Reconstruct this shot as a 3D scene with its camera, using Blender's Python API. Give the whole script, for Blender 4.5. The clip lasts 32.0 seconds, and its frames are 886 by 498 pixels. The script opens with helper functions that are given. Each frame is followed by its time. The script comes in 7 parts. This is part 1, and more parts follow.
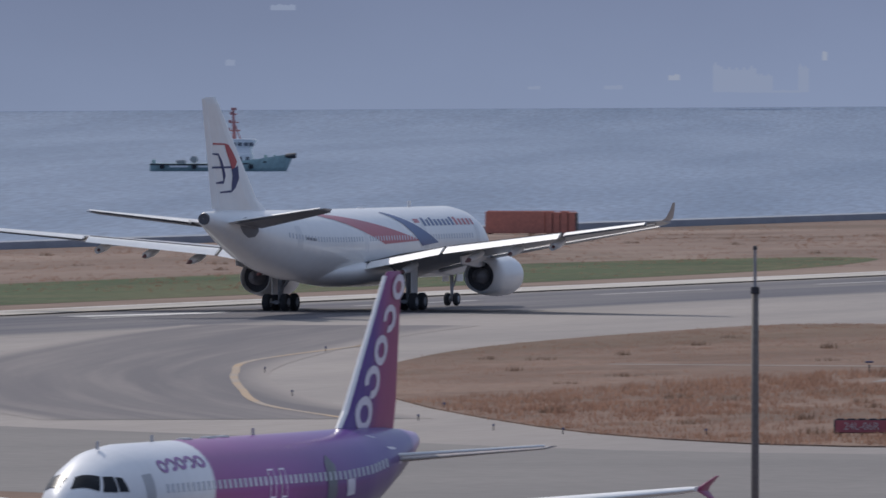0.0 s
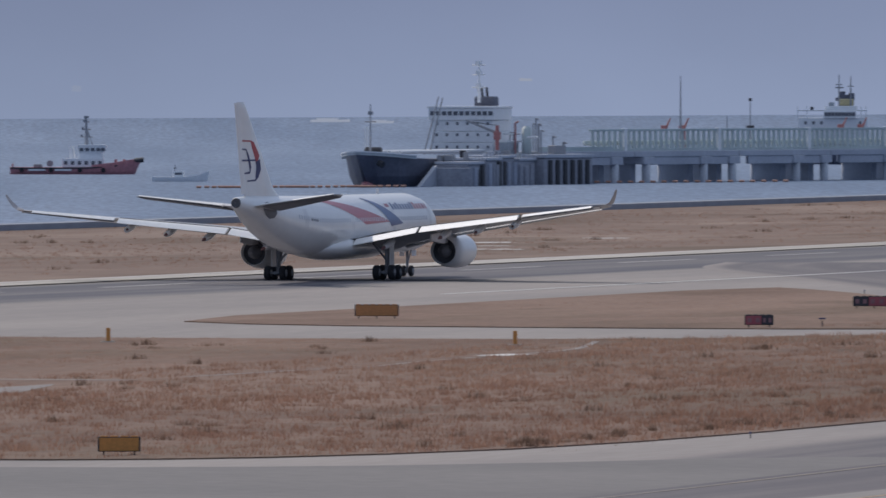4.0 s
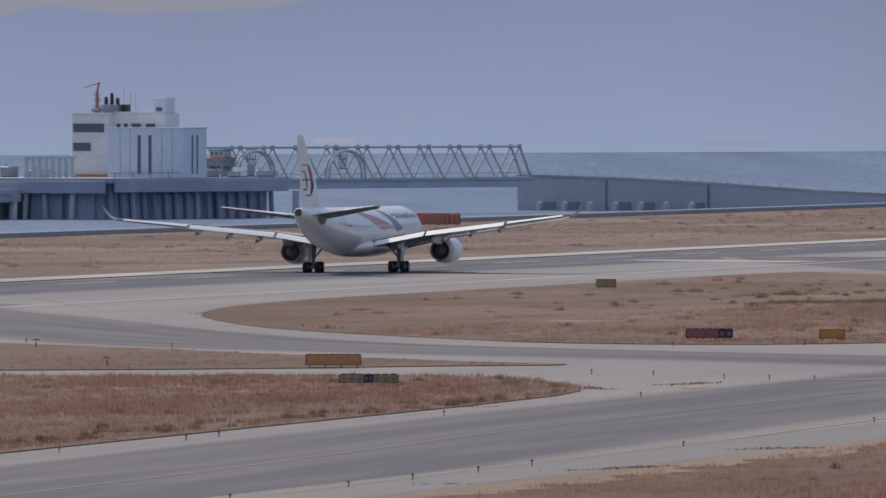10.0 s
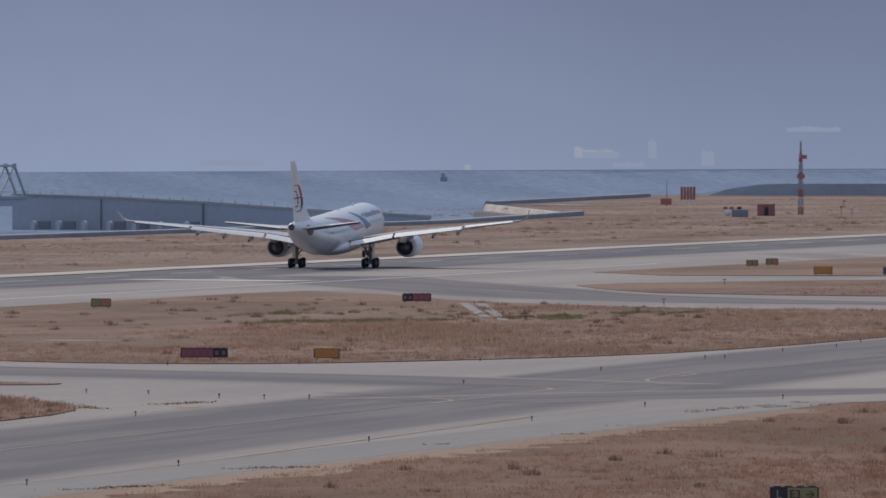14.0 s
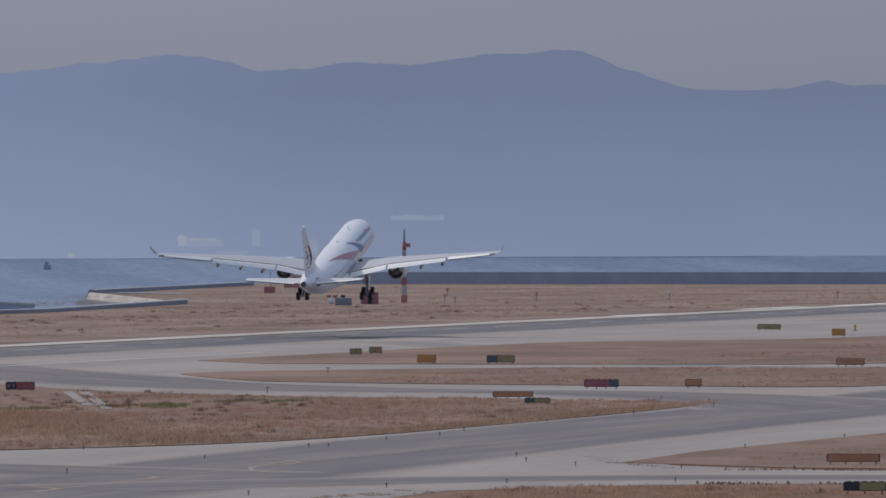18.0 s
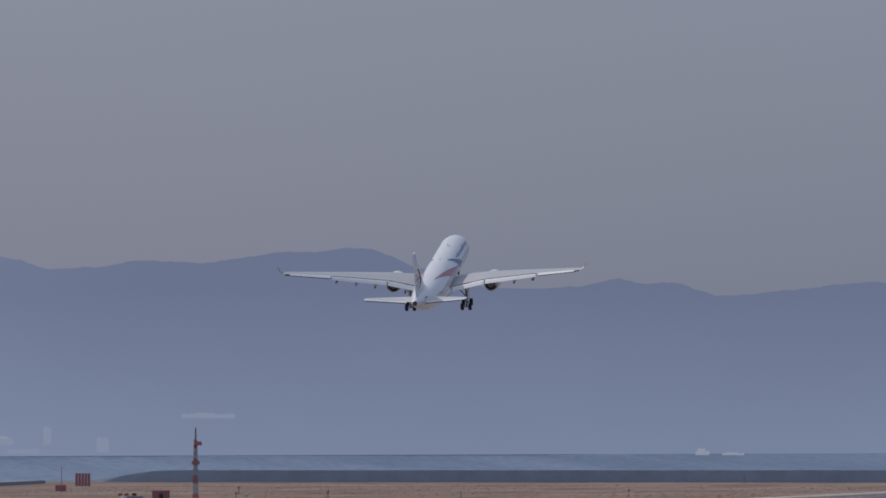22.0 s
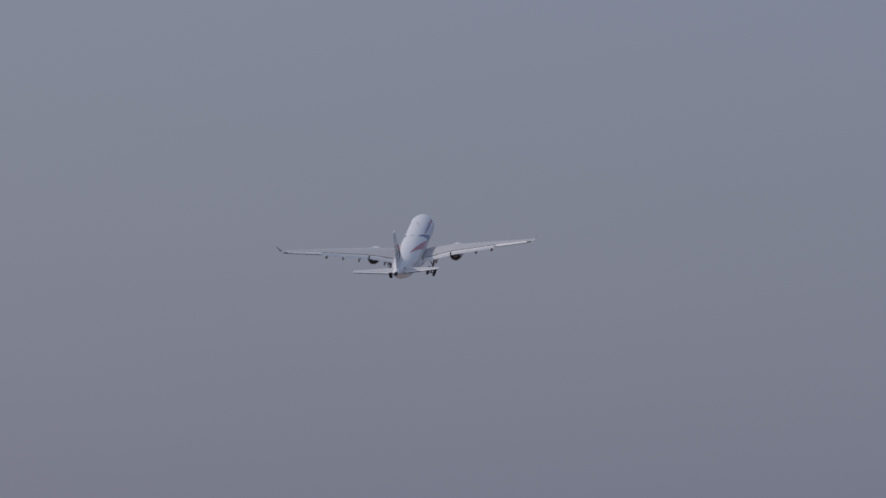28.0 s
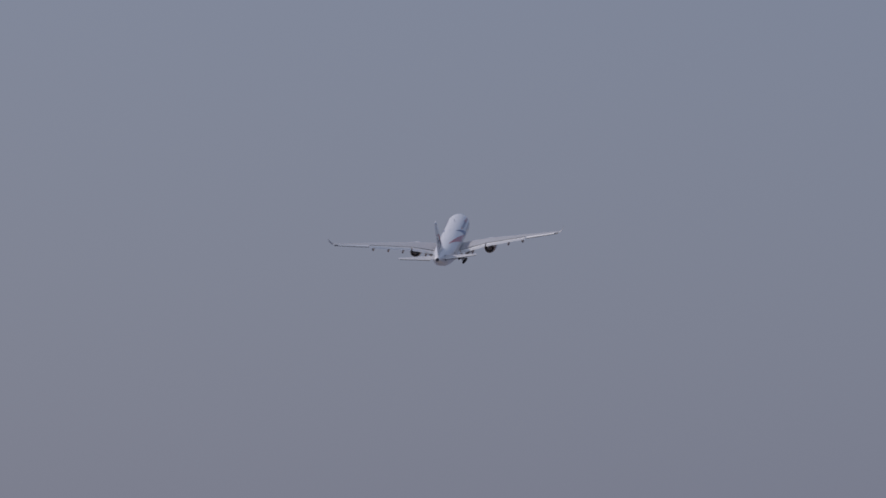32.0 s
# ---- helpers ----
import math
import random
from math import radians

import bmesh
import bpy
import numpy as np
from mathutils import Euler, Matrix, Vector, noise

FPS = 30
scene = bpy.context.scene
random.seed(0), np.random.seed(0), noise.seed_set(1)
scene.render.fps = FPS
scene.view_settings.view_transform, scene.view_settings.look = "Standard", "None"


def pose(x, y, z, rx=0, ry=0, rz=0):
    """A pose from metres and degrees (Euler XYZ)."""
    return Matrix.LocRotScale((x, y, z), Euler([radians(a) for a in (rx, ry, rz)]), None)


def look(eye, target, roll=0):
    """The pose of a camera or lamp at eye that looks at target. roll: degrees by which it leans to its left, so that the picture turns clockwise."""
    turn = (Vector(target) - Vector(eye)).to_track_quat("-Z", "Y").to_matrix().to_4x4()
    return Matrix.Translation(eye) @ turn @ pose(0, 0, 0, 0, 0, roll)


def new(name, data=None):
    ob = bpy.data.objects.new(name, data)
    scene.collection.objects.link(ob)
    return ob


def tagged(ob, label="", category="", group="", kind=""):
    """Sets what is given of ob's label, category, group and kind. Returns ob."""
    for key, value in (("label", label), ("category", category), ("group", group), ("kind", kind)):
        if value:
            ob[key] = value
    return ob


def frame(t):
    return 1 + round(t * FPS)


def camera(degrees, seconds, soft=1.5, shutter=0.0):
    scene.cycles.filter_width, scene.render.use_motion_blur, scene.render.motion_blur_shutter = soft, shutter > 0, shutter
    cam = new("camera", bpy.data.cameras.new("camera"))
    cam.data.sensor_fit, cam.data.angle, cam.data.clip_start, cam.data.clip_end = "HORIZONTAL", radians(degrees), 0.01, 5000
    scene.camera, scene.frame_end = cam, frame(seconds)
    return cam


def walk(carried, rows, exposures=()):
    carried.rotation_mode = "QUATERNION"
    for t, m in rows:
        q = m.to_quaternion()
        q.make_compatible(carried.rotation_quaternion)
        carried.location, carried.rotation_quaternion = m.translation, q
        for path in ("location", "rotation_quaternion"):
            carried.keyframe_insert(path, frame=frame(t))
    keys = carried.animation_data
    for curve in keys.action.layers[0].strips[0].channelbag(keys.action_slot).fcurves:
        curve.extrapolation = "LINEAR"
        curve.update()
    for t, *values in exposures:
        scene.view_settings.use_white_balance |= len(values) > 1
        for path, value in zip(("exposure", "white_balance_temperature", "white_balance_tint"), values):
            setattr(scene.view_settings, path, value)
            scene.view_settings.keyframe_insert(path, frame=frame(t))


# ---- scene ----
# Plan: y runs along the runway, x across it (towards the eye), z = 0 is the airfield's paving.
EYE = (401.8, 0.0, 20.36)
# seconds, turn to the right of the runway's direction, downward tilt (degrees)
AIMS = (
    (0, -19.3946, 0.7440), (0.5, -18.9448, 0.7403), (1, -18.5007, 0.7357), (1.5, -18.0053, 0.7275), (2, -17.6074, 0.7188),
    (2.5, -17.2498, 0.7156), (3, -16.7785, 0.7107), (3.5, -16.3139, 0.7014), (5.5, -14.8338, 0.6838), (6, -14.4642, 0.6732),
    (6.5, -14.2187, 0.6668), (7, -13.8627, 0.6538), (7.5, -13.4973, 0.6399), (8, -13.2728, 0.6233), (8.5, -13.1019, 0.6208),
    (9, -12.8037, 0.5930), (9.5, -12.4667, 0.5591), (10, -12.2149, 0.5390), (10.5, -11.9839, 0.5296), (11, -11.7573, 0.5231),
    (11.5, -11.4955, 0.5172), (12, -11.2256, 0.5069), (12.5, -10.9405, 0.4942), (13, -10.6722, 0.4874), (13.5, -10.4816, 0.4730),
    (14, -10.3026, 0.4659), (14.5, -10.1370, 0.4497), (15, -9.8535, 0.4278), (15.5, -9.5351, 0.3917), (17.5, -8.9644, 0.1631),
    (18, -8.8019, 0.1315), (18.5, -8.6505, 0.0987), (19, -8.5700, 0.0695), (19.5, -8.4704, 0.0178), (20, -8.3027, -0.0263),
    (20.5, -8.1421, -0.1043), (20.8, -8.1058, -0.2349), (20.9, -8.1036, -0.2841), (21, -8.1012, -0.3375), (21.5, -8.0564, -0.4396),
    (22, -8.0121, -0.6186), (22.5, -7.8012, -0.6845), (23, -7.5843, -0.7722), (23.5, -7.4776, -0.8794), (24, -7.3698, -0.9517),
    (24.5, -7.2626, -1.0269), (25, -7.1836, -1.1484), (25.5, -7.0939, -1.2628), (27.5, -6.7270, -1.6104), (28, -6.6204, -1.6816),
    (28.5, -6.5552, -1.7795), (29, -6.5063, -1.8977), (29.5, -6.4422, -1.9678), (30, -6.4134, -1.9942), (30.5, -6.3946, -2.0135),
    (31, -6.3340, -2.0716), (31.5, -6.2379, -2.1535), (32, -6.1201, -2.2519),
)
FLIGHT = (
    (0, 1118.1, 0.00, 0.00, -0.60), (1, 1178.1, 0.00, 0.00, -0.60), (2.2, 1254.3, 0.00, 0.00, -0.60), (3.5, 1338.1, 0.00, 0.00, -0.60),
    (5.5, 1475.5, 0.00, 0.00, -0.60), (6, 1511.1, 0.00, 0.00, -0.60), (7.5, 1620.9, 0.00, 0.00, -0.60), (9, 1732.0, 0.00, 0.00, -0.60),
    (11, 1881.1, 0.00, 0.00, -0.60), (13, 2040.1, 0.00, 1.94, -0.40), (15, 2208.5, 0.46, 4.84, 0.40), (15.5, 2252.1, 0.91, 6.6, 0.62),
    (17.5, 2432.0, 5.01, 9.85, -0.29), (18, 2478.2, 7.15, 10.50, -0.29), (19, 2571.6, 12.90, 12.36, -0.36), (19.5, 2618.2, 16.66, 12.52, -0.77),
    (20.5, 2711.2, 25.41, 12.46, -0.92), (21.5, 2803.3, 35.34, 13.02, -0.95), (23, 2941.1, 52.33, 14.00, 0.16), (24.5, 3081.9, 70.71, 13.69, 0.66),
    (25, 3129.6, 77.18, 13.59, 0.48), (27.5, 3357.1, 108.80, 14.5, -2.20), (28, 3402.6, 115.30, 15.10, -2.40), (29, 3493.6, 127.70, 14.4, -1.90),
    (30, 3584.6, 140.20, 13.95, -3.10), (31, 3675.6, 152.80, 13.70, -2.70), (32, 3766.6, 165.40, 13.70, -2.90),
)
cam = camera(3.353, 32.0, 1.6, 0.3)
walk(cam, [(t, pose(*EYE, 90 - dip, 0, -yaw)) for t, yaw, dip in AIMS],
     [(0, -0.75, 6350, 10), (3, -0.75, 6420, 10), (9, -0.66, 6560, 10), (14, -0.76, 6560, 10), (20, -0.82, 6420, 10.5), (23, -1.02, 6450, 11), (28, -1.16, 6490, 14), (32, -1.19, 6480, 15)])

# ---- world and sun: a bright spring haze, the sun ahead and to the left ----
SUN_TO = Vector((-0.55, 0.55, 0.63)).normalized()
world = bpy.data.worlds.new("sky")
scene.world = world
world.use_nodes = True
wn, wl = world.node_tree.nodes, world.node_tree.links
sky = wn.new("ShaderNodeTexSky")
sky.sky_type = "NISHITA"
sky.sun_disc = False
sky.sun_elevation = math.asin(SUN_TO.z)
sky.sun_rotation = math.atan2(SUN_TO.x, SUN_TO.y)
sky.air_density, sky.dust_density, sky.ozone_density, sky.altitude = 0.7, 2.0, 1.5, 20
wn["Background"].inputs["Strength"].default_value = 0.05
wl.new(sky.outputs[0], wn["Background"].inputs[0])
# the lit haze: blue-grey at the horizon, whiter and brighter overhead
haze = wn.new("ShaderNodeBackground")
way_up, height, climb, glow = wn.new("ShaderNodeTexCoord"), wn.new("ShaderNodeSeparateXYZ"), wn.new("ShaderNodeMapRange"), wn.new("ShaderNodeMix")
wl.new(way_up.outputs["Generated"], height.inputs[0])
wl.new(height.outputs["Z"], climb.inputs["Value"])
climb.inputs["To Min"].default_value, climb.inputs["To Max"].default_value = 0.37, 0.86
wl.new(climb.outputs[0], haze.inputs["Strength"])
glow.data_type = "RGBA"
glow.inputs["A"].default_value, glow.inputs["B"].default_value = (0.37, 0.55, 1.0, 1), (0.74, 0.84, 1.0, 1)
wl.new(height.outputs["Z"], glow.inputs["Factor"])
wl.new(glow.outputs["Result"], haze.inputs["Color"])
both = wn.new("ShaderNodeAddShader")
wl.new(wn["Background"].outputs[0], both.inputs[0])
wl.new(haze.outputs[0], both.inputs[1])
wl.new(both.outputs[0], wn["World Output"].inputs["Surface"])
sun = new("sun", bpy.data.lights.new("sun", "SUN"))
sun.data.energy, sun.data.angle, sun.data.color = 3.95, radians(0.9), (1.0, 0.92, 0.83)
sun.matrix_world = look(SUN_TO * 500, (0, 0, 0))

# ---- materials ----
def material(name, color, rough=0.6, metal=0.0, var=0.15, scale=1.0, bump=0.0, second=None, detail=6.0, coat=0.0, stretch=(1, 1, 1), mixat=0.5, mixsharp=0.12, turn=0.0, depth=0.05):
    """A surface with grain and stains: colour varied at two scales, a patchy second colour, roughness and relief."""
    m = bpy.data.materials.new(name)
    m.use_nodes = True
    n, l = m.node_tree.nodes, m.node_tree.links
    b = n["Principled BSDF"]
    b.inputs["Roughness"].default_value, b.inputs["Metallic"].default_value = rough, metal
    b.inputs["Coat Weight"].default_value = coat
    co = n.new("ShaderNodeTexCoord")
    mp = n.new("ShaderNodeMapping")
    mp.inputs["Scale"].default_value = stretch
    if turn:
        rot = n.new("ShaderNodeVectorRotate")
        rot.rotation_type = "Z_AXIS"
        rot.inputs["Angle"].default_value = radians(turn)
        l.new(co.outputs["Object"], rot.inputs["Vector"])
        l.new(rot.outputs[0], mp.inputs[0])
    else:
        l.new(co.outputs["Object"], mp.inputs[0])
    big, fine = n.new("ShaderNodeTexNoise"), n.new("ShaderNodeTexNoise")
    for x, s in ((big, scale * 0.12), (fine, scale * 3.0)):
        x.inputs["Scale"].default_value, x.inputs["Detail"].default_value = s, detail
        l.new(mp.outputs[0], x.inputs["Vector"])
    base = n.new("ShaderNodeMix")
    base.data_type = "RGBA"
    base.inputs["A"].default_value = (*color, 1)
    base.inputs["B"].default_value = (*(second or [c * (1 - var) for c in color]), 1)
    ramp = n.new("ShaderNodeMapRange")
    ramp.inputs["From Min"].default_value, ramp.inputs["From Max"].default_value = mixat - mixsharp, mixat + mixsharp
    l.new(big.outputs["Fac"], ramp.inputs["Value"])
    l.new(ramp.outputs[0], base.inputs["Factor"])
    hsv = n.new("ShaderNodeHueSaturation")
    val = n.new("ShaderNodeMapRange")
    val.inputs["From Min"].default_value, val.inputs["From Max"].default_value = 0.3, 0.7
    val.inputs["To Min"].default_value, val.inputs["To Max"].default_value = 1 - var, 1 + var
    l.new(fine.outputs["Fac"], val.inputs["Value"])
    l.new(val.outputs[0], hsv.inputs["Value"])
    l.new(base.outputs["Result"], hsv.inputs["Color"])
    l.new(hsv.outputs[0], b.inputs["Base Color"])
    if bump:
        bp = n.new("ShaderNodeBump")
        bp.inputs["Strength"].default_value, bp.inputs["Distance"].default_value = bump, depth
        l.new(fine.outputs["Fac"], bp.inputs["Height"])
        l.new(bp.outputs[0], b.inputs["Normal"])
    return m


GRASS = material("dry_grass", (0.170, 0.108, 0.081), 0.95, var=0.14, scale=0.8, bump=0.3, second=(0.215, 0.142, 0.108), stretch=(1, 0.18, 1), mixsharp=0.14, detail=8)
FIELD = material("pale_straw_field", (0.185, 0.126, 0.100), 0.95, var=0.12, scale=0.4, bump=0.3, second=(0.24, 0.17, 0.137), stretch=(1, 0.06, 1), mixsharp=0.16, detail=9)
STRAW = material("grass_tufts", (0.285, 0.167, 0.123), 0.95, var=0.14, scale=0.12, second=(0.355, 0.228, 0.17), stretch=(1, 0.2, 1))
GREEN = material("green_grass", (0.060, 0.090, 0.040), 0.95, var=0.3, scale=0.4, bump=0.6, second=(0.095, 0.105, 0.052), stretch=(1, 0.3, 1))
CROSSING = material("streaked_asphalt", (0.112, 0.101, 0.101), 0.8, var=0.12, scale=0.5, second=(0.165, 0.149, 0.143), stretch=(0.5, 0.5, 1), detail=8, mixsharp=0.2)
ASPHALT_OLD = material("bleached_asphalt", (0.235, 0.214, 0.20), 0.8, var=0.08, scale=0.5, second=(0.19, 0.174, 0.165), stretch=(1, 0.05, 1))
for grass in (FIELD, GRASS, STRAW, GREEN):
    grass.node_tree.nodes["Principled BSDF"].inputs["Specular IOR Level"].default_value = 0.15


def meadow(m, pale, olive, share=0.55, fine=1.0):
    """Broad drifts of paler straw and of greener growth over a grass."""
    n, l = m.node_tree.nodes, m.node_tree.links
    hsv = [k for k in n if k.type == "HUE_SAT"][0]
    source = hsv.inputs["Color"].links[0].from_socket
    co, mp = n.new("ShaderNodeTexCoord"), n.new("ShaderNodeMapping")
    mp.inputs["Scale"].default_value = (1, 0.4, 1)
    l.new(co.outputs["Object"], mp.inputs["Vector"])
    for scale, colour, low, high, most in ((0.021, pale, 0.47, 0.60, 0.8), (0.075, pale, 0.52, 0.62, 0.6 * fine), (0.026, olive, 0.51, 0.61, share + 0.15), (0.12, [0.7 * c for c in olive], 0.55, 0.66, share * fine)):
        noi, mr, mix = n.new("ShaderNodeTexNoise"), n.new("ShaderNodeMapRange"), n.new("ShaderNodeMix")
        noi.noise_dimensions = "4D"
        noi.inputs["W"].default_value = scale * 90 + pale[0] * 10
        noi.inputs["Scale"].default_value, noi.inputs["Detail"].default_value, noi.inputs["Roughness"].default_value = scale, 8, 0.62
        l.new(mp.outputs["Vector"], noi.inputs["Vector"])
        mr.inputs["From Min"].default_value, mr.inputs["From Max"].default_value, mr.inputs["To Max"].default_value = low, high, most
        l.new(noi.outputs["Fac"], mr.inputs["Value"])
        mix.data_type = "RGBA"
        l.new(source, mix.inputs["A"])
        mix.inputs["B"].default_value = (*colour, 1)
        l.new(mr.outputs[0], mix.inputs["Factor"])
        source = mix.outputs["Result"]
    l.new(source, hsv.inputs["Color"])


NEAR_GRASS = material("red_brown_grass", (0.158, 0.091, 0.063), 0.95, var=0.16, scale=0.9, bump=0.3, second=(0.20, 0.120, 0.086), stretch=(1, 0.25, 1), mixsharp=0.14, detail=8)
NEAR_GRASS.node_tree.nodes["Principled BSDF"].inputs["Specular IOR Level"].default_value = 0.15
meadow(NEAR_GRASS, (0.235, 0.143, 0.102), (0.115, 0.075, 0.048), 0.45)
meadow(GRASS, (0.265, 0.177, 0.135), (0.135, 0.096, 0.065), 0.4)
meadow(FIELD, (0.30, 0.222, 0.18), (0.128, 0.090, 0.066), 0.5, 0.3)
meadow(GREEN, (0.115, 0.112, 0.058), (0.045, 0.07, 0.03))
CONCRETE = material("concrete", (0.288, 0.25, 0.23), 0.85, var=0.09, scale=0.5, second=(0.225, 0.197, 0.186), stretch=(1, 0.12, 1))
SHOULDER = material("pale_concrete", (0.53, 0.48, 0.43), 0.85, var=0.08, scale=0.5, second=(0.39, 0.35, 0.31), stretch=(1, 0.12, 1))
RUBBER_MARK = material("tyre_marks", (0.12, 0.115, 0.125), 0.85, var=0.2, scale=2.0, second=(0.2, 0.19, 0.195), stretch=(1, 0.02, 1))
PAINT_W = material("worn_white_line", (0.72, 0.70, 0.68), 0.8, var=0.12, scale=2.0)
EARTH = material("bare_earth", (0.105, 0.062, 0.042), 0.95, var=0.3, scale=1.0, second=(0.15, 0.09, 0.06))
PAINT_FADED = material("faded_white_line", (0.50, 0.48, 0.46), 0.8, var=0.25, scale=2.0)
FRESH = material("fresh_green_leaves", (0.12, 0.145, 0.065), 0.9, var=0.25, scale=0.5, second=(0.16, 0.15, 0.08))
OCHRE = material("ochre_short_grass", (0.235, 0.152, 0.098), 0.95, var=0.14, scale=0.8, bump=0.3, second=(0.29, 0.195, 0.13), stretch=(1, 0.1, 1))
REED = material("reed_grass", (0.37, 0.262, 0.195), 0.95, var=0.2, scale=0.2, second=(0.30, 0.205, 0.15), stretch=(1, 0.3, 1))
SHRUB = material("dark_shrub_leaves", (0.185, 0.12, 0.09), 0.95, var=0.25, scale=0.4, second=(0.145, 0.10, 0.077))
POLE = material("weathered_pole", (0.17, 0.145, 0.13), 0.6, var=0.2, scale=3.0)
PAINT_Y = material("worn_yellow_line", (0.33, 0.262, 0.205), 0.8, var=0.2, scale=0.6, second=(0.255, 0.222, 0.195))
PAINT_LEAD = material("orange_yellow_line", (0.40, 0.265, 0.15), 0.8, var=0.2, scale=0.5, second=(0.31, 0.25, 0.20))
SEA = material("sea_water", (0.120, 0.172, 0.262), 0.45, var=0.26, scale=0.35, bump=0.7, second=(0.165, 0.22, 0.318), stretch=(0.75, 0.045, 1), turn=-17, depth=0.16, detail=8)
SEA.node_tree.nodes["Principled BSDF"].inputs["Specular IOR Level"].default_value = 0.13
ROCK = material("sea_wall_concrete", (0.32, 0.34, 0.39), 0.9, var=0.12, scale=1.5, bump=0.4)
WET = material("wet_stone", (0.085, 0.095, 0.115), 0.6, var=0.2, scale=1.0)
WHITE = material("white_paint", (0.87, 0.86, 0.85), 0.28, var=0.025, scale=0.4, coat=0.4)
WING = material("pale_grey_paint", (0.47, 0.47, 0.49), 0.45, var=0.05, scale=0.6, coat=0.2)
DOOR_PAINT = material("door_white", (0.76, 0.755, 0.76), 0.35, var=0.04, scale=0.6, coat=0.3)
FLAP = material("flap_white", (0.88, 0.87, 0.86), 0.5, var=0.03, scale=0.6)
METAL = material("bare_metal", (0.42, 0.41, 0.42), 0.35, 0.8, var=0.12, scale=2.0)
SOOT = material("sooty_exhaust", (0.12, 0.12, 0.135), 0.55, 0.3, var=0.25, scale=3.0)
TYRE = material("tyre_rubber", (0.035, 0.036, 0.042), 0.85, var=0.2, scale=4.0)
STRUT = material("grey_strut", (0.32, 0.33, 0.36), 0.5, 0.2, var=0.12, scale=3.0)
COCKPIT = material("cockpit_glass", (0.012, 0.014, 0.02), 0.35, var=0.1)
COCKPIT.node_tree.nodes["Principled BSDF"].inputs["Specular IOR Level"].default_value = 0.15
PANE = material("office_glass", (0.13, 0.14, 0.17), 0.15, var=0.1)
GLASS = material("dark_glass", (0.02, 0.022, 0.028), 0.1, var=0.1)
LIV_RED = material("livery_red", (0.50, 0.11, 0.12), 0.3, var=0.05, coat=0.3)
EMBLEM_RED = material("emblem_red", (0.48, 0.12, 0.125), 0.6, var=0.05)
EMBLEM_BLUE = material("emblem_navy", (0.085, 0.09, 0.18), 0.6, var=0.05)
for matte in (EMBLEM_RED, EMBLEM_BLUE):
    matte.node_tree.nodes["Principled BSDF"].inputs["Specular IOR Level"].default_value = 0.2
LIV_BLUE = material("livery_blue", (0.085, 0.12, 0.26), 0.3, var=0.05, coat=0.3)
GREY = material("grey_panel", (0.22, 0.22, 0.24), 0.5, var=0.1, scale=2.0)
FRAME = material("dark_steel", (0.06, 0.06, 0.07), 0.6, 0.3, var=0.2, scale=3.0)
SIGN_RED = material("sign_red", (0.40, 0.10, 0.125), 0.5, var=0.1, scale=2.0)
SIGN_BLACK = material("sign_black", (0.045, 0.046, 0.058), 0.5, var=0.1, scale=2.0)
SIGN_YELLOW = material("sign_yellow", (0.64, 0.29, 0.075), 0.55, var=0.12, scale=2.0)
SIGN_ORANGE = material("sign_orange", (0.58, 0.265, 0.10), 0.6, var=0.12, scale=2.0)
SIGN_BROWN = material("sign_orange_brown", (0.56, 0.27, 0.14), 0.6, var=0.12, scale=2.0)
SIGN_GREEN = material("sign_olive", (0.38, 0.32, 0.145), 0.6, var=0.12, scale=2.0)
SIGN_TEAL = material("sign_teal", (0.09, 0.13, 0.15), 0.6, var=0.12, scale=2.0)
SIGN_INK = material("sign_lettering", (0.55, 0.48, 0.47), 0.6, var=0.05)
SIGN_AMBER = material("sign_amber", (0.36, 0.37, 0.30), 0.6, var=0.05)
TOWER_RED = material("faded_red_paint", (0.44, 0.18, 0.175), 0.6, var=0.15, scale=1.0)
RUST = material("orange_red_steel", (0.56, 0.205, 0.15), 0.65, var=0.12, scale=1.0, second=(0.48, 0.18, 0.135))
TEAL = material("green_steel", (0.50, 0.57, 0.57), 0.6, var=0.1, scale=0.8)
TRUSS = material("weathered_green_steel", (0.42, 0.47, 0.48), 0.6, var=0.12, scale=0.8)
PIER = material("pier_concrete", (0.52, 0.54, 0.60), 0.85, var=0.08, scale=0.5, second=(0.43, 0.45, 0.51))
PIER_DARK = material("grey_steel_piles", (0.41, 0.435, 0.515), 0.75, var=0.1, scale=0.6, second=(0.34, 0.365, 0.44))
STAB = material("grey_tailplane_paint", (0.62, 0.62, 0.64), 0.4, var=0.05, scale=0.6)
PILE_GREY = material("weathered_grey_piles", (0.40, 0.43, 0.50), 0.8, var=0.12, scale=0.6, second=(0.34, 0.36, 0.43))
QUAY = material("dark_quay_wall", (0.29, 0.30, 0.345), 0.85, var=0.15, scale=0.5, second=(0.36, 0.365, 0.41))
CAUSEWAY = material("causeway_concrete", (0.47, 0.48, 0.52), 0.85, var=0.05, scale=0.25, second=(0.42, 0.435, 0.475))
PILE = material("pile_concrete", (0.58, 0.60, 0.65), 0.85, var=0.12, scale=0.7)
HOUSE = material("cream_render", (0.86, 0.83, 0.79), 0.8, var=0.06, scale=0.4)
HALL = material("blue_grey_cladding", (0.74, 0.77, 0.83), 0.55, var=0.04, scale=0.4)
HULL_BLACK = material("dark_hull", (0.12, 0.13, 0.175), 0.5, var=0.15, scale=0.5)
HULL_RED = material("red_hull", (0.56, 0.24, 0.26), 0.5, var=0.15, scale=0.5)
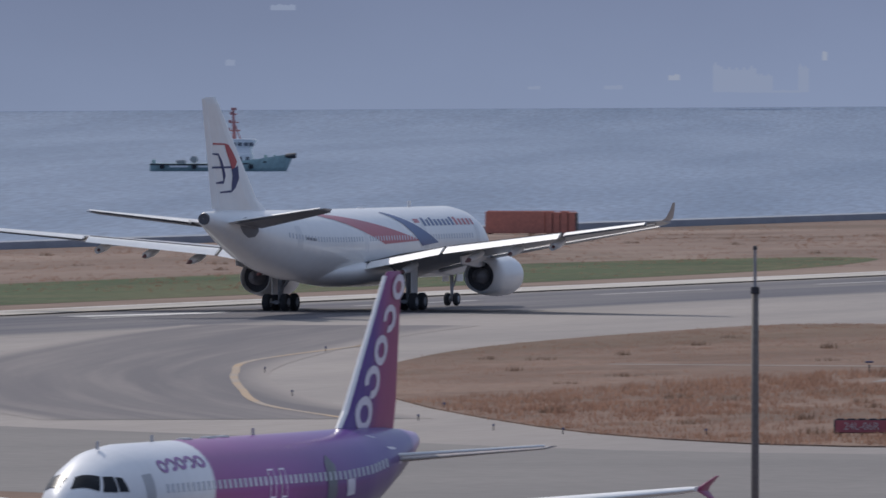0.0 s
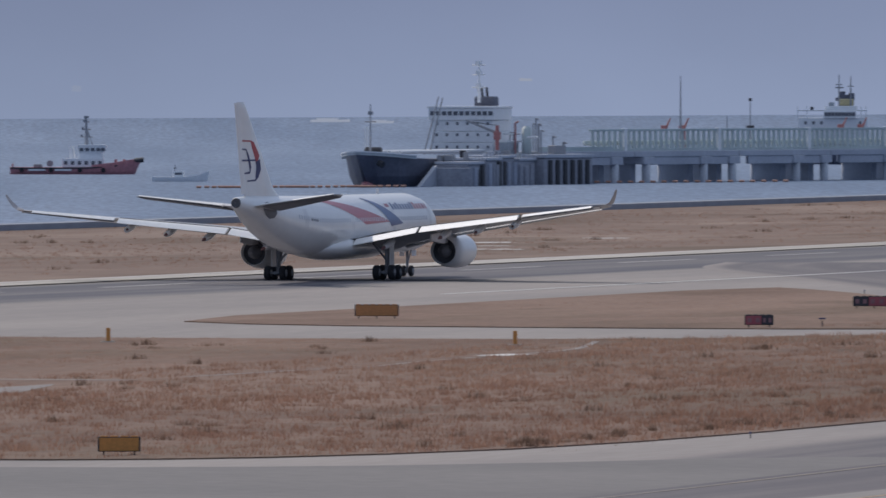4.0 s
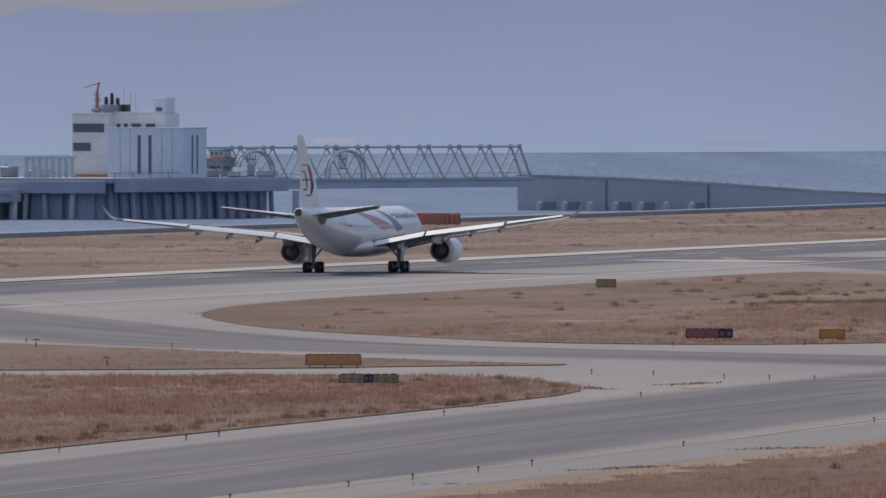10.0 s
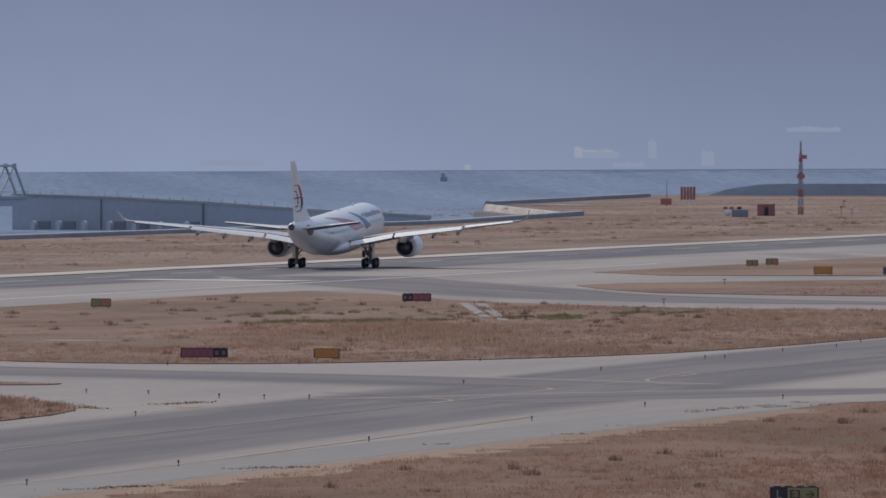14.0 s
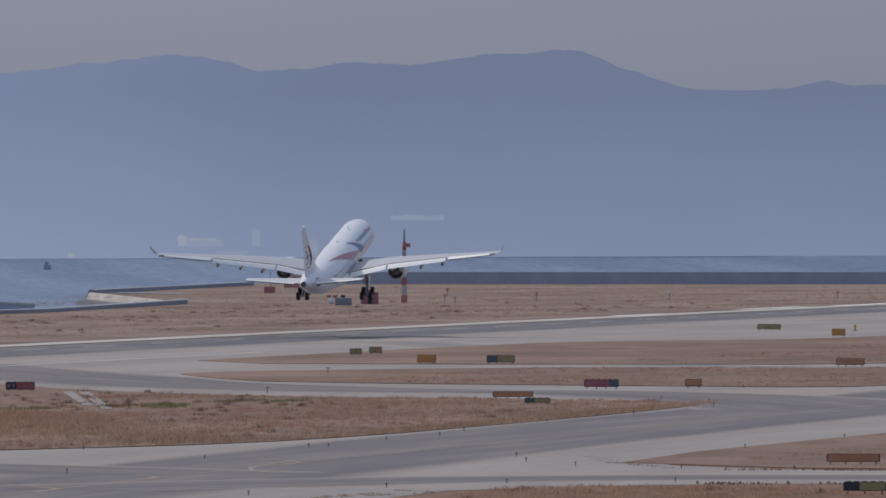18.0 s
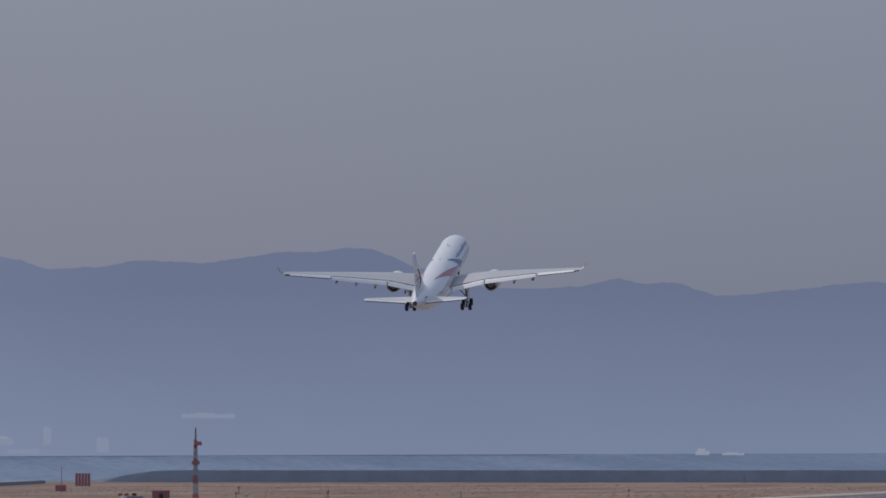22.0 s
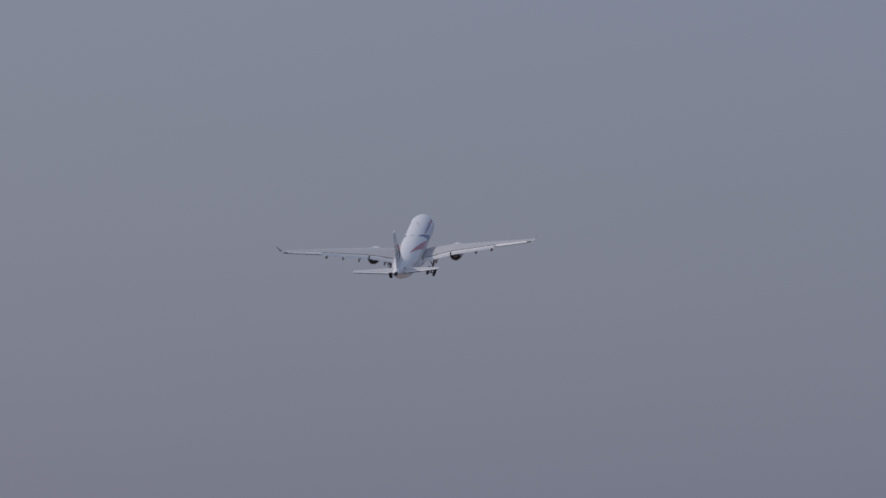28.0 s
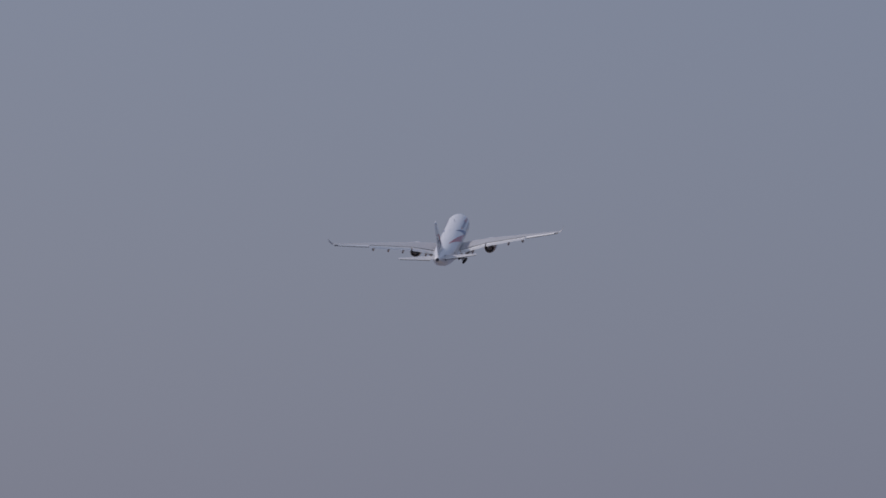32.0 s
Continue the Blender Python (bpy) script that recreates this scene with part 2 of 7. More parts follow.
HULL_GREEN = material("green_hull", (0.38, 0.52, 0.52), 0.5, var=0.15, scale=0.5)
HULL_GREY = material("grey_hull", (0.42, 0.46, 0.50), 0.5, var=0.12, scale=0.5)
FUNNEL = material("cream_yellow_funnel", (0.60, 0.52, 0.30), 0.5, var=0.1, scale=0.6)
BOAT_HULL = material("dark_teal_hull", (0.17, 0.23, 0.25), 0.5, var=0.15, scale=0.5)
SHIP_WHITE = material("ship_white", (0.85, 0.86, 0.88), 0.5, var=0.06, scale=0.6)
ORANGE = material("orange_float", (0.58, 0.31, 0.22), 0.6, var=0.15, scale=1.0)
BEACON = material("marker_blue", (0.05, 0.06, 0.16), 0.5, var=0.1)


def lane_paint(name, pale, dark, soft=0.3, gloss=0.25):
    """Paving of a rolling lane: pale at its edges, blackened in streaks that run with the lane (u across, v along in metres)."""
    m = material(name, dark, 0.82, var=0.08, scale=0.5)
    n, l = m.node_tree.nodes, m.node_tree.links
    n["Principled BSDF"].inputs["Specular IOR Level"].default_value = gloss
    uv, sep = n.new("ShaderNodeUVMap"), n.new("ShaderNodeSeparateXYZ")
    l.new(uv.outputs[0], sep.inputs[0])
    mp = n.new("ShaderNodeMapping")
    mp.inputs["Scale"].default_value = (9.0, 0.012, 1)
    l.new(uv.outputs[0], mp.inputs[0])
    streak, broad = n.new("ShaderNodeTexNoise"), n.new("ShaderNodeTexNoise")
    streak.inputs["Scale"].default_value, streak.inputs["Detail"].default_value = 1.0, 7
    broad.inputs["Scale"].default_value, broad.inputs["Detail"].default_value = 0.35, 3
    for k in (streak, broad):
        l.new(mp.outputs[0], k.inputs["Vector"])
    off = n.new("ShaderNodeMath")
    off.operation = "SUBTRACT"
    off.inputs[1].default_value = 0.5
    l.new(sep.outputs["X"], off.inputs[0])
    size = n.new("ShaderNodeMath")
    size.operation = "ABSOLUTE"
    l.new(off.outputs[0], size.inputs[0])
    edge = n.new("ShaderNodeMapRange")
    edge.interpolation_type = "SMOOTHSTEP"
    edge.inputs["From Min"].default_value, edge.inputs["From Max"].default_value = 0.5, 0.5 - soft
    l.new(size.outputs[0], edge.inputs["Value"])
    lift = n.new("ShaderNodeMapRange")
    lift.inputs["From Min"].default_value, lift.inputs["From Max"].default_value = 0.34, 0.64
    lift.inputs["To Min"].default_value, lift.inputs["To Max"].default_value = 0.68, 1.15
    l.new(streak.outputs["Fac"], lift.inputs["Value"])
    fac = n.new("ShaderNodeMath")
    fac.operation = "MULTIPLY"
    fac.use_clamp = True
    l.new(edge.outputs[0], fac.inputs[0])
    l.new(lift.outputs[0], fac.inputs[1])
    tone = n.new("ShaderNodeMapRange")
    tone.inputs["From Min"].default_value, tone.inputs["From Max"].default_value = 0.35, 0.65
    tone.inputs["To Min"].default_value, tone.inputs["To Max"].default_value = 0.75, 1.1
    l.new(broad.outputs["Fac"], tone.inputs["Value"])
    both = n.new("ShaderNodeMath")
    both.operation = "MULTIPLY"
    both.use_clamp = True
    l.new(fac.outputs[0], both.inputs[0])
    l.new(tone.outputs[0], both.inputs[1])
    mix = n.new("ShaderNodeMix")
    mix.data_type = "RGBA"
    mix.inputs["A"].default_value, mix.inputs["B"].default_value = (*pale, 1), (*dark, 1)
    l.new(both.outputs[0], mix.inputs["Factor"])
    hsv = [k for k in n if k.type == "HUE_SAT"][0]
    l.remove(hsv.inputs["Color"].links[0])
    l.new(mix.outputs["Result"], hsv.inputs["Color"])
    return m


LANE = lane_paint("blackened_lane", (0.278, 0.243, 0.226), (0.116, 0.105, 0.116), 0.12)
LANE_DARK = lane_paint("rubbered_runway", (0.32, 0.29, 0.268), (0.135, 0.132, 0.15), 0.2, 0.05)
LANE_PALE = lane_paint("lightly_marked_lane", (0.32, 0.285, 0.257), (0.20, 0.185, 0.182))


def let_light_through(m, share):
    """Thin dry leaves: part of the sun's light comes through them."""
    n, l = m.node_tree.nodes, m.node_tree.links
    b = n["Principled BSDF"]
    tr, mix = n.new("ShaderNodeBsdfTranslucent"), n.new("ShaderNodeMixShader")
    l.new(b.inputs["Base Color"].links[0].from_socket, tr.inputs["Color"])
    mix.inputs[0].default_value = share
    l.new(b.outputs[0], mix.inputs[1])
    l.new(tr.outputs[0], mix.inputs[2])
    l.new(mix.outputs[0], n["Material Output"].inputs["Surface"])


for leafy in (STRAW, REED, SHRUB, FRESH):
    let_light_through(leafy, 0.6)


def vary_blades(m, low, high):
    """Each loose blade its own tone."""
    n, l = m.node_tree.nodes, m.node_tree.links
    geo, mr, hsv = n.new("ShaderNodeNewGeometry"), n.new("ShaderNodeMapRange"), n.new("ShaderNodeHueSaturation")
    mr.inputs["To Min"].default_value, mr.inputs["To Max"].default_value = low, high
    l.new(geo.outputs["Random Per Island"], mr.inputs["Value"])
    l.new(mr.outputs[0], hsv.inputs["Value"])
    old = [k for k in n if k.type == "HUE_SAT" and k != hsv][0]
    ends = [k.to_socket for k in old.outputs[0].links]
    l.new(old.outputs[0], hsv.inputs["Color"])
    for e in ends:
        l.new(hsv.outputs[0], e)


vary_blades(STRAW, 0.93, 1.07)


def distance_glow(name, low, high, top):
    """The far hills and shore as a plain glowing backdrop: miles of lit haze put into the emission colour, paler
    towards the water.
    """
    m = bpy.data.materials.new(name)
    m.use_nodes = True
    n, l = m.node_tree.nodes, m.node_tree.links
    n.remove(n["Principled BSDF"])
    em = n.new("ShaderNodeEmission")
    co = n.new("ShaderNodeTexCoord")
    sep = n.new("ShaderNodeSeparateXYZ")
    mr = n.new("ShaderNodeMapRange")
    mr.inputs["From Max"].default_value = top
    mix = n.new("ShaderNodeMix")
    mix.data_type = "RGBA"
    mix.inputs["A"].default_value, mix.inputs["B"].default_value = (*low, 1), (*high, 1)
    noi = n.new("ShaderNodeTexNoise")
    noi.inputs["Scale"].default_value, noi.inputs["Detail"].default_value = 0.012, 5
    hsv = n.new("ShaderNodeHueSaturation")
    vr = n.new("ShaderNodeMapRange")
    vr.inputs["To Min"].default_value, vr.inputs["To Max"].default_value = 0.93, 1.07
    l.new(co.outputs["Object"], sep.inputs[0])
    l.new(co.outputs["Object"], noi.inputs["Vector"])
    # brighter over the middle bearings: a paler stretch of haze painted in
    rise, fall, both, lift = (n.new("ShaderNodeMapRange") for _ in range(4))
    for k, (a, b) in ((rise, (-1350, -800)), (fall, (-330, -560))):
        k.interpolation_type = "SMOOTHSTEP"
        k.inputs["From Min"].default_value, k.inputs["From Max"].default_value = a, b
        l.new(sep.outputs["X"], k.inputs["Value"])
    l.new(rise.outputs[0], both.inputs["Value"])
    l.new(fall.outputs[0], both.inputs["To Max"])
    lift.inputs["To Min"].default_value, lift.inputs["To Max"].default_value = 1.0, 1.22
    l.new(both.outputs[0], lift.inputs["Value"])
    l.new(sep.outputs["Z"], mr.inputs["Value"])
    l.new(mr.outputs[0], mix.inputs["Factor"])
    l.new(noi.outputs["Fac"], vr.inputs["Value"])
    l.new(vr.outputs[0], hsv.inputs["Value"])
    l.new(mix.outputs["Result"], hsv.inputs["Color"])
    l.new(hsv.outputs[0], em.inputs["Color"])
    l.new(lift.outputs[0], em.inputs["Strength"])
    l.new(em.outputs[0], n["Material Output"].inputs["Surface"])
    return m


# haze over the hills is painted as emission, not scattered
HILL = distance_glow("hill_haze_glow", (0.368, 0.447, 0.65), (0.275, 0.33, 0.51), 60)
# far walls emit: one holds painted haze, the brighter one painted sunlight
FAR_HAZE_GLOW = distance_glow("far_haze_glow", (0.425, 0.498, 0.69), (0.43, 0.50, 0.685), 14)
FAR_SUN_GLOW = distance_glow("far_sun_glow", (0.50, 0.557, 0.705), (0.52, 0.57, 0.705), 14)


# ---- builders ----
def mesh(name, bm):
    me = bpy.data.meshes.new(name)
    bmesh.ops.recalc_face_normals(bm, faces=bm.faces[:])
    bm.to_mesh(me)
    bm.free()
    return me


def thing(name, label, category, group="", m=None, kind=""):
    ob = new(name)
    ob.empty_display_size = 0.5
    if m is not None:
        ob.matrix_basis = m
    return tagged(ob, label, category, group, kind)


def part(name, bm, mat, parent, label="", m=None, smooth=False):
    """Links a bmesh (or a ready mesh) as one mesh object under a thing or a part."""
    me = bm if isinstance(bm, bpy.types.Mesh) else mesh(name, bm)
    if not me.materials:
        me.materials.append(mat)
    if smooth:
        for p in me.polygons:
            p.use_smooth = True
    ob = new(name, me)
    ob.parent = parent
    if m is not None:
        ob.matrix_basis = m
    if label:
        ob["label"] = label
    return ob


def bx(bm, x0, x1, y0, y1, z0, z1, bevel=0.0, m=None):
    t = Matrix.Translation(((x0 + x1) / 2, (y0 + y1) / 2, (z0 + z1) / 2)) @ Matrix.Diagonal((abs(x1 - x0), abs(y1 - y0), abs(z1 - z0), 1))
    r = bmesh.ops.create_cube(bm, size=1, matrix=(m @ t) if m is not None else t)
    if bevel:
        e = list({e for v in r["verts"] for e in v.link_edges})
        bmesh.ops.bevel(bm, geom=e, offset=bevel, segments=1, affect="EDGES")
    return bm


def rod(bm, a, b, r, r2=None, seg=8):
    a, b = Vector(a), Vector(b)
    q = (b - a).to_track_quat("Z", "Y").to_matrix().to_4x4()
    bmesh.ops.create_cone(bm, cap_ends=True, segments=seg, radius1=r, radius2=r if r2 is None else r2, depth=(b - a).length, matrix=Matrix.Translation((a + b) / 2) @ q)
    return bm


def loft(bm, rings, cap=True):
    vs = [[bm.verts.new(p) for p in ring] for ring in rings]
    k = len(vs[0])
    for a, b in zip(vs, vs[1:]):
        for i in range(k):
            bm.faces.new((a[i], a[(i + 1) % k], b[(i + 1) % k], b[i]))
    if cap:
        bm.faces.new(vs[0])
        bm.faces.new(vs[-1])
    return bm


def lathe(bm, prof, seg, m=None, cap=False):
    """A body of revolution about the local y axis from (y, radius) pairs."""
    m = m or Matrix()
    return loft(bm, [[m @ Vector((r * math.cos(a), y, r * math.sin(a))) for a in (2 * math.pi * i / seg for i in range(seg))] for y, r in prof], cap)


FOIL = ((0, 0), (0.02, 0.3), (0.08, 0.62), (0.2, 0.92), (0.38, 1.0), (0.6, 0.74), (0.82, 0.34), (1, 0.04))


def foil_ring(le, chord, thick, up=(0, 0, 1)):
    """An aerofoil outline that runs aft from le; thick is its full thickness."""
    le, up = Vector(le), Vector(up)
    top = [le + Vector((0, -c * chord, 0)) + up * (t * thick * 0.6) for c, t in FOIL]
    low = [le + Vector((0, -c * chord, 0)) - up * (t * thick * 0.4) for c, t in FOIL[::-1]]
    return top + low[1:-1]


def drooped_foil(le, chord, thick, deg):
    """An aerofoil outline turned down at its trailing edge."""
    le, turn = Vector(le), Matrix.Rotation(radians(deg), 3, "X")
    return [le + turn @ (Vector(p) - le) for p in foil_ring(le, chord, thick)]


def smooth_outline(pts, n=2):
    """Corner cutting: the outline with its bends rounded."""
    pts = [Vector(p) for p in pts]
    for _ in range(n):
        out = []
        for a, b in zip(pts, pts[1:] + pts[:1]):
            out += [a * 0.75 + b * 0.25, a * 0.25 + b * 0.75]
        pts = out
    return pts


def sheet(name, pts, z, mat, label, category, kind="structure", depth=0.0):
    bm = bmesh.new()
    f = bm.faces.new([bm.verts.new((p[0], p[1], z)) for p in pts])
    f.normal_update()
    if f.normal.z < 0:
        f.normal_flip()
    if depth:
        r = bmesh.ops.extrude_face_region(bm, geom=[f])
        bmesh.ops.translate(bm, verts=[v for v in r["geom"] if isinstance(v, bmesh.types.BMVert)], vec=(0, 0, -depth))
    bmesh.ops.triangulate(bm, faces=bm.faces[:])
    ob = new(name, mesh(name, bm))
    ob.data.materials.append(mat)
    return tagged(ob, label, category, kind=kind)


def ribbon(name, line, width, z, mat, label, category="road marking"):
    """A flat strip of the given width along a line of (x, y) points."""
    pts = [Vector(p) for p in line]
    bm = bmesh.new()
    rows = []
    for i, p in enumerate(pts):
        d = (pts[min(i + 1, len(pts) - 1)] - pts[max(i - 1, 0)]).normalized()
        n = Vector((d.y, -d.x)) * width / 2
        rows.append([bm.verts.new((*(p - n), z)), bm.verts.new((*(p + n), z))])
    for a, b in zip(rows, rows[1:]):
        bm.faces.new((a[0], a[1], b[1], b[0]))
    uv = bm.loops.layers.uv.new("lane")
    run = [0.0]
    for p, q in zip(pts, pts[1:]):
        run.append(run[-1] + (q - p).length)
    place = {v: (k, d) for row, d in zip(rows, run) for k, v in enumerate(row)}
    for f in bm.faces:
        for lo in f.loops:
            lo[uv].uv = place[lo.vert]
    me = mesh(name, bm)
    ob = new(name, me)
    if me.polygons[0].normal.z < 0:
        me.flip_normals()
    me.materials.append(mat)
    return tagged(ob, label, category, kind="structure")


def curve(pts, n=10):
    """A smooth line through (x, y) points."""
    p = [Vector(q) for q in pts]
    p = [p[0] * 2 - p[1]] + p + [p[-1] * 2 - p[-2]]
    out = []
    for i in range(1, len(p) - 2):
        for k in range(n):
            t = k / n
            a, b, c, d = p[i - 1:i + 3]
            out.append(0.5 * (2 * b + (c - a) * t + (2 * a - 5 * b + 4 * c - d) * t * t + (3 * b - a - 3 * c + d) * t ** 3))
    return out + [p[-2]]

# ---- the ground, the paving, the sea ----
ISLAND_1 = ((89, 873), (73, 922), (60, 974), (54, 1015), (51, 1060), (52, 1075), (83, 1074), (112, 1080), (118, 1100), (135, 1107), (150, 1114), (163, 1114),
            (172, 1096), (182, 1066), (186, 1030), (188, 920), (190, 820), (188, 775), (181, 752), (172, 742), (160, 741), (145, 757), (130, 783), (109, 825))
ISLAND_2 = ((50, 1150), (50, 1240), (50, 1340), (63, 1316), (82, 1270), (105, 1240), (119, 1218), (141, 1187), (152, 1172), (162, 1163), (152, 1157), (140, 1140), (114, 1125), (90, 1126), (66, 1131))
ISLAND_3 = ((65, 1441), (55, 1500), (51, 1560), (51, 1700), (51, 1826), (60, 1812), (72, 1784), (91, 1722), (125, 1660), (149, 1648), (165, 1634), (182, 1612), (184, 1540),
            (184, 1450), (183, 1370), (179, 1320), (168, 1286), (158, 1267), (148, 1265), (135, 1272), (124, 1290), (97, 1340), (80, 1388))
ISLAND_4 = ((71, 1910), (90, 1952), (115, 1988), (150, 1972), (168, 2050), (182, 2080), (184, 2000), (183, 1860), (180, 1765), (165, 1762), (103, 1800), (85, 1852))
ISLAND_5 = ((47, 2030), (111, 2020), (145, 2030), (165, 2120), (183, 2200), (184, 2500), (184, 3000), (91, 3000), (91, 2700), (90, 2450), (58, 2392), (50, 2330), (48, 2180))
COAST = ((-160, -400), (-160, 3100), (-181, 3385), (-230, 3600), (-279, 3815), (-315, 4276), (-330, 4370))

ground = sheet("ground", [*COAST, (750, 4370), (750, -400)], 0.0, FIELD, "wide airfield ground of pale dry straw-coloured grass", "ground", depth=5)
sheet("near_grass", [(231.5, -300), (740, -300), (740, 4300), (231.5, 4300)], 0.03, NEAR_GRASS, "dry red-brown grass beside the taxiway", "grass")
rng = random.Random(31)
sheet("grass_fringe", [(231.9, 640 + 12 * i) for i in range(37)] + [(234.2 + rng.uniform(0, 3.6), 1072 - 4 * i) for i in range(109)], 0.045, OCHRE, "pale ochre fringe of short grass beside the taxiway", "grass")
sheet("paving", [(-26, -300), (232, -300), (232, 4340), (-26, 4340)], 0.05, CONCRETE, "worn pale concrete paving of runway and taxiways", "paving")
sheet("connector", smooth_outline([(226, 1075), (229, 1090), (240, 1122), (256, 1134), (300, 1140), (740, 1142), (740, 1182), (300, 1184), (258, 1187), (246, 1192), (236, 1206), (226, 1226)], 1), 0.054,
      CONCRETE, "concrete connecting taxiway that leads to the apron", "taxiway")
ribbon("runway_shoulder", [(-21.5, -300), (-21.5, 4340)], 9.5, 0.058, SHOULDER, "pale concrete shoulder along the runway's far side", "paving")
ribbon("runway_asphalt", [(-2, -300), (-2, 4340)], 34, 0.058, LANE_DARK, "dark asphalt runway strip blackened by tyres", "runway")
ribbon("taxiway_asphalt", [Vector((215, -300))] + curve([(215, 500), (214.9, 600), (214.5, 700), (211.5, 800), (208, 890), (204.5, 1000), (203, 1110), (200.5, 1220), (198.5, 1330)]) + [Vector((198, 4340))], 30, 0.058, LANE, "dark asphalt lane of the parallel taxiway", "taxiway")
ribbon("taxiway_shoulder", [(227.5, -300), (227.5, 1105)], 8, 0.062, ASPHALT_OLD, "worn grey taxiway shoulder beside the dry grass", "paving")
sheet("crossing_asphalt", smooth_outline([(86, 786), (110, 764), (131, 749), (150, 733), (165, 728), (180, 731), (192, 740), (204, 760), (214, 760), (214, 300), (30, 300), (30, 640), (50, 730)], 1), 0.0605, CROSSING, "dark asphalt of a wide crossing taxiway", "taxiway")
for i, line in enumerate((((17, 1510), (27, 1465), (55, 1395), (80, 1330), (110, 1265), (140, 1228), (170, 1200), (200, 1165)),
                          ((20, 2010), (36, 1950), (70, 1850), (91, 1786), (125, 1726), (152, 1706), (180, 1650), (202, 1560)),
                          ((20, 1060), (32, 1005), (60, 905), (90, 830), (113, 786)),
                          ((24, 2385), (50, 2290), (90, 2120), (130, 2000), (160, 2000)),
                          ((200, 1100), (230, 1150), (280, 1161), (420, 1162), (700, 1162)))):
    ribbon("exit_asphalt", curve(line), 30 if i < 2 else 22, 0.064 + 0.0015 * i, LANE_PALE if i == 3 else LANE, "dark asphalt lane of a curved runway exit", "taxiway")
for pts in (ISLAND_1, ISLAND_2, ISLAND_3, ISLAND_4, ISLAND_5):
    sheet("grass_island", smooth_outline(pts, 1), 0.13, GRASS, "dry brown grass island between taxiways", "grass", depth=0.12)
sheet("grass_island", smooth_outline([(50, 400), (50, 560), (90, 660), (150, 662), (186, 600), (186, 400)], 2), 0.13, GRASS, "dry brown grass island beside the taxiway", "grass", depth=0.12)
sheet("grass_patch", smooth_outline([(224, 1228), (236, 1212), (248, 1196), (300, 1190), (320, 1230), (300, 1600), (232, 1600), (229, 1450)], 1), 0.10, GRASS, "dry grass corner beside the connector", "grass", depth=0.1)
sheet("green_strip", smooth_outline([(-36, 1000), (-36, 1180), (-35, 1290), (-40, 1370), (-60, 1450), (-78, 1380), (-76, 1200), (-70, 1000)], 2), 0.02, GREEN, "strip of fresh green grass beside the runway", "grass")
for k, (x, y, w, l) in enumerate(((112.6, 1398, 4.5, 3.5), (-65.4, 1604, 4.5, 9), (-57, 1564, 2.2, 8), (-68.5, 1672, 3, 12), (-51, 1610, 4.8, 8), (-68, 1717, 3.5, 7), (-60, 1640, 3, 5))):
    rng = random.Random(k)
    pts = [(x + math.cos(a) * w * rng.uniform(0.5, 1), y + math.sin(a) * l * 0.5 * rng.uniform(0.5, 1)) for a in (2 * math.pi * i / 12 for i in range(12))]
    sheet("bare_patch", smooth_outline(pts, 2), 0.15 if x > 0 else 0.03, SHOULDER if x > 0 else PAINT_W, "pale bare patch of gravel in the dry grass", "gravel")
for track in ([(95.9, 1696), (121, 1570)], [(98.2, 1694), (127.8, 1543)]):
    ribbon("concrete_track", track, 1.15, 0.2, CONCRETE, "pale concrete wheel track across the grass", "slab")
sheet("broken_slab", [(118.3, 884), (114.7, 902), (115.0, 916), (116.4, 911), (118.0, 903), (120.3, 892)], 0.15, CONCRETE, "pale broken concrete slab in the dry grass", "slab")
ribbon("cross_path", [(86, 929.6), (104, 929.4), (116.4, 928.6)], 2.0, 0.15, CONCRETE, "thin pale path across the grass island", "path")
ribbon("gravel_path", curve([(116.6, 940), (117.6, 962), (118.8, 975), (117.3, 992), (116.5, 1014), (115.4, 1038), (109, 1068)]), 0.55, 0.15, CONCRETE, "narrow pale gravel path across the grass island", "path")
ribbon("white_slab", [(116.3, 1013), (116.9, 1020)], 2.4, 0.165, PAINT_W, "broken white concrete slab in the grass", "slab")

# scars of bare earth in the far grass, and bright white strips at the runway's far side
for k, (x, y, w, l, a) in enumerate(((-131, 1606, 3.5, 26, 0.5), (-119, 1584, 3, 44, 0.5), (-105, 1556, 2, 30, 0.5), (-111, 2942, 2, 18, 0), (-103, 2944, 2.2, 28, 0.1), (-96, 2960, 2, 24, 0), (-112, 3120, 2.5, 60, -0.1), (-92, 2240, 2.5, 40, 0.2), (-70, 1860, 2, 30, 0.3), (-120, 2000, 3, 46, 0.3), (-58, 2420, 2, 60, 0.1))):
    rng = random.Random(40 + k)
    pts = []
    for i in range(14):
        c, s, r = math.cos(i * 0.4488), math.sin(i * 0.4488), rng.uniform(0.45, 1)
        px, py = c * w * r, s * l * 0.5 * r
        pts.append((x + px * math.cos(a) + py * math.sin(a), y - px * math.sin(a) + py * math.cos(a)))
    sheet("bare_earth", smooth_outline(pts, 1), 0.02 + 0.001 * k, EARTH, "dark scar of bare earth in the dry grass", "soil")
for x, y0, y1, w in ((-30, 3200, 3300, 3.5), (-25.5, 3330, 3500, 4), (-27, 2990, 3060, 2.5)):
    ribbon("runway_white_strip", [(x, y0), (x + 1, y1)], w, 0.085, PAINT_W, "bright white strip beside the runway")

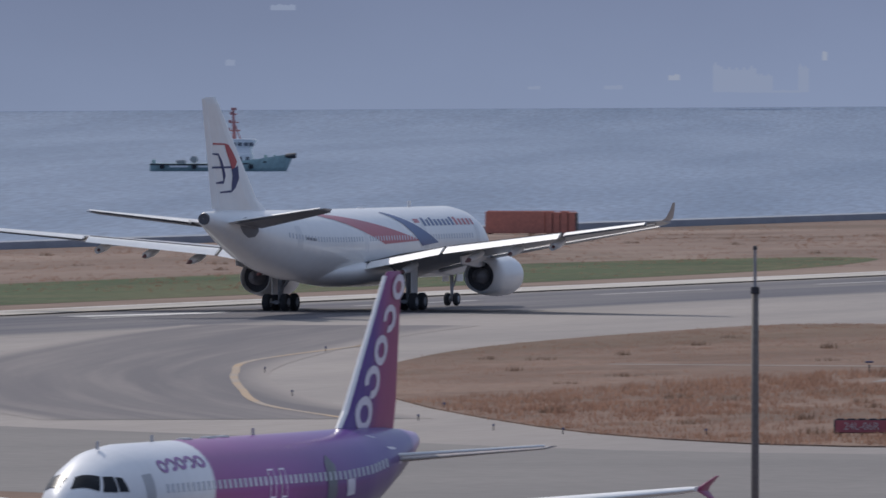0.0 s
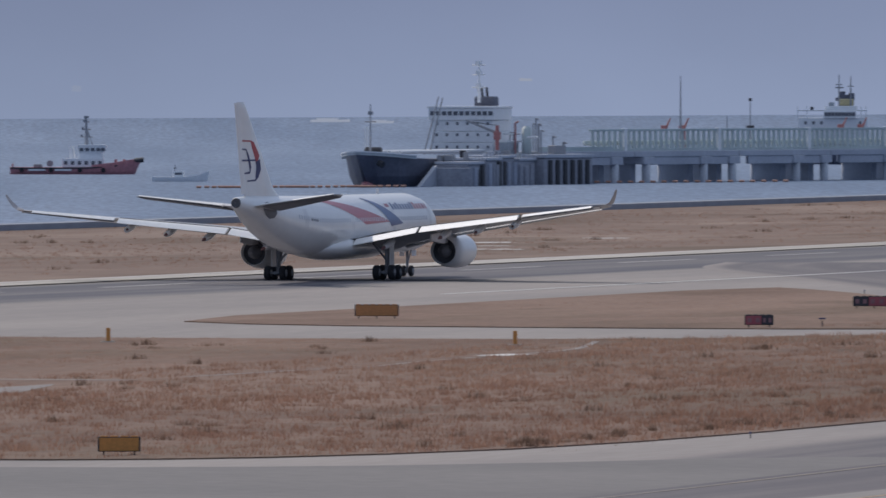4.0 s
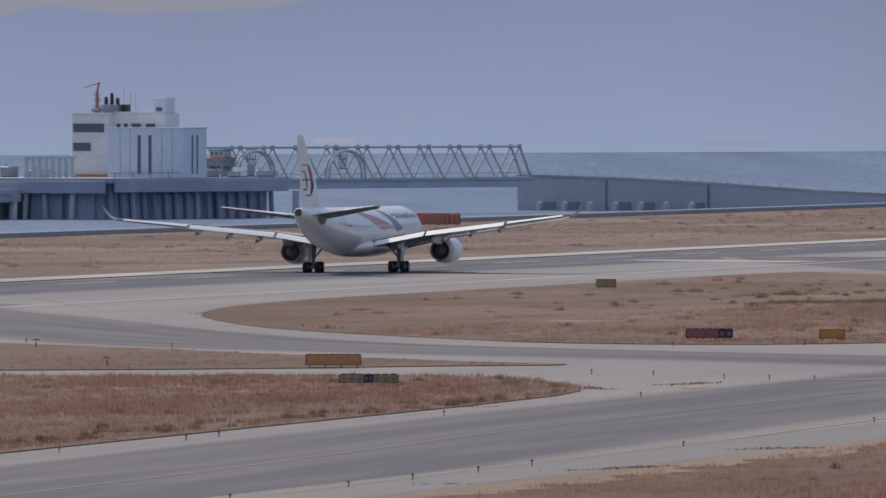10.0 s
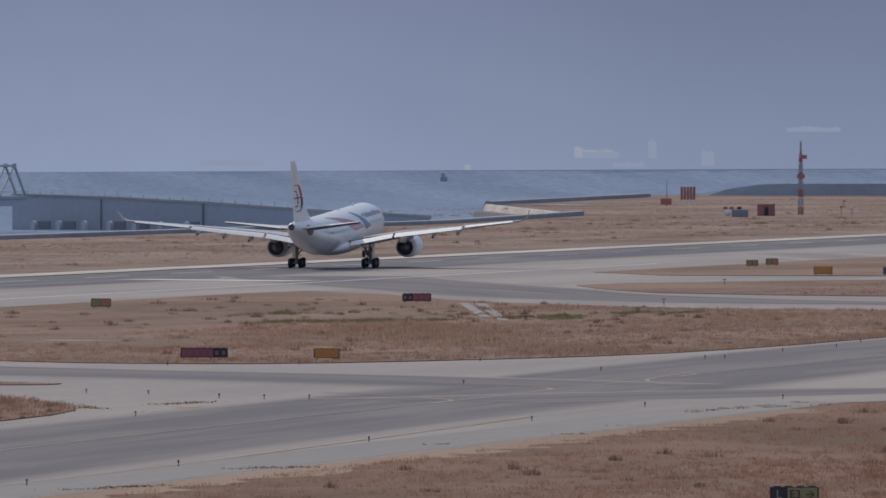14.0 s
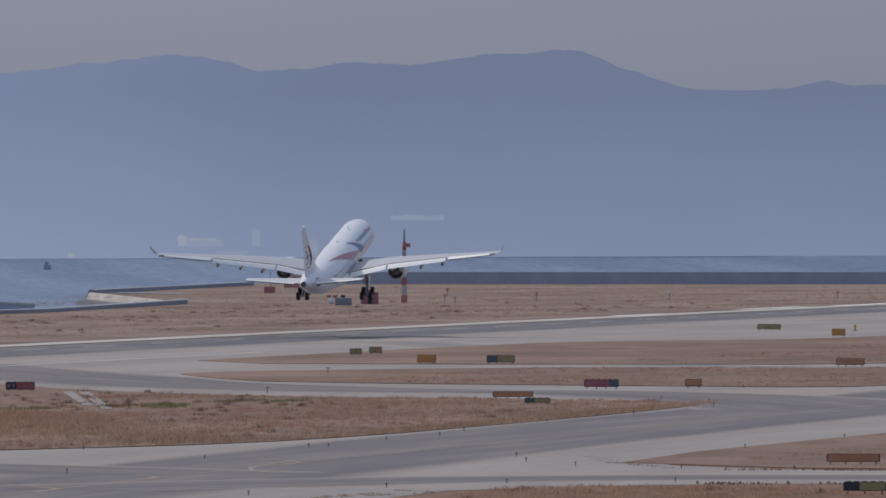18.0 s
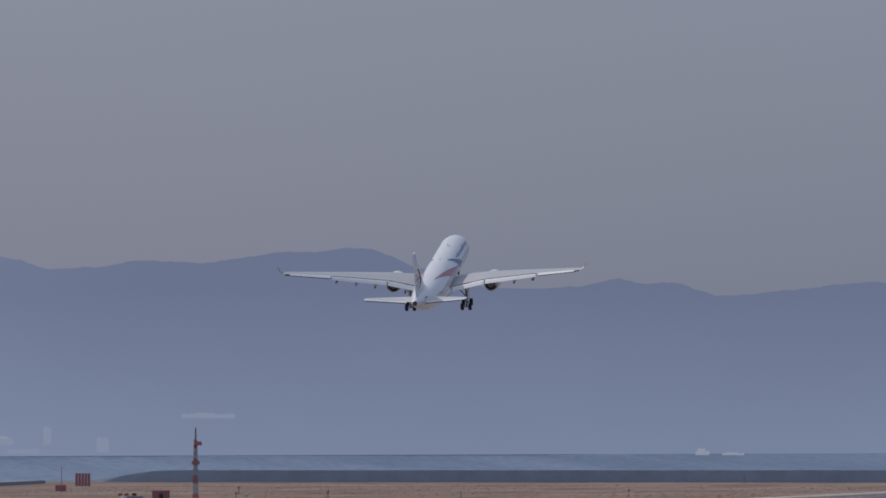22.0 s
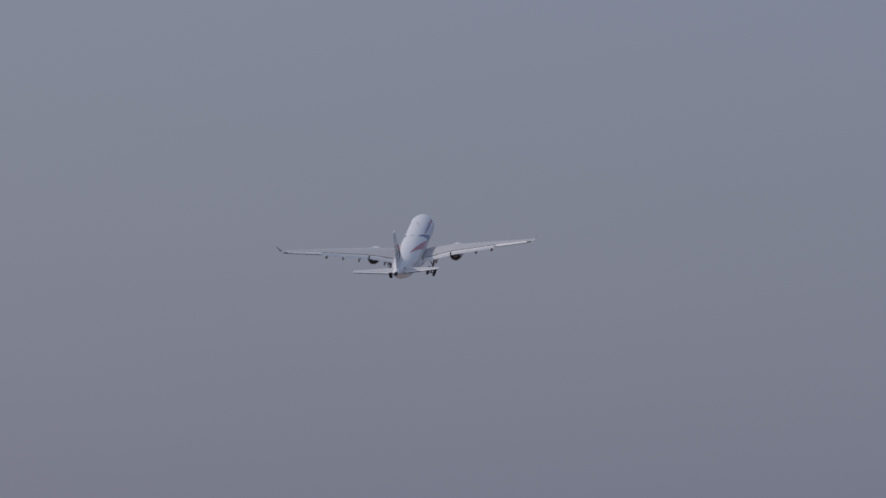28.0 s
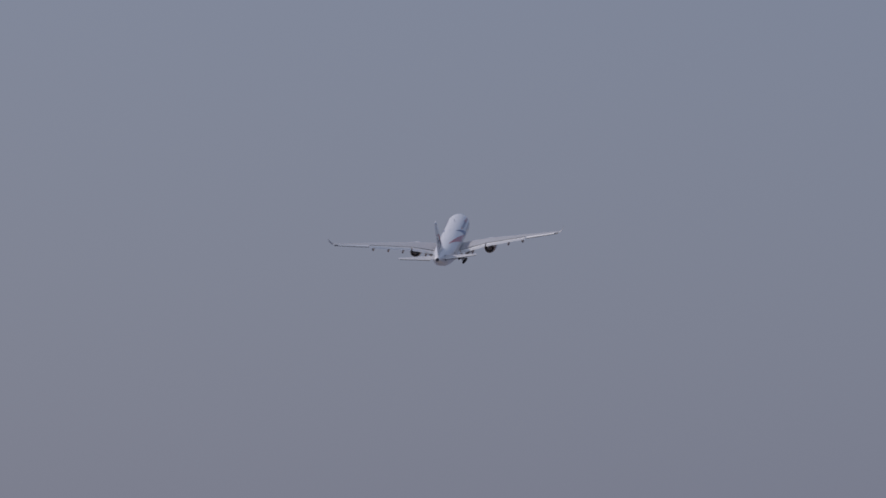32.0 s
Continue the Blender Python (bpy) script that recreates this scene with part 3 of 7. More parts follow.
# painted lines
ribbon("taxi_centre_line", [Vector((215, 300))] + curve([(214.8, 620), (214.3, 690), (212.6, 755), (211, 810), (208.5, 865), (205, 935), (203.5, 1010), (202.6, 1095), (201, 1200)]) + [Vector((200, 2200))], 0.3, 0.077, PAINT_Y, "worn yellow taxiway centre line")
ribbon("taxi_edge_line", curve([(227, 560), (226, 700), (225.5, 780), (224.6, 826), (223.9, 888), (221.8, 960), (219, 1040)]), 0.3, 0.077, PAINT_LEAD, "worn orange-yellow taxiway edge line")
for line in (((186, 1135), (193.9, 1120.8), (200, 1108), (202.5, 1100), (203.2, 1088)), ((198, 1160), (200.6, 1153), (201.6, 1147), (202, 1140)), ((195, 1236), (199.5, 1226), (200.9, 1220), (201.4, 1210))):
    ribbon("taxi_lead_line", curve(line), 0.35, 0.083, PAINT_LEAD, "orange-yellow lead line joining the taxiway centre line")
sheet("painted_mark", [(187.7, 1069), (188.9, 1069), (188.9, 1074.5), (187.7, 1074.5)], 0.083, PAINT_LEAD, "faded orange mark painted on the paving", "road marking")
ribbon("runway_white_strip", [(3.6, 1962), (29.5, 1946)], 7, 0.085, PAINT_W, "bright white line across the runway", "road marking")
ribbon("runway_white_strip", [(-11, 1087), (-6.6, 1106)], 3, 0.085, PAINT_W, "bright white dash painted on the runway", "road marking")
ribbon("runway_edge_line", [(-25.3, -300), (-25.3, 4300)], 0.9, 0.077, PAINT_W, "white runway side stripe")
ribbon("runway_edge_line", [(34, 1290), (34, 2200)], 0.7, 0.077, PAINT_W, "faint white runway side stripe")
for line in (((46, 1000), (58.5, 938), (71, 900), (81, 873), (88, 855), (97, 832), (105, 814), (118, 790)), ((20, 1560), (45, 1480), (62, 1415), (88, 1345), (112, 1290), (140, 1240), (165, 1215), (198, 1175)),
             ((134, 705), (148, 682), (171, 640), (190, 590)), ((12, 2000), (70, 1850), (125, 1726), (155, 1700), (199, 1585)), ((199, 1230), (202, 1190), (212, 1166), (240, 1160), (400, 1161))):
    ribbon("taxi_lead_line", curve(line), 0.5 if line[0][1] == 1000 else 0.35, 0.082, PAINT_LEAD if line[0][1] == 1000 else PAINT_Y, "worn yellow lead-in line curving off the runway")
for k in range(-2, 62):
    ribbon("runway_dash", [(-7, k * 60.0), (-7, k * 60.0 + 30)], 0.9, 0.077, PAINT_FADED, "faded white runway centre line dash")
rng = random.Random(4)
for k in range(26):
    a, r0 = rng.uniform(-0.3, 0.5), rng.uniform(60, 120)
    pts = [(25 + r0 * (1 - math.cos(t)) * 0.9, 980 + a * 60 - r0 * math.sin(t) * 2.1) for t in (0.12 * i + rng.random() * 0.1 for i in range(3, 11))]
    ribbon("tyre_mark", pts, rng.uniform(0.3, 0.7), 0.073 + 0.0001 * k, RUBBER_MARK, "curved dark tyre mark on concrete")


def far_level(y):
    """The sea lies 3 m under the paving; far out it lifts by a few metres towards the hazy horizon."""
    return -3 + 11.0 * max(0.0, (y - 3950) / 900) ** 2


bm = bmesh.new()
ys = [-400, 500, 1500, 2500, 3500, 3950, 4030, 4110, 4190, 4270, 4350, 4430, 4510, 4590, 4670, 4750, 4850]
rows = [[bm.verts.new((x, y, far_level(y))) for x in (-2600, -1500, -700, -300, 100, 800)] for y in ys]
for a, b in zip(rows, rows[1:]):
    for i in range(5):
        bm.faces.new((a[i], a[i + 1], b[i + 1], b[i]))
water = new("water", mesh("water", bm))
water.data.materials.append(SEA)
tagged(water, "choppy blue-grey sea under haze", "sea", kind="structure")
if water.data.polygons[0].normal.z < 0:
    water.data.flip_normals()

# the sea wall follows the coast
bm, pale_wall = bmesh.new(), bmesh.new()
line = [Vector((*p, 0)) for p in COAST[:-1]]
for k, (a, b) in enumerate(zip(line, line[1:])):
    d = (b - a).normalized()
    n = Vector((-d.y, d.x, 0))
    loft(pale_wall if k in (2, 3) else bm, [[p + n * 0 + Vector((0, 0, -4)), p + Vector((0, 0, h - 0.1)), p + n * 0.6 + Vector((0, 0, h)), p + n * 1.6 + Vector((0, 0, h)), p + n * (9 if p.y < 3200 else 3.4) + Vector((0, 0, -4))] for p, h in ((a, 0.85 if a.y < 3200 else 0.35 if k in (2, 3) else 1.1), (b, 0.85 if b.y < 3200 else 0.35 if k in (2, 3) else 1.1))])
# the return gets paler concrete: sun on its seaward face put into the colour
tagged(new("sea_wall_return", mesh("sea_wall_return", pale_wall)), "pale concrete return of the sea wall, sunlight put into its colour", "wall", kind="structure").data.materials.append(SHOULDER)
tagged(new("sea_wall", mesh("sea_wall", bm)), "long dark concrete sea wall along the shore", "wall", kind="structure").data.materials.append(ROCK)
bm = bmesh.new()
a, b = (Vector((*p, 0)) for p in COAST[3:5])
n = Vector((-(b - a).y, (b - a).x, 0)).normalized()
loft(bm, [[p + n * 2.4 + Vector((0, 0, -4)), p + n * 2.4 + Vector((0, 0, -1.3)), p + n * 4.4 + Vector((0, 0, -1.5)), p + n * 5.2 + Vector((0, 0, -4))] for p in (a, b)])
tagged(new("wall_foot", mesh("wall_foot", bm)), "dark wet stone foot of the sea wall", "wall", kind="structure").data.materials.append(WET)
bm = bmesh.new()
loft(bm, [[Vector((x, 4366, -1)), Vector((x, 4368, h)), Vector((x, 4376, h)), Vector((x, 4390, -4))] for x, h in ((-330, 0.3), (-316, 0.6), (-308, 1.8), (-299, 3.2), (-290, 3.5), (-100, 3.6), (300, 3.6), (740, 3.5))])
tagged(new("sea_bank", mesh("sea_bank", bm)), "high dark sea bank at the island's end", "wall", kind="structure").data.materials.append(ROCK)
bm = bmesh.new()
loft(bm, [[Vector((x, y, -0.7)), Vector((x, y, h)), Vector((x + 3, y + 6, h)), Vector((x + 3, y + 6, -0.7))] for x, y, h in ((-277, 3822, 0.35), (-268, 3820, 0.25), (-257, 3818, 0.1))])
tagged(new("landing_wall", mesh("landing_wall", bm)), "pale sloping concrete wall at the water's edge", "wall", kind="structure").data.materials.append(CAUSEWAY)


# ---- the far hills: a backdrop ----
SKYLINE = ((-24, 0.42), (-14.2, 0.338), (-13.89, 0.35), (-13.7, 0.387), (-13.46, 0.357), (-13.2, 0.36), (-12.9, 0.375), (-12.74, 0.404), (-12.56, 0.436), (-12.2, 0.49), (-11.7, 0.53), (-11.4, 0.525), (-11.2, 0.498), (-11.0, 0.492), (-10.8, 0.512), (-10.5, 0.535), (-10.246, 0.563), (-10.172, 0.58), (-10.097, 0.575), (-10.011, 0.592), (-9.851, 0.613), (-9.744, 0.606), (-9.627, 0.585), (-9.509, 0.548), (-9.349, 0.555), (-9.135, 0.582),
           (-8.921, 0.573), (-8.75, 0.595), (-8.621, 0.615), (-8.493, 0.616), (-8.365, 0.63), (-8.29, 0.627), (-8.215, 0.60), (-8.108, 0.555), (-7.98, 0.515), (-7.873, 0.48), (-7.723, 0.474), (-7.509, 0.48), (-7.424, 0.497), (-7.349, 0.515), (-7.253, 0.494),
           (-7.114, 0.496), (-7.039, 0.468), (-6.975, 0.449), (-6.894, 0.45), (-6.4, 0.50), (-5.7, 0.425), (-2, 0.47))


def ridge(deg):
    """The skyline's height above the eye's level, in degrees, by the bearing from the runway's direction."""
    for (a, p), (b, q) in zip(SKYLINE, SKYLINE[1:]):
        if a <= deg <= b:
            t = (deg - a) / (b - a)
            return p + (q - p) * t * t * (3 - 2 * t) * 0.6 + (q - p) * t * 0.4 + 0.005 * noise.noise((deg * 14, 0.3, 0)) + 0.004 * noise.noise((deg * 45, 4.3, 0))
    return 0.47


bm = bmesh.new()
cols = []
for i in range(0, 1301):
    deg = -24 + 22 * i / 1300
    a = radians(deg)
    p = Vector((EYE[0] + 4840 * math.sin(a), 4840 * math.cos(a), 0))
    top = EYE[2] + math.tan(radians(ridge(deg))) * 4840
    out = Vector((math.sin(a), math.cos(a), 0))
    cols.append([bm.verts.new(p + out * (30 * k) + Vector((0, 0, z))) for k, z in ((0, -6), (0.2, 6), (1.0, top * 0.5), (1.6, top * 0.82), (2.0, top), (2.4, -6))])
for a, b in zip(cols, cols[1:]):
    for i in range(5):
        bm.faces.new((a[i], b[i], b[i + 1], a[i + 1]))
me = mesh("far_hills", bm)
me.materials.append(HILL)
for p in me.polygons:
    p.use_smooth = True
tagged(new("far_hills", me), "blue-grey mountain range across the bay, haze painted into its glow", "mountains", kind="structure")
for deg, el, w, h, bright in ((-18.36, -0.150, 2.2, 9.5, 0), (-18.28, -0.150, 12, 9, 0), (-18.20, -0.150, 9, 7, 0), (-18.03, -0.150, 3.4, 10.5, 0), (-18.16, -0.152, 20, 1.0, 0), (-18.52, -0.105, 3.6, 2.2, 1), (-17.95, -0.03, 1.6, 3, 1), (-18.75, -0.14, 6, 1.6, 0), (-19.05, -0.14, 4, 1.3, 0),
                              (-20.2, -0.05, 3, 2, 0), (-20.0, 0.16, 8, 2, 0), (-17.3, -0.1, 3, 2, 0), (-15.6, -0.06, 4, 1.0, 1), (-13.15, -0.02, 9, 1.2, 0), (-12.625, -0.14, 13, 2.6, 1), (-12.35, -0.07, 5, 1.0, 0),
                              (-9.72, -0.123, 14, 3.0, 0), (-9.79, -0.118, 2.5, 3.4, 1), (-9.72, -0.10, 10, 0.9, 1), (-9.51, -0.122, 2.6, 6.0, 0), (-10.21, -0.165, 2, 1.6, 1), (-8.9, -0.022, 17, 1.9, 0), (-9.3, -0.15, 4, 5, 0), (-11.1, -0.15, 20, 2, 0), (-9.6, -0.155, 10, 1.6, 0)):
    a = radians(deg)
    # no lamps here: haze and sun on these walls are put into emission
    wall = FAR_SUN_GLOW if bright else FAR_HAZE_GLOW
    site = thing("far_building", "pale far-off waterfront building with a painted haze glow", "building", m=pose(EYE[0] + 4820 * math.sin(a), 4820 * math.cos(a), EYE[2] + 4820 * math.tan(radians(el)), 0, 0, -deg), kind="structure")
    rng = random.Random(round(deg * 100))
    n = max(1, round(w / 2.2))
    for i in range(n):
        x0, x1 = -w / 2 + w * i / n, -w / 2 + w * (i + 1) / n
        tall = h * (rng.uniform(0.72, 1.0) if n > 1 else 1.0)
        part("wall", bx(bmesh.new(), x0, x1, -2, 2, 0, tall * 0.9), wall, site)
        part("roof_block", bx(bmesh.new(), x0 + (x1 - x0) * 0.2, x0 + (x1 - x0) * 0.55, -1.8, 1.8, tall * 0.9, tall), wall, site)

# ---- aircraft ----
def body_at(stations, y):
    """Centre height, half width and half height of a fuselage at a station."""
    for a, b in zip(stations, stations[1:]):
        if a[0] >= y >= b[0]:
            t = (a[0] - y) / (a[0] - b[0])
            return [a[i] + (b[i] - a[i]) * t for i in (1, 2, 3)]
    return stations[-1][1:] if y < 0 else stations[0][1:]


def skin(stations, y, deg, off=0.0, side=1):
    """A point on the fuselage: station and angle above the horizontal, lifted off the skin."""
    z, w, h = body_at(stations, y)
    a = radians(deg)
    return Vector((side * (w + off) * math.cos(a), y, z + (h + off) * math.sin(a)))


def fuselage(stations, step=0.8, seg=40):
    bm = bmesh.new()
    ys = []
    for a, b in zip(stations, stations[1:]):
        n = max(1, int((a[0] - b[0]) / step))
        ys += [a[0] - (a[0] - b[0]) * i / n for i in range(n)]
    ys.append(stations[-1][0])
    return loft(bm, [[skin(stations, y, 360 * i / seg) for i in range(seg)] for y in ys])


def decal(stations, edges, side=1, off=0.02, n=9, seg=None):
    """A painted band: rows of (station, angle) edge pairs, laid on the skin."""
    bm = bmesh.new()
    rows = []
    for (ya, da), (yb, db) in edges:
        rows.append([bm.verts.new(skin(stations, ya + (yb - ya) * i / n, da + (db - da) * i / n, off, side)) for i in range(n + 1)])
    for a, b in zip(rows, rows[1:]):
        for i in range(n):
            bm.faces.new((a[i], a[i + 1], b[i + 1], b[i]))
    return bm


def between(first, last, n=6):
    """Edge pairs that run evenly from one edge to another."""
    mix = lambda p, q, t: (p[0] + (q[0] - p[0]) * t, p[1] + (q[1] - p[1]) * t)
    return [(mix(first[0], last[0], i / n), mix(first[1], last[1], i / n)) for i in range(n + 1)]


def surface(sections, side=1):
    """A wing or tailplane from (x, leading edge, chord, z, thickness)."""
    return loft(bmesh.new(), [foil_ring((side * x, y, z), c, t) for x, y, c, z, t in sections])


def trimmed(sections, side, deg):
    """A wing or tailplane whose leading edge is set down by some degrees; the trailing edge stays."""
    return loft(bmesh.new(), [drooped_foil((side * x, y, z - c * math.sin(radians(deg))), c, t, -deg) for x, y, c, z, t in sections])


def on_upright(sections, z, y, side):
    """The sideways place of a fin's skin at a height and station."""
    for (z0, l0, c0, t0), (z1, l1, c1, t1) in zip(sections, sections[1:]):
        if z0 <= z <= z1:
            f = (z - z0) / (z1 - z0)
            le, chord, thick = l0 + (l1 - l0) * f, c0 + (c1 - c0) * f, t0 + (t1 - t0) * f
            c = min(1, max(0, (le - y) / chord))
            for (ca, ta), (cb, tb) in zip(FOIL, FOIL[1:]):
                if ca <= c <= cb:
                    half = (ta + (tb - ta) * (c - ca) / (cb - ca)) * thick * (0.6 if side > 0 else 0.4)
                    return side * (max(half, 0.12 - 0.008 * (z - 9)) + 0.02)
    return side * 0.2


def upright(sections):
    """A fin from (z, leading edge, chord, thickness)."""
    return loft(bmesh.new(), [foil_ring((0, y, z), c, t, (1, 0, 0)) for z, y, c, t in sections])


def wheel_meshes(r, w):
    t, h = bmesh.new(), bmesh.new()
    prof = [(-w / 2, r * 0.55), (-w / 2, r * 0.86), (-w * 0.36, r * 0.97), (0, r), (w * 0.36, r * 0.97), (w / 2, r * 0.86), (w / 2, r * 0.55)]
    turn = pose(0, 0, 0, 0, 0, 90)
    lathe(t, prof, 20, turn, True)
    lathe(h, [(-w * 0.53, r * 0.2), (-w * 0.51, r * 0.5), (w * 0.51, r * 0.5), (w * 0.53, r * 0.2)], 14, turn, True)
    return mesh("tyre", t), mesh("rim", h)


def nacelle(plane, x, y_in, y_out, z, r, side_label):
    L = y_in - y_out
    bm = lathe(bmesh.new(), [(y_in, r * 0.86), (y_in - 0.02 * L, r * 0.92), (y_in - 0.12 * L, r * 1.0), (y_in - 0.4 * L, r * 1.04), (y_in - 0.7 * L, r * 0.98), (y_out, r * 0.80),
                             (y_out + 0.02, r * 0.75), (y_in - 0.7 * L, r * 0.76), (y_in - 0.5 * L, r * 0.76), (y_in - 0.14 * L, r * 0.78), (y_in - 0.01 * L, r * 0.82), (y_in, r * 0.86)], 32, Matrix.Translation((x, 0, z)))
    nac = part("engine_nacelle", bm, WHITE, plane, "white engine nacelle", smooth=True)
    bm = lathe(bmesh.new(), [(y_out + 0.10 * L, 0.02), (y_out + 0.11 * L, r * 0.752)], 24, Matrix.Translation((x, 0, z)))
    part("exhaust_duct", bm, SOOT, nac, "dark sooty exhaust opening")
    bm = lathe(bmesh.new(), [(y_out + 0.14 * L, r * 0.42), (y_out + 0.0, r * 0.36), (y_out - 0.06 * L, r * 0.10), (y_out - 0.07 * L, 0.02)], 20, Matrix.Translation((x, 0, z)))
    part("exhaust_cone", bm, GREY, nac, smooth=True)
    bm = lathe(bmesh.new(), [(y_in - 0.2 * L, 0.02), (y_in - 0.21 * L, r * 0.77)], 24, Matrix.Translation((x, 0, z)))
    part("fan", bm, METAL, nac)
    bm = lathe(bmesh.new(), [(y_in - 0.10 * L, 0.03), (y_in - 0.2 * L, r * 0.28)], 16, Matrix.Translation((x, 0, z)), True)
    part("spinner", bm, FRAME, nac, smooth=True)
    return nac


BODY = ((32.0, 4.55, 0.05, 0.05), (31.6, 4.57, 0.62, 0.60), (30.8, 4.68, 1.20, 1.15), (29.6, 4.85, 1.75, 1.70), (27.8, 5.02, 2.25, 2.22), (25.8, 5.14, 2.62, 2.62), (23.5, 5.2, 2.82, 2.82), (-9.0, 5.2, 2.82, 2.82),
        (-13.5, 5.32, 2.76, 2.72), (-18.0, 5.66, 2.50, 2.42), (-22.5, 6.18, 2.05, 1.98), (-26.5, 6.76, 1.48, 1.40), (-29.5, 7.22, 0.96, 0.90), (-31.2, 7.48, 0.62, 0.60), (-31.7, 7.54, 0.42, 0.40))


def big_airliner():
    plane = thing("airliner", "white wide-body jet airliner with red and blue stripes taking off", "aircraft")
    hull = part("fuselage", fuselage(BODY), WHITE, plane, "glossy white fuselage", smooth=True)
    part("apu_exhaust", lathe(bmesh.new(), [(-31.55, 0.47), (-31.78, 0.43), (-31.74, 0.3), (-31.72, 0.02)], 16, Matrix.Translation((0, 0, 7.54))), SOOT, hull, "dark exhaust at the tail's tip")
    for side in (1, -1):
        # red and blue sweeping bands
        red = [((-12.5 + 22.5 * s, 66 - 62 * s ** 1.25), (-12.5 + 22.5 * s - 0.3 - 8.0 * s, 66 - 62 * s ** 1.25 - 2 - 11 * s * (1 - s) - 2 * s)) for s in (i / 16 for i in range(17))]
        blue = [((4.5 + 9.8 * s, 62 - 62 * s ** 1.1), (4.5 + 9.8 * s - 0.3 - 3.6 * s, 62 - 62 * s ** 1.1 - 2 - 3 * s)) for s in (i / 14 for i in range(15))]
        part("red_band", decal(BODY, red, side), LIV_RED, hull, "sweeping red band", smooth=True)
        part("blue_band", decal(BODY, blue, side, 0.028), LIV_BLUE, hull, "sweeping blue band", smooth=True)
        for k in range(13):
            y, tall = 11.9 + 0.95 * k, 0 if k in (0, 2, 7, 8) else 4
            part("name_bar", decal(BODY, [((y, 44 - tall), (y, 28)), ((y + 0.55, 44 - tall), (y + 0.55, 28))], side, 0.02, 4), LIV_BLUE if k < 8 else LIV_RED, hull, "plain bar in place of a letter", smooth=True)
        part("flag_mark", decal(BODY, [((10.0, 42), (10.0, 34)), ((11.2, 42), (11.2, 34))], side), LIV_RED, hull, "small red mark", smooth=True)
        part("code_bar", decal(BODY, [((-16.0, 10), (-16.0, 5.5)), ((-13.8, 10), (-13.8, 5.5))], side), GREY, hull, "small grey bar", smooth=True)
        for y0, y1 in ((23.6, 24.7), (11.0, 12.0), (-3.0, -2.0), (-17.6, -16.5)):
            part("cabin_door", decal(BODY, [((y0, 30), (y0, -12)), ((y1, 30), (y1, -12))], side, 0.012, 5), DOOR_PAINT, hull, smooth=True)
        pane = bx(bmesh.new(), -0.02, 0.02, -0.13, 0.13, -0.19, 0.19, 0.015)
        pane = mesh("cabin_window", pane)
        pane.materials.append(WINDOW)
        for k in range(68):
            y = 22.6 - 0.62 * k
            if abs(y - 11.5) > 0.8 and abs(y + 2.5) > 0.8:
                z, w, h = body_at(BODY, y)
                part("cabin_window", pane, WINDOW, hull, m=Matrix.Translation(skin(BODY, y, 9.5, 0.0, side)) @ pose(0, 0, 0, 0, -9.5 * side, 0))
        part("windscreen", decal(BODY, [((30.0, 62), (30.7, 30)), ((28.6, 34), (29.2, 18))], side, 0.015, 5), GLASS, hull, smooth=True)
    bm = loft(bmesh.new(), [[(w * math.cos(a), y, 3.1 + h * math.sin(a)) for a in (2 * math.pi * i / 24 for i in range(24))] for y, w, h in ((13.5, 0.3, 0.2), (12.0, 2.0, 0.9), (9.0, 2.9, 1.15), (4, 3.15, 1.25), (-3, 3.1, 1.2), (-7, 2.4, 0.95), (-10.5, 1.2, 0.5), (-12.0, 0.2, 0.1))])
    part("belly_fairing", bm, WHITE, plane, "white wing-to-body fairing", smooth=True)
    # fin and rudder
    tail = ((7.2, -14.0, 14.2, 0.5), (7.9, -17.6, 11.4, 0.85), (9.0, -20.2, 9.1, 0.85), (16.3, -28.2, 3.0, 0.34), (16.85, -28.9, 2.35, 0.22))
    fin = part("fin", upright(tail), WHITE, plane, "tall white fin", smooth=False)
    part("rudder", upright(((8.3, -28.2, 1.7, 0.28), (16.75, -31.0, 0.9, 0.14))), WHITE, fin, "rudder")
    # the mark on the fin: a slim crescent, red over navy, with thin hooked strokes behind it
    strokes = ((EMBLEM_RED, "plain red upper crescent", ((-29.8, 13.28, 0.08), (-27.7, 13.24, 0.08), (-27.15, 12.9, 0.42), (-26.4, 12.25, 0.6), (-25.75, 11.46, 0.82))),
               (EMBLEM_BLUE, "plain navy lower crescent", ((-25.75, 11.44, 0.82), (-25.6, 10.7, 0.75), (-26.0, 10.1, 0.5), (-26.4, 9.6, 0.1), (-28.4, 9.54, 0.07))),
               (EMBLEM_BLUE, "thin dark hooked stroke", ((-30.0, 12.5, 0.06), (-28.8, 12.46, 0.1), (-28.3, 11.9, 0.2), (-28.0, 11.46, 0.22), (-27.7, 10.8, 0.28), (-27.8, 10.32, 0.14), (-29.4, 10.25, 0.06))),
               (EMBLEM_BLUE, "thin dark bar", ((-30.1, 11.46, 0.09), (-28.2, 11.46, 0.09), (-26.4, 11.46, 0.09))))
    for s in (1, -1):
        for k, (mat, text, line) in enumerate(strokes):
            bm = bmesh.new()
            rows = []
            for i, (y, z, r) in enumerate(line):
                p, q = line[max(i - 1, 0)], line[min(i + 1, len(line) - 1)]
                dy, dz = q[0] - p[0], q[1] - p[1]
                d = math.hypot(dy, dz)
                r *= 0.82
                rows.append([bm.verts.new((on_upright(tail, z + b * r * dy / d, y - b * r * dz / d, s) + s * 0.004 * k, y - b * r * dz / d, z + b * r * dy / d)) for b in (-1, -0.3, 0.3, 1)])
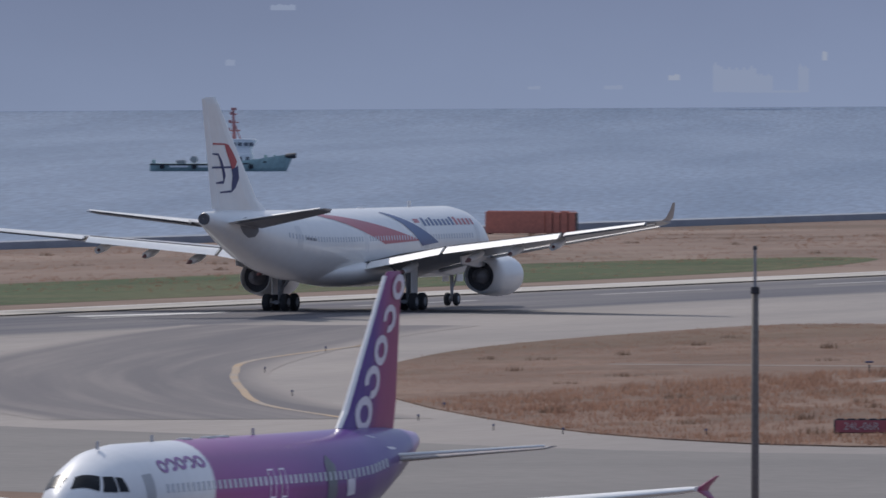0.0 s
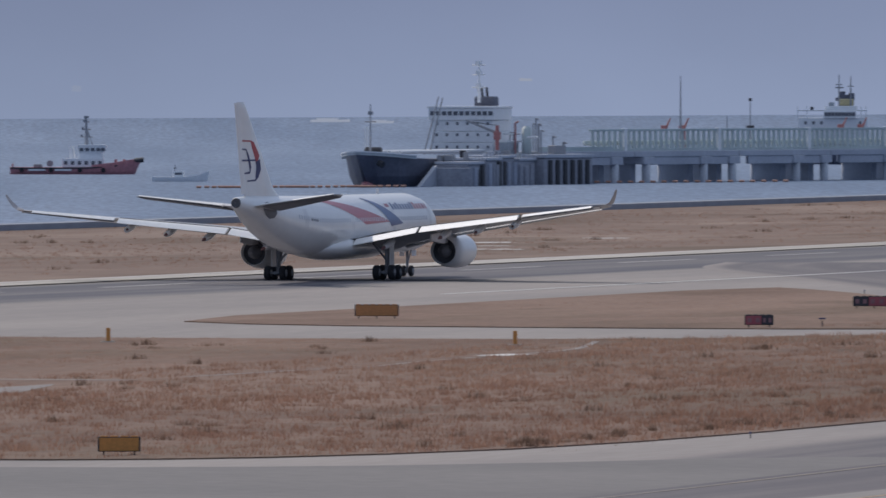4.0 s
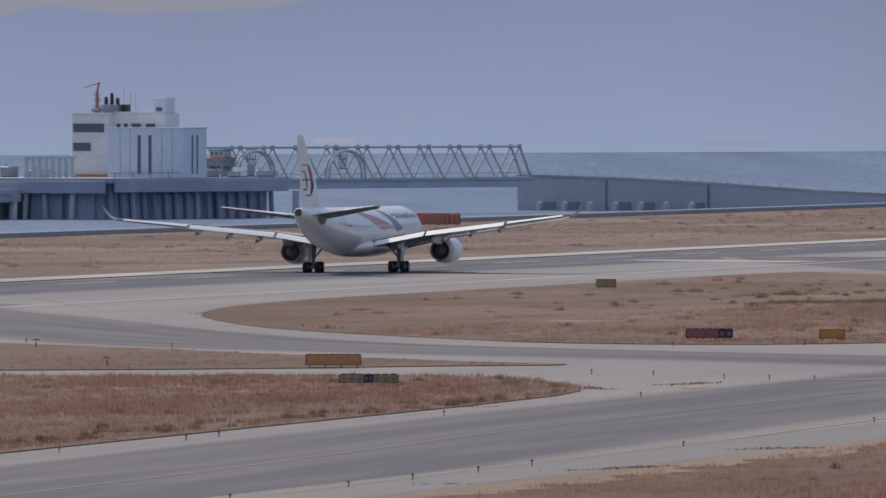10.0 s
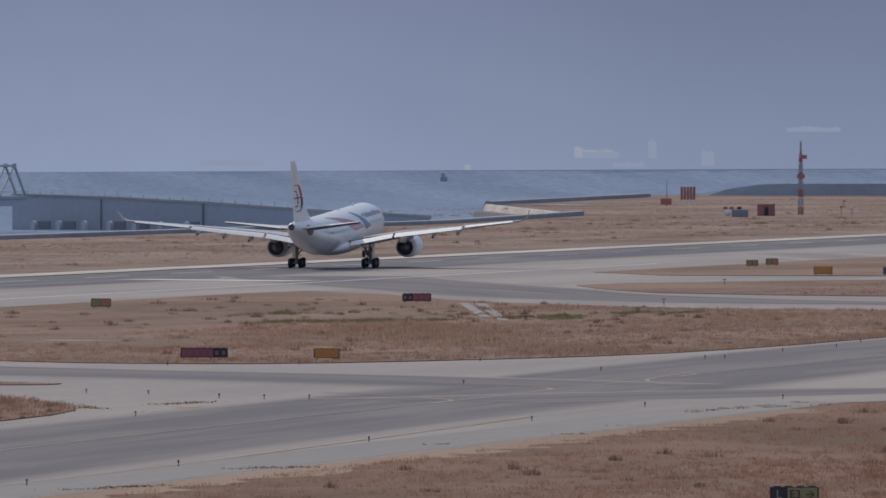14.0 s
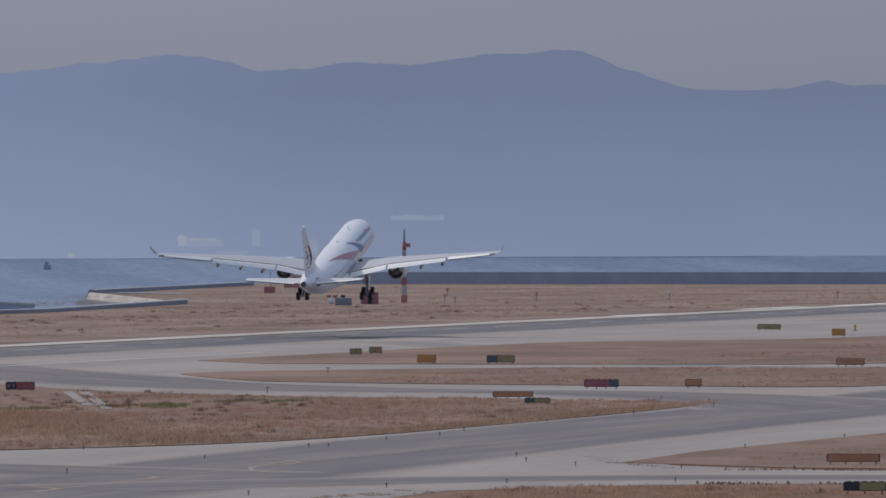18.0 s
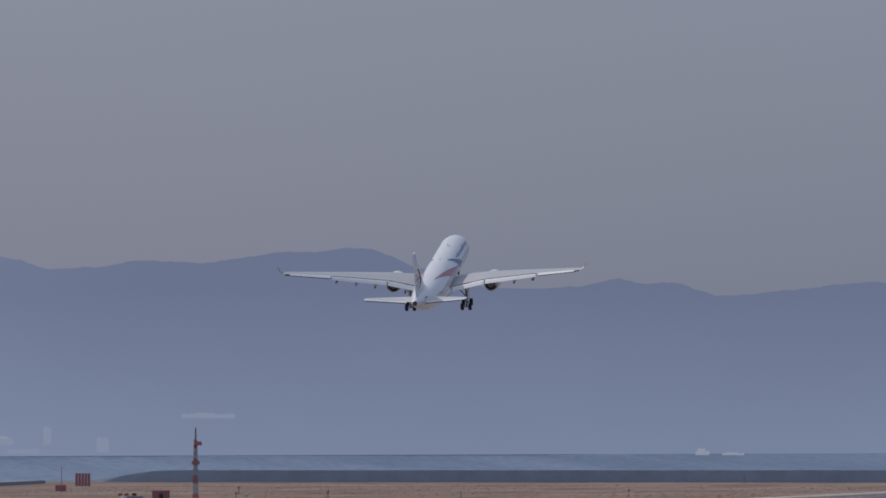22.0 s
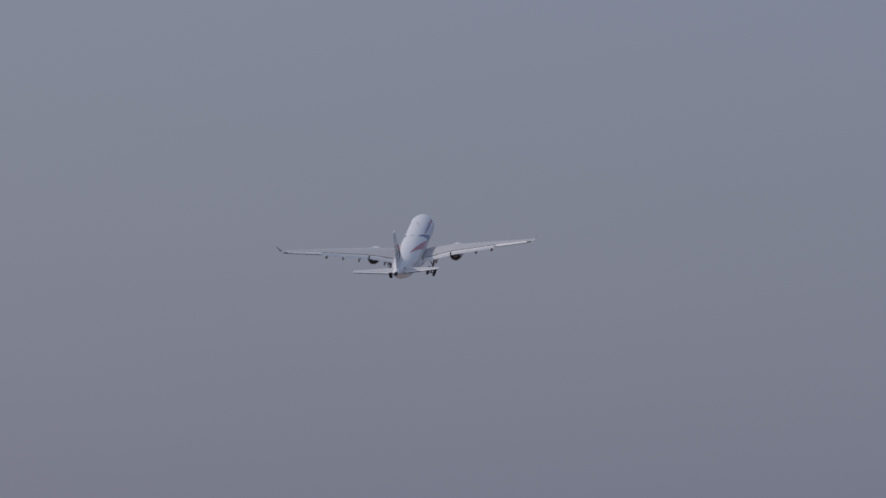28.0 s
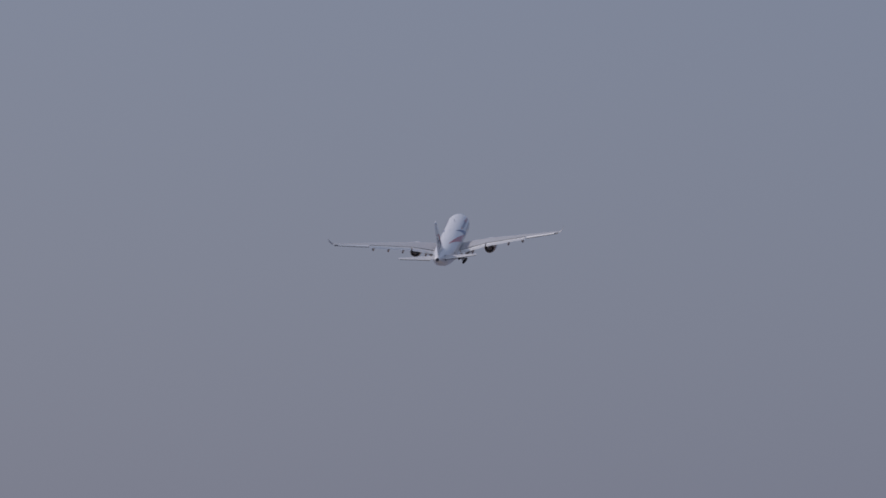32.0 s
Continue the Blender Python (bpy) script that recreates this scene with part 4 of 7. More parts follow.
            for p, q in zip(rows, rows[1:]):
                for i in range(3):
                    bm.faces.new((p[i], p[i + 1], q[i + 1], q[i]))
            part("tail_emblem", bm, mat, fin, text)
    for s in (1, -1):
        stab = part("tailplane", trimmed(((0.8, -22.8, 6.2, 7.2, 0.62), (2.0, -23.9, 5.5, 7.32, 0.5), (9.5, -29.2, 2.3, 8.25, 0.18), (9.72, -29.6, 1.8, 8.28, 0.08)), s, 3.5), STAB, plane, "pale grey tailplane")
        part("elevator", trimmed(((1.9, -29.15, 1.0, 7.31, 0.26), (9.4, -31.25, 0.55, 8.27, 0.14)), s, 1), FLAP, stab)
        # strip under the tailplane, dark because the underside's shade is in its colour
        part("lower_skin", loft(bmesh.new(), [[(s * x, y, z), (s * x, y - c, z + c * 0.06), (s * x, y - c, z + c * 0.06 - 0.04), (s * x, y, z - 0.12)] for x, y, z, c in ((2.0, -24.2, 6.84, 5.9), (9.5, -29.4, 8.06, 2.55))]), UNDERSIDE_SHADE, stab, "dark grey lower skin, its shade put into the colour")
        part("trim_plate", decal(BODY, [((-24.4, 14), (-24.4, 0)), ((-24.9, 30), (-24.9, -16)), ((-25.8, 38), (-25.8, -25)), ((-26.7, 30), (-26.7, -18)), ((-27.3, 16), (-27.3, -2))], s, 0.03, 8), GREY, stab, "dark grey plate at the tailplane root", smooth=True)
    for s, name in ((1, "right"), (-1, "left")):
        wing = part("wing", trimmed(((1.6, 12.3, 14.6, 3.65, 1.2), (2.9, 11.4, 13.4, 3.9, 1.15), (5.5, 9.8, 12.0, 4.46, 0.95), (9.4, 7.4, 9.6, 5.0, 0.75), (16, 3.2, 6.7, 5.66, 0.5), (23, -1.3, 4.3, 6.32, 0.36), (28.2, -4.7, 2.7, 6.85, 0.24), (28.9, -5.4, 2.2, 6.95, 0.18)), s, 4.5), WING, plane, "pale grey swept wing")
        WINGS.append((s, wing))
        part("winglet", loft(bmesh.new(), [foil_ring((s * x, y, z), c, t, (1, 0, 0.25)) for x, y, z, c, t in ((28.8, -5.4, 6.92, 2.25, 0.2), (29.2, -5.85, 7.15, 1.8, 0.16), (29.6, -6.7, 7.75, 1.1, 0.12), (29.88, -7.35, 8.35, 0.55, 0.08))]), TAIL_GREY, wing, "upturned winglet")
        # flaps set for take-off, each with a dark gap ahead of it
        for x0, x1, ya, yb, za, zb, c0, c1 in ((3.0, 9.2, -1.95, -2.2, 3.85, 4.94, 1.75, 1.65), (9.5, 19.6, -2.25, -4.45, 4.97, 5.98, 1.6, 1.2)):
            part("flap", loft(bmesh.new(), [drooped_foil((s * x, y, z), c, 0.22, 19) for x, y, z, c in ((x0, ya, za, c0), (x1, yb, zb, c1))]), FLAP, wing, "white flap set for take-off")
            part("flap_gap", loft(bmesh.new(), [[(s * x, y + 0.12, z + 0.11), (s * x, y - 0.06, z + 0.10), (s * x, y - 0.06, z - 0.04), (s * x, y + 0.12, z - 0.04)] for x, y, z in ((x0, ya, za), (x1, yb, zb))]), FRAME, wing, "dark slot ahead of the flap")
        part("aileron", loft(bmesh.new(), [drooped_foil((s * x, y, z), c, 0.16, 10) for x, y, z, c in ((20.0, -4.3, 6.02, 1.1), (27.4, -6.9, 6.78, 0.75))]), FLAP, wing, "white aileron")
        # the shade below the aileron, painted as a dark strip
        part("aileron_underside", loft(bmesh.new(), [[(s * x, y, z - 0.08), (s * x, y - 0.9 * c, z - 0.06 - 0.2 * c), (s * x, y - 0.9 * c, z - 0.07 - 0.24 * c), (s * x, y, z - 0.2)] for x, y, z, c in ((20.0, -4.4, 6.02, 1.1), (28.3, -7.2, 6.86, 0.7))]), UNDERSIDE_SHADE, wing, "dark lower skin of the aileron, its shade put into the colour")
        part("slat", loft(bmesh.new(), [foil_ring((s * x, y, z), c, t) for x, y, z, c, t in ((4.2, 11.2, 3.0, 1.0, 0.4), (9.0, 8.15, 3.95, 0.85, 0.32), (27.5, -3.8, 6.45, 0.45, 0.15))]), WING, wing, "extended leading-edge slat")
        for x, y, z, l in ((5.9, -0.8, 3.42, 4.2), (11.6, -1.4, 4.32, 4.0), (15.2, -2.2, 4.75, 3.5), (18.9, -3.0, 5.2, 2.9)):
            droop = pose(s * x, y, z, 9.5, 0, 0) @ Matrix.Translation((0, -y, 0))
            fair = part("flap_fairing", lathe(bmesh.new(), [(y + 1.6, 0.03), (y + 0.9, 0.26), (y - 0.4, 0.34), (y - 1.8, 0.26), (y - l + 1.6, 0.06)], 12, droop, True), WHITE, wing, smooth=True)
            part("fairing_tip", lathe(bmesh.new(), [(y - l + 2.1, 0.17), (y - l + 1.7, 0.17), (y - l + 1.1, 0.05)], 12, droop, True), FAIRING_TIP, fair, "dark red-brown fairing tip")
        nac = nacelle(plane, s * 9.37, 11.9, 5.2, 2.6, 1.58, name)
        part("pylon", loft(bmesh.new(), [[(s * 9.37 - w, y, z0), (s * 9.37 + w, y, z0), (s * 9.37 + w, y, z1), (s * 9.37 - w, y, z1)] for y, z0, z1, w in ((10.5, 3.9, 4.1, 0.05), (8.5, 3.6, 4.55, 0.28), (4.5, 3.3, 4.5, 0.28), (1.0, 3.6, 4.2, 0.08))]), WHITE, nac, "engine pylon")
    # landing gear
    tyre, rim = wheel_meshes(0.70, 0.56)
    tyre.materials.append(TYRE)
    rim.materials.append(STRUT)
    for s in (1, -1):
        bm = bmesh.new()
        rod(bm, (0, 0, 0), (0, 0, -2.9), 0.26, 0.2, 12)
        rod(bm, (0, 0.1, -1.9), (-s * 1.5, 0.3, -0.1), 0.11)
        rod(bm, (0, 0.2, -2.2), (0, 1.6, -0.3), 0.1)
        rod(bm, (0, -0.25, -1.6), (0, -0.5, -2.3), 0.08)
        leg = part("main_gear_leg", bm, STRUT, plane, "grey main gear strut", Matrix.Translation((s * 5.34, 0, 3.6)))
        part("gear_door", bx(bmesh.new(), s * 0.42, s * 0.50, -0.75, 0.75, -2.3, 0.2, 0.03), WHITE, leg, "white main gear door")
        bm = bmesh.new()
        bx(bm, -0.16, 0.16, -1.1, 1.1, -0.16, 0.16, 0.04)
        for y in (-0.99, 0.99):
            rod(bm, (-0.75, y, 0), (0.75, y, 0), 0.11)
        bogie = part("bogie", bm, STRUT, plane, "four-wheel bogie beam", Matrix.Translation((s * 5.34, 0, 0.7)))
        for x in (-0.74, 0.74):
            for y in (-0.99, 0.99):
                part("tyre", tyre, TYRE, bogie, m=Matrix.Translation((x, y, 0)), smooth=True)
                part("rim", rim, STRUT, bogie, m=Matrix.Translation((x, y, 0)), smooth=True)
        GEAR.append((s, leg, bogie))
    nt, nr = wheel_meshes(0.53, 0.36)
    nt.materials.append(TYRE)
    nr.materials.append(STRUT)
    bm = bmesh.new()
    rod(bm, (0, 0, 0), (0, 0, -2.6), 0.16, 0.12, 12)
    rod(bm, (0, 0.1, -1.6), (0, 1.6, -0.2), 0.08)
    rod(bm, (-0.42, 0, -2.4), (0.42, 0, -2.4), 0.09)
    nose = part("nose_gear_leg", bm, STRUT, plane, "grey nose gear strut", Matrix.Translation((0, 25.4, 2.93)))
    for x in (-0.38, 0.38):
        part("tyre", nt, TYRE, nose, m=Matrix.Translation((x, 0, -2.4)), smooth=True)
        part("rim", nr, STRUT, nose, m=Matrix.Translation((x, 0, -2.4)), smooth=True)
    for x in (-0.6, 0.6):
        part("nose_gear_door", bx(bmesh.new(), x - 0.03, x + 0.03, 24.9, 26.4, 1.95, 2.55, 0.02), WHITE, plane)
    part("antenna", bx(bmesh.new(), -0.03, 0.03, 15.0, 15.7, 7.95, 8.5, 0.02), WHITE, plane)
    part("antenna", bx(bmesh.new(), -0.15, 0.15, 3.4, 4.4, 7.9, 8.12, 0.05), WHITE, plane)
    return plane


WINDOW = material("cabin_window_grey", (0.60, 0.61, 0.66), 0.3, var=0.1)
TAIL_GREY = material("dark_tailplane", (0.16, 0.165, 0.18), 0.5, var=0.08, scale=0.6)
# grey of the lower skins, darkened to hold the shade beneath them
UNDERSIDE_SHADE = material("underside_shade_grey", (0.15, 0.145, 0.16), 0.5, var=0.08, scale=0.6)
FAIRING_TIP = material("fairing_tip", (0.20, 0.09, 0.09), 0.5, var=0.1)
TAIL_GREY = material("winglet_grey_brown", (0.45, 0.41, 0.40), 0.4, var=0.1, scale=2.0)
WINGS, GEAR = [], []
airliner = big_airliner()

# the purple twin-jet that taxies past in front
SMALL = ((17.75, 3.45, 0.04, 0.04), (17.45, 3.47, 0.46, 0.44), (16.8, 3.56, 0.90, 0.86), (15.9, 3.68, 1.28, 1.24), (14.6, 3.80, 1.62, 1.62), (13.2, 3.88, 1.86, 1.90), (11.5, 3.92, 1.975, 2.0), (-7.5, 3.92, 1.975, 2.0),
         (-10.5, 4.08, 1.88, 1.85), (-13.5, 4.42, 1.60, 1.52), (-16.0, 4.78, 1.18, 1.12), (-18.3, 5.10, 0.72, 0.68), (-19.6, 5.28, 0.40, 0.38), (-19.85, 5.30, 0.25, 0.25))


def livery(name, stops, axis):
    """Paint that changes colour along the body: (place, colour) stops, in metres along the given axis."""
    m = material(name, (1, 1, 1), 0.3, var=0.03, scale=0.5, coat=0.25)
    n, l = m.node_tree.nodes, m.node_tree.links
    co = n.new("ShaderNodeTexCoord")
    sep = n.new("ShaderNodeSeparateXYZ")
    add = n.new("ShaderNodeMath")
    add.operation = "MULTIPLY_ADD"
    add.inputs[1].default_value = 0.25
    mr = n.new("ShaderNodeMapRange")
    lo, hi = stops[0][0], stops[-1][0]
    mr.inputs["From Min"].default_value, mr.inputs["From Max"].default_value = lo, hi
    ramp = n.new("ShaderNodeValToRGB")
    ramp.color_ramp.elements.remove(ramp.color_ramp.elements[0])
    ramp.color_ramp.elements[0].position, ramp.color_ramp.elements[0].color = 0, (*stops[0][1], 1)
    for p, c in stops[1:]:
        e = ramp.color_ramp.elements.new((p - lo) / (hi - lo))
        e.color = (*c, 1)
    l.new(co.outputs["Object"], sep.inputs[0])
    l.new(sep.outputs["Z"], add.inputs[0])
    l.new(sep.outputs[axis], add.inputs[2])
    l.new(add.outputs[0], mr.inputs["Value"])
    l.new(mr.outputs[0], ramp.inputs["Fac"])
    for link in list(l):
        if link.to_node.type == "HUE_SAT" and link.to_socket.name == "Color":
            l.remove(link)
    hsv = [k for k in n if k.type == "HUE_SAT"][0]
    l.new(ramp.outputs[0], hsv.inputs["Color"])
    return m


PURPLE = livery("white_to_purple_paint", ((-19, (0.62, 0.45, 0.62)), (-16.8, (0.42, 0.24, 0.46)), (-16.2, (0.10, 0.05, 0.24)), (-9, (0.14, 0.045, 0.27)), (-2, (0.22, 0.035, 0.24)), (7.5, (0.30, 0.035, 0.22)), (7.6, (0.84, 0.83, 0.84)), (19, (0.82, 0.82, 0.84))), "Y")
FIN_PAINT = livery("purple_to_magenta_fin", ((-19, (0.38, 0.03, 0.13)), (-14.0, (0.30, 0.04, 0.20)), (-12.8, (0.12, 0.03, 0.26)), (-8, (0.10, 0.04, 0.26))), "Y")
LILAC = material("lilac_paint", (0.86, 0.80, 0.87), 0.35, var=0.04)


def small_airliner():
    plane = thing("taxiing_airliner", "purple and white twin-engine jet airliner taxiing past", "aircraft")
    hull = part("fuselage", fuselage(SMALL, 0.6), PURPLE, plane, "fuselage white at the nose, magenta and purple behind", smooth=True)
    for side in (1, -1):
        for name, rows in (("dark cockpit side window", (((15.35, 50), (15.85, 28)), ((14.9, 42), (15.05, 19)))), ("dark rear cockpit window", (((14.82, 40), (14.95, 19)), ((14.5, 35), (14.38, 15))))):
            part("windscreen_pane", decal(SMALL, between(*rows), side, 0.03, 6), COCKPIT, hull, name, smooth=True)
        part("windscreen_pane", decal(SMALL, between(((16.1, 83), (16.82, 74)), ((15.45, 53), (16.0, 32))), side, 0.03, 6), COCKPIT, hull, "cockpit windscreen", smooth=True)
        pane = mesh("cabin_window", bx(bmesh.new(), -0.02, 0.02, -0.12, 0.12, -0.17, 0.17, 0.015))
        pane.materials.append(WINDOW)
        for k in range(46):
            y = 11.3 - 0.53 * k
            part("cabin_window", pane, WINDOW, hull, m=Matrix.Translation(skin(SMALL, y, 11, 0.0, side)) @ pose(0, 0, 0, 0, -11 * side, 0))
        for y in (-1.0, 0.2):
            bm = decal(SMALL, [((y, 24), (y, -8)), ((y + 0.62, 24), (y + 0.62, -8))], side, 0.012, 6)
            frame_ob = part("overwing_exit", bm, LILAC, hull, "pale outlined overwing exit", smooth=True)
            part("exit_panel", decal(SMALL, [((y + 0.06, 22), (y + 0.06, -6)), ((y + 0.56, 22), (y + 0.56, -6))], side, 0.02, 6), PURPLE, frame_ob, smooth=True)
        part("cabin_door", decal(SMALL, [((12.4, 30), (12.4, -16)), ((13.2, 30), (13.2, -16))], side, 0.012, 6), WING, hull, smooth=True)
        # the airline's name as plain rounded bars
        for k in range(5):
            y, n = 11.0 - 0.98 * k, 16
            bm = bmesh.new()
            rows = [[bm.verts.new(skin(SMALL, y + 0.46 * q * math.cos(a), 36 + 2.0 * k - 0.3 * k * k + 8.5 * q * math.sin(a), 0.014, side)) for a in (2 * math.pi * i / n for i in range(n))] for q in (1, 0.5)]
            for i in range(n - 3 if k in (1, 3) else n):
                bm.faces.new((rows[0][i], rows[0][(i + 1) % n], rows[1][(i + 1) % n], rows[1][i]))
            part("name_mark", bm, LIV_MAUVE, hull, "plain mauve ring in place of a letter", smooth=True)
        part("painted_patch", decal(SMALL, [((-5.4, 26), (-5.3, -12)), ((-5.9, 36), (-6.0, -18)), ((-6.4, 24), (-6.3, -10))], side, 0.016, 8), GREY, hull, "plain dark painted patch", smooth=True)
        part("painted_patch", decal(SMALL, [((-7.4, 6), (-7.4, -12)), ((-8.3, 6), (-8.3, -12))], side, 0.016, 5), LILAC, hull, "plain pale painted mark", smooth=True)
        part("tail_sweep", decal(SMALL, [((-12.2, 58), (-12.8, 52)), ((-13.4, 30), (-14.4, 26)), ((-14.6, 0), (-15.6, -4)), ((-15.4, -34), (-16.6, -36))], side, 0.016, 6), LILAC, hull, "pale sweeping stripe round the tail", smooth=True)
        stab = part("tailplane", trimmed(((0.6, -14.3, 4.0, 4.72, 0.3), (6.1, -17.6, 1.6, 5.12, 0.11), (6.25, -17.9, 1.2, 5.15, 0.07)), side, 1.5), TAIL_GREY, plane, "dark grey tailplane")
        part("leading_edge", rod(bmesh.new(), (side * 1.2, -14.6, 4.86), (side * 6.2, -17.7, 5.19), 0.07, 0.05, 8), WHITE, stab, "bright leading edge")
        wing = part("wing", surface(((1.4, 5.6, 7.6, 2.55, 1.0), (2.2, 5.2, 7.1, 2.6, 0.95), (6.4, 2.4, 4.4, 2.92, 0.6), (16.5, -3.7, 1.7, 3.92, 0.25), (17.0, -4.0, 1.55, 3.99, 0.18)), side), FLAP, plane, "white swept wing")
        part("tip_fence", loft(bmesh.new(), [foil_ring((side * x, y, z), c, t, (1, 0, 0.2)) for x, y, z, c, t in ((17.2, -5.7, 3.50, 0.35, 0.05), (17.02, -4.4, 3.92, 1.3, 0.12), (17.05, -4.5, 4.06, 1.25, 0.12), (17.3, -5.7, 4.46, 0.4, 0.05))]), LIV_MAGENTA, wing, "magenta upturned wing tip")
        part("tip_lamp", bx(bmesh.new(), side * 15.9, side * 16.4, -5.2, -5.0, 3.82, 4.0, 0.03), LIV_RED, wing, "small red wing-tip lamp")
        nac = nacelle(plane, side * 5.75, 9.0, 4.6, 1.75, 1.12, "")
        part("pylon", loft(bmesh.new(), [[(side * 5.75 - w, y, z0), (side * 5.75 + w, y, z0), (side * 5.75 + w, y, z1), (side * 5.75 - w, y, z1)] for y, z0, z1, w in ((8.0, 2.7, 2.8, 0.05), (6.5, 2.5, 3.1, 0.2), (3.0, 2.4, 3.0, 0.1))]), WING, nac, "engine pylon")
    tail = ((5.3, -9.2, 8.4, 0.3), (5.9, -11.6, 6.2, 0.6), (6.6, -12.5, 5.5, 0.56), (11.6, -16.75, 1.9, 0.2), (11.86, -17.05, 1.5, 0.12))
    fin = part("fin", upright(tail), FIN_PAINT, plane, "purple and magenta fin")
    # the sun's highlight down the fin's front edge, painted as a white strip
    part("leading_edge", loft(bmesh.new(), [[(-w, y, z), (0, y + 0.08, z), (w, y, z), (0, y - 0.3, z)] for z, y, w in ((5.95, -11.7, 0.13), (6.6, -12.45, 0.14), (11.7, -16.8, 0.08))]), WHITE, fin, "white leading edge strip holding the sun's highlight")
    for side in (1, -1):
        for k in range(5):
            z, y = 6.45 + 1.2 * k, -13.9 - 1.03 * k
            bm = bmesh.new()
            n = 24
            r, rr = 0.66 - 0.045 * k, 0.34 - 0.025 * k
            rows = [[(y + math.cos(a) * q * 1.35, z + math.sin(a) * q - math.cos(a) * q * 0.25) for a in (2 * math.pi * i / n for i in range(n))] for q in (r, (r + rr) / 2, rr)]
            rows = [[bm.verts.new((on_upright(tail, pz, py, side), py, pz)) for py, pz in row] for row in rows]
            for p, q in zip(rows, rows[1:]):
                for i in range(n - 4 if k in (1, 3) else n):
                    bm.faces.new((p[i], p[(i + 1) % n], q[(i + 1) % n], q[i]))
            part("fin_mark", bm, LILAC, fin, "plain lilac ring in place of a letter")
    tyre, rim = wheel_meshes(0.58, 0.42)
    tyre.materials.append(TYRE)
    rim.materials.append(STRUT)
    for x, y, rad in ((3.8, 0, 1), (-3.8, 0, 1), (0, 12.65, 1)):
        bm = rod(bmesh.new(), (0, 0, 0.58), (0, 0, 2.5), 0.14)
        rod(bm, (-0.5, 0, 0.58), (0.5, 0, 0.58), 0.09)
        leg = part("gear_leg", bm, STRUT, plane, "landing gear strut", Matrix.Translation((x, y, 0)))
        for dx in (-0.46, 0.46):
            part("tyre", tyre, TYRE, leg, m=Matrix.Translation((dx, 0, 0.58)), smooth=True)
            part("rim", rim, STRUT, leg, m=Matrix.Translation((dx, 0, 0.58)), smooth=True)
    for y, z in ((13.5, 5.85), (8.0, 5.95), (-2.5, 5.95)):
        part("antenna", bx(bmesh.new(), -0.012, 0.012, y - 0.16, y + 0.1, z - 0.1, z + 0.22, 0.005), WING, plane)
    for y in (4.6, 2.2, 0.8):
        part("roof_fairing", bx(bmesh.new(), -0.2, 0.2, y - 0.4, y + 0.4, 5.82, 5.98, 0.06), WING, plane)
    return plane


LIV_MAUVE = material("mauve_paint", (0.33, 0.14, 0.36), 0.35, var=0.04)
LIV_MAGENTA = material("magenta_paint", (0.34, 0.03, 0.14), 0.35, var=0.04)
taxiing = small_airliner()

# ---- on the airfield: signs, markers, mast, sheds ----
def to_eye(x, y):
    """The turn about z that faces the eye from a place."""
    return math.degrees(math.atan2(EYE[0] - x, y - EYE[1]))


def lettering(words, size, mat, parent, m):
    cu = bpy.data.curves.new("legend", "FONT")
    cu.body, cu.size, cu.align_x, cu.align_y, cu.extrude = words, size, "CENTER", "CENTER", 0.01
    tmp = new("legend", cu)
    me = bpy.data.meshes.new_from_object(tmp.evaluated_get(bpy.context.evaluated_depsgraph_get()))
    bpy.data.objects.remove(tmp)
    return part("legend", me, mat, parent, "sign lettering", m @ pose(0, 0, 0, 90, 0, 0))


def airfield_sign(x, y, w, h, panels, label, bars=True, words=()):
    """A low lit sign on short legs: coloured face panels side by side, given as (share, material)."""
    low = 0.22
    s = thing("airfield_sign", label, "sign", "airfield signs", pose(x, y, 0.12, 0, 0, to_eye(x, y)))
    part("case", bx(bmesh.new(), -w / 2 - 0.06, w / 2 + 0.06, -0.16, 0.16, low - 0.04, h + 0.05, 0.03), FRAME, s, "dark metal case")
    at = -w / 2
    for k, (share, mat) in enumerate(panels):
        p = part("face_panel", bx(bmesh.new(), at + 0.03, at + w * share - 0.03, -0.20, -0.165, low, h, 0.01), mat, s)
        mid = at + w * share / 2
        if k < len(words) and words[k]:
            lettering(words[k], (h - low) * 0.86, SIGN_INK if mat is SIGN_RED else SIGN_BLACK if mat is SIGN_GREEN else SIGN_AMBER, p, Matrix.Translation((mid, -0.215, (h + low) / 2)))
        elif bars and mat in (SIGN_RED, SIGN_BLACK, SIGN_GREEN):
            n = max(2, int(w * share / 0.55))
            for i in range(n):
                bw = w * share / n * 0.5
                cx = at + w * share * (i + 0.5) / n
                part("legend_bar", bx(bmesh.new(), cx - bw / 2, cx + bw / 2, -0.215, -0.195, low + (h - low) * 0.25, h - (h - low) * 0.25), SIGN_INK_DIM, p, "plain bar of lettering")
        at += w * share
    k = max(2, round(w / 0.6))
    for i in range(k):
        cx = -w / 2 + w * (i + 0.5) / k
        part("module_cap", bx(bmesh.new(), cx - 0.2, cx + 0.2, -0.17, 0.17, h + 0.04, h + 0.10, 0.02), panels[0][1] if len(panels) == 1 else FRAME, s)
    for i in range(max(2, int(w / 0.9))):
        cx = -w / 2 + 0.25 + (w - 0.5) * i / max(1, int(w / 0.9) - 1)
        part("leg", rod(bmesh.new(), (cx, 0, -0.15), (cx, 0, low), 0.05, seg=6), FRAME, s)
    return s


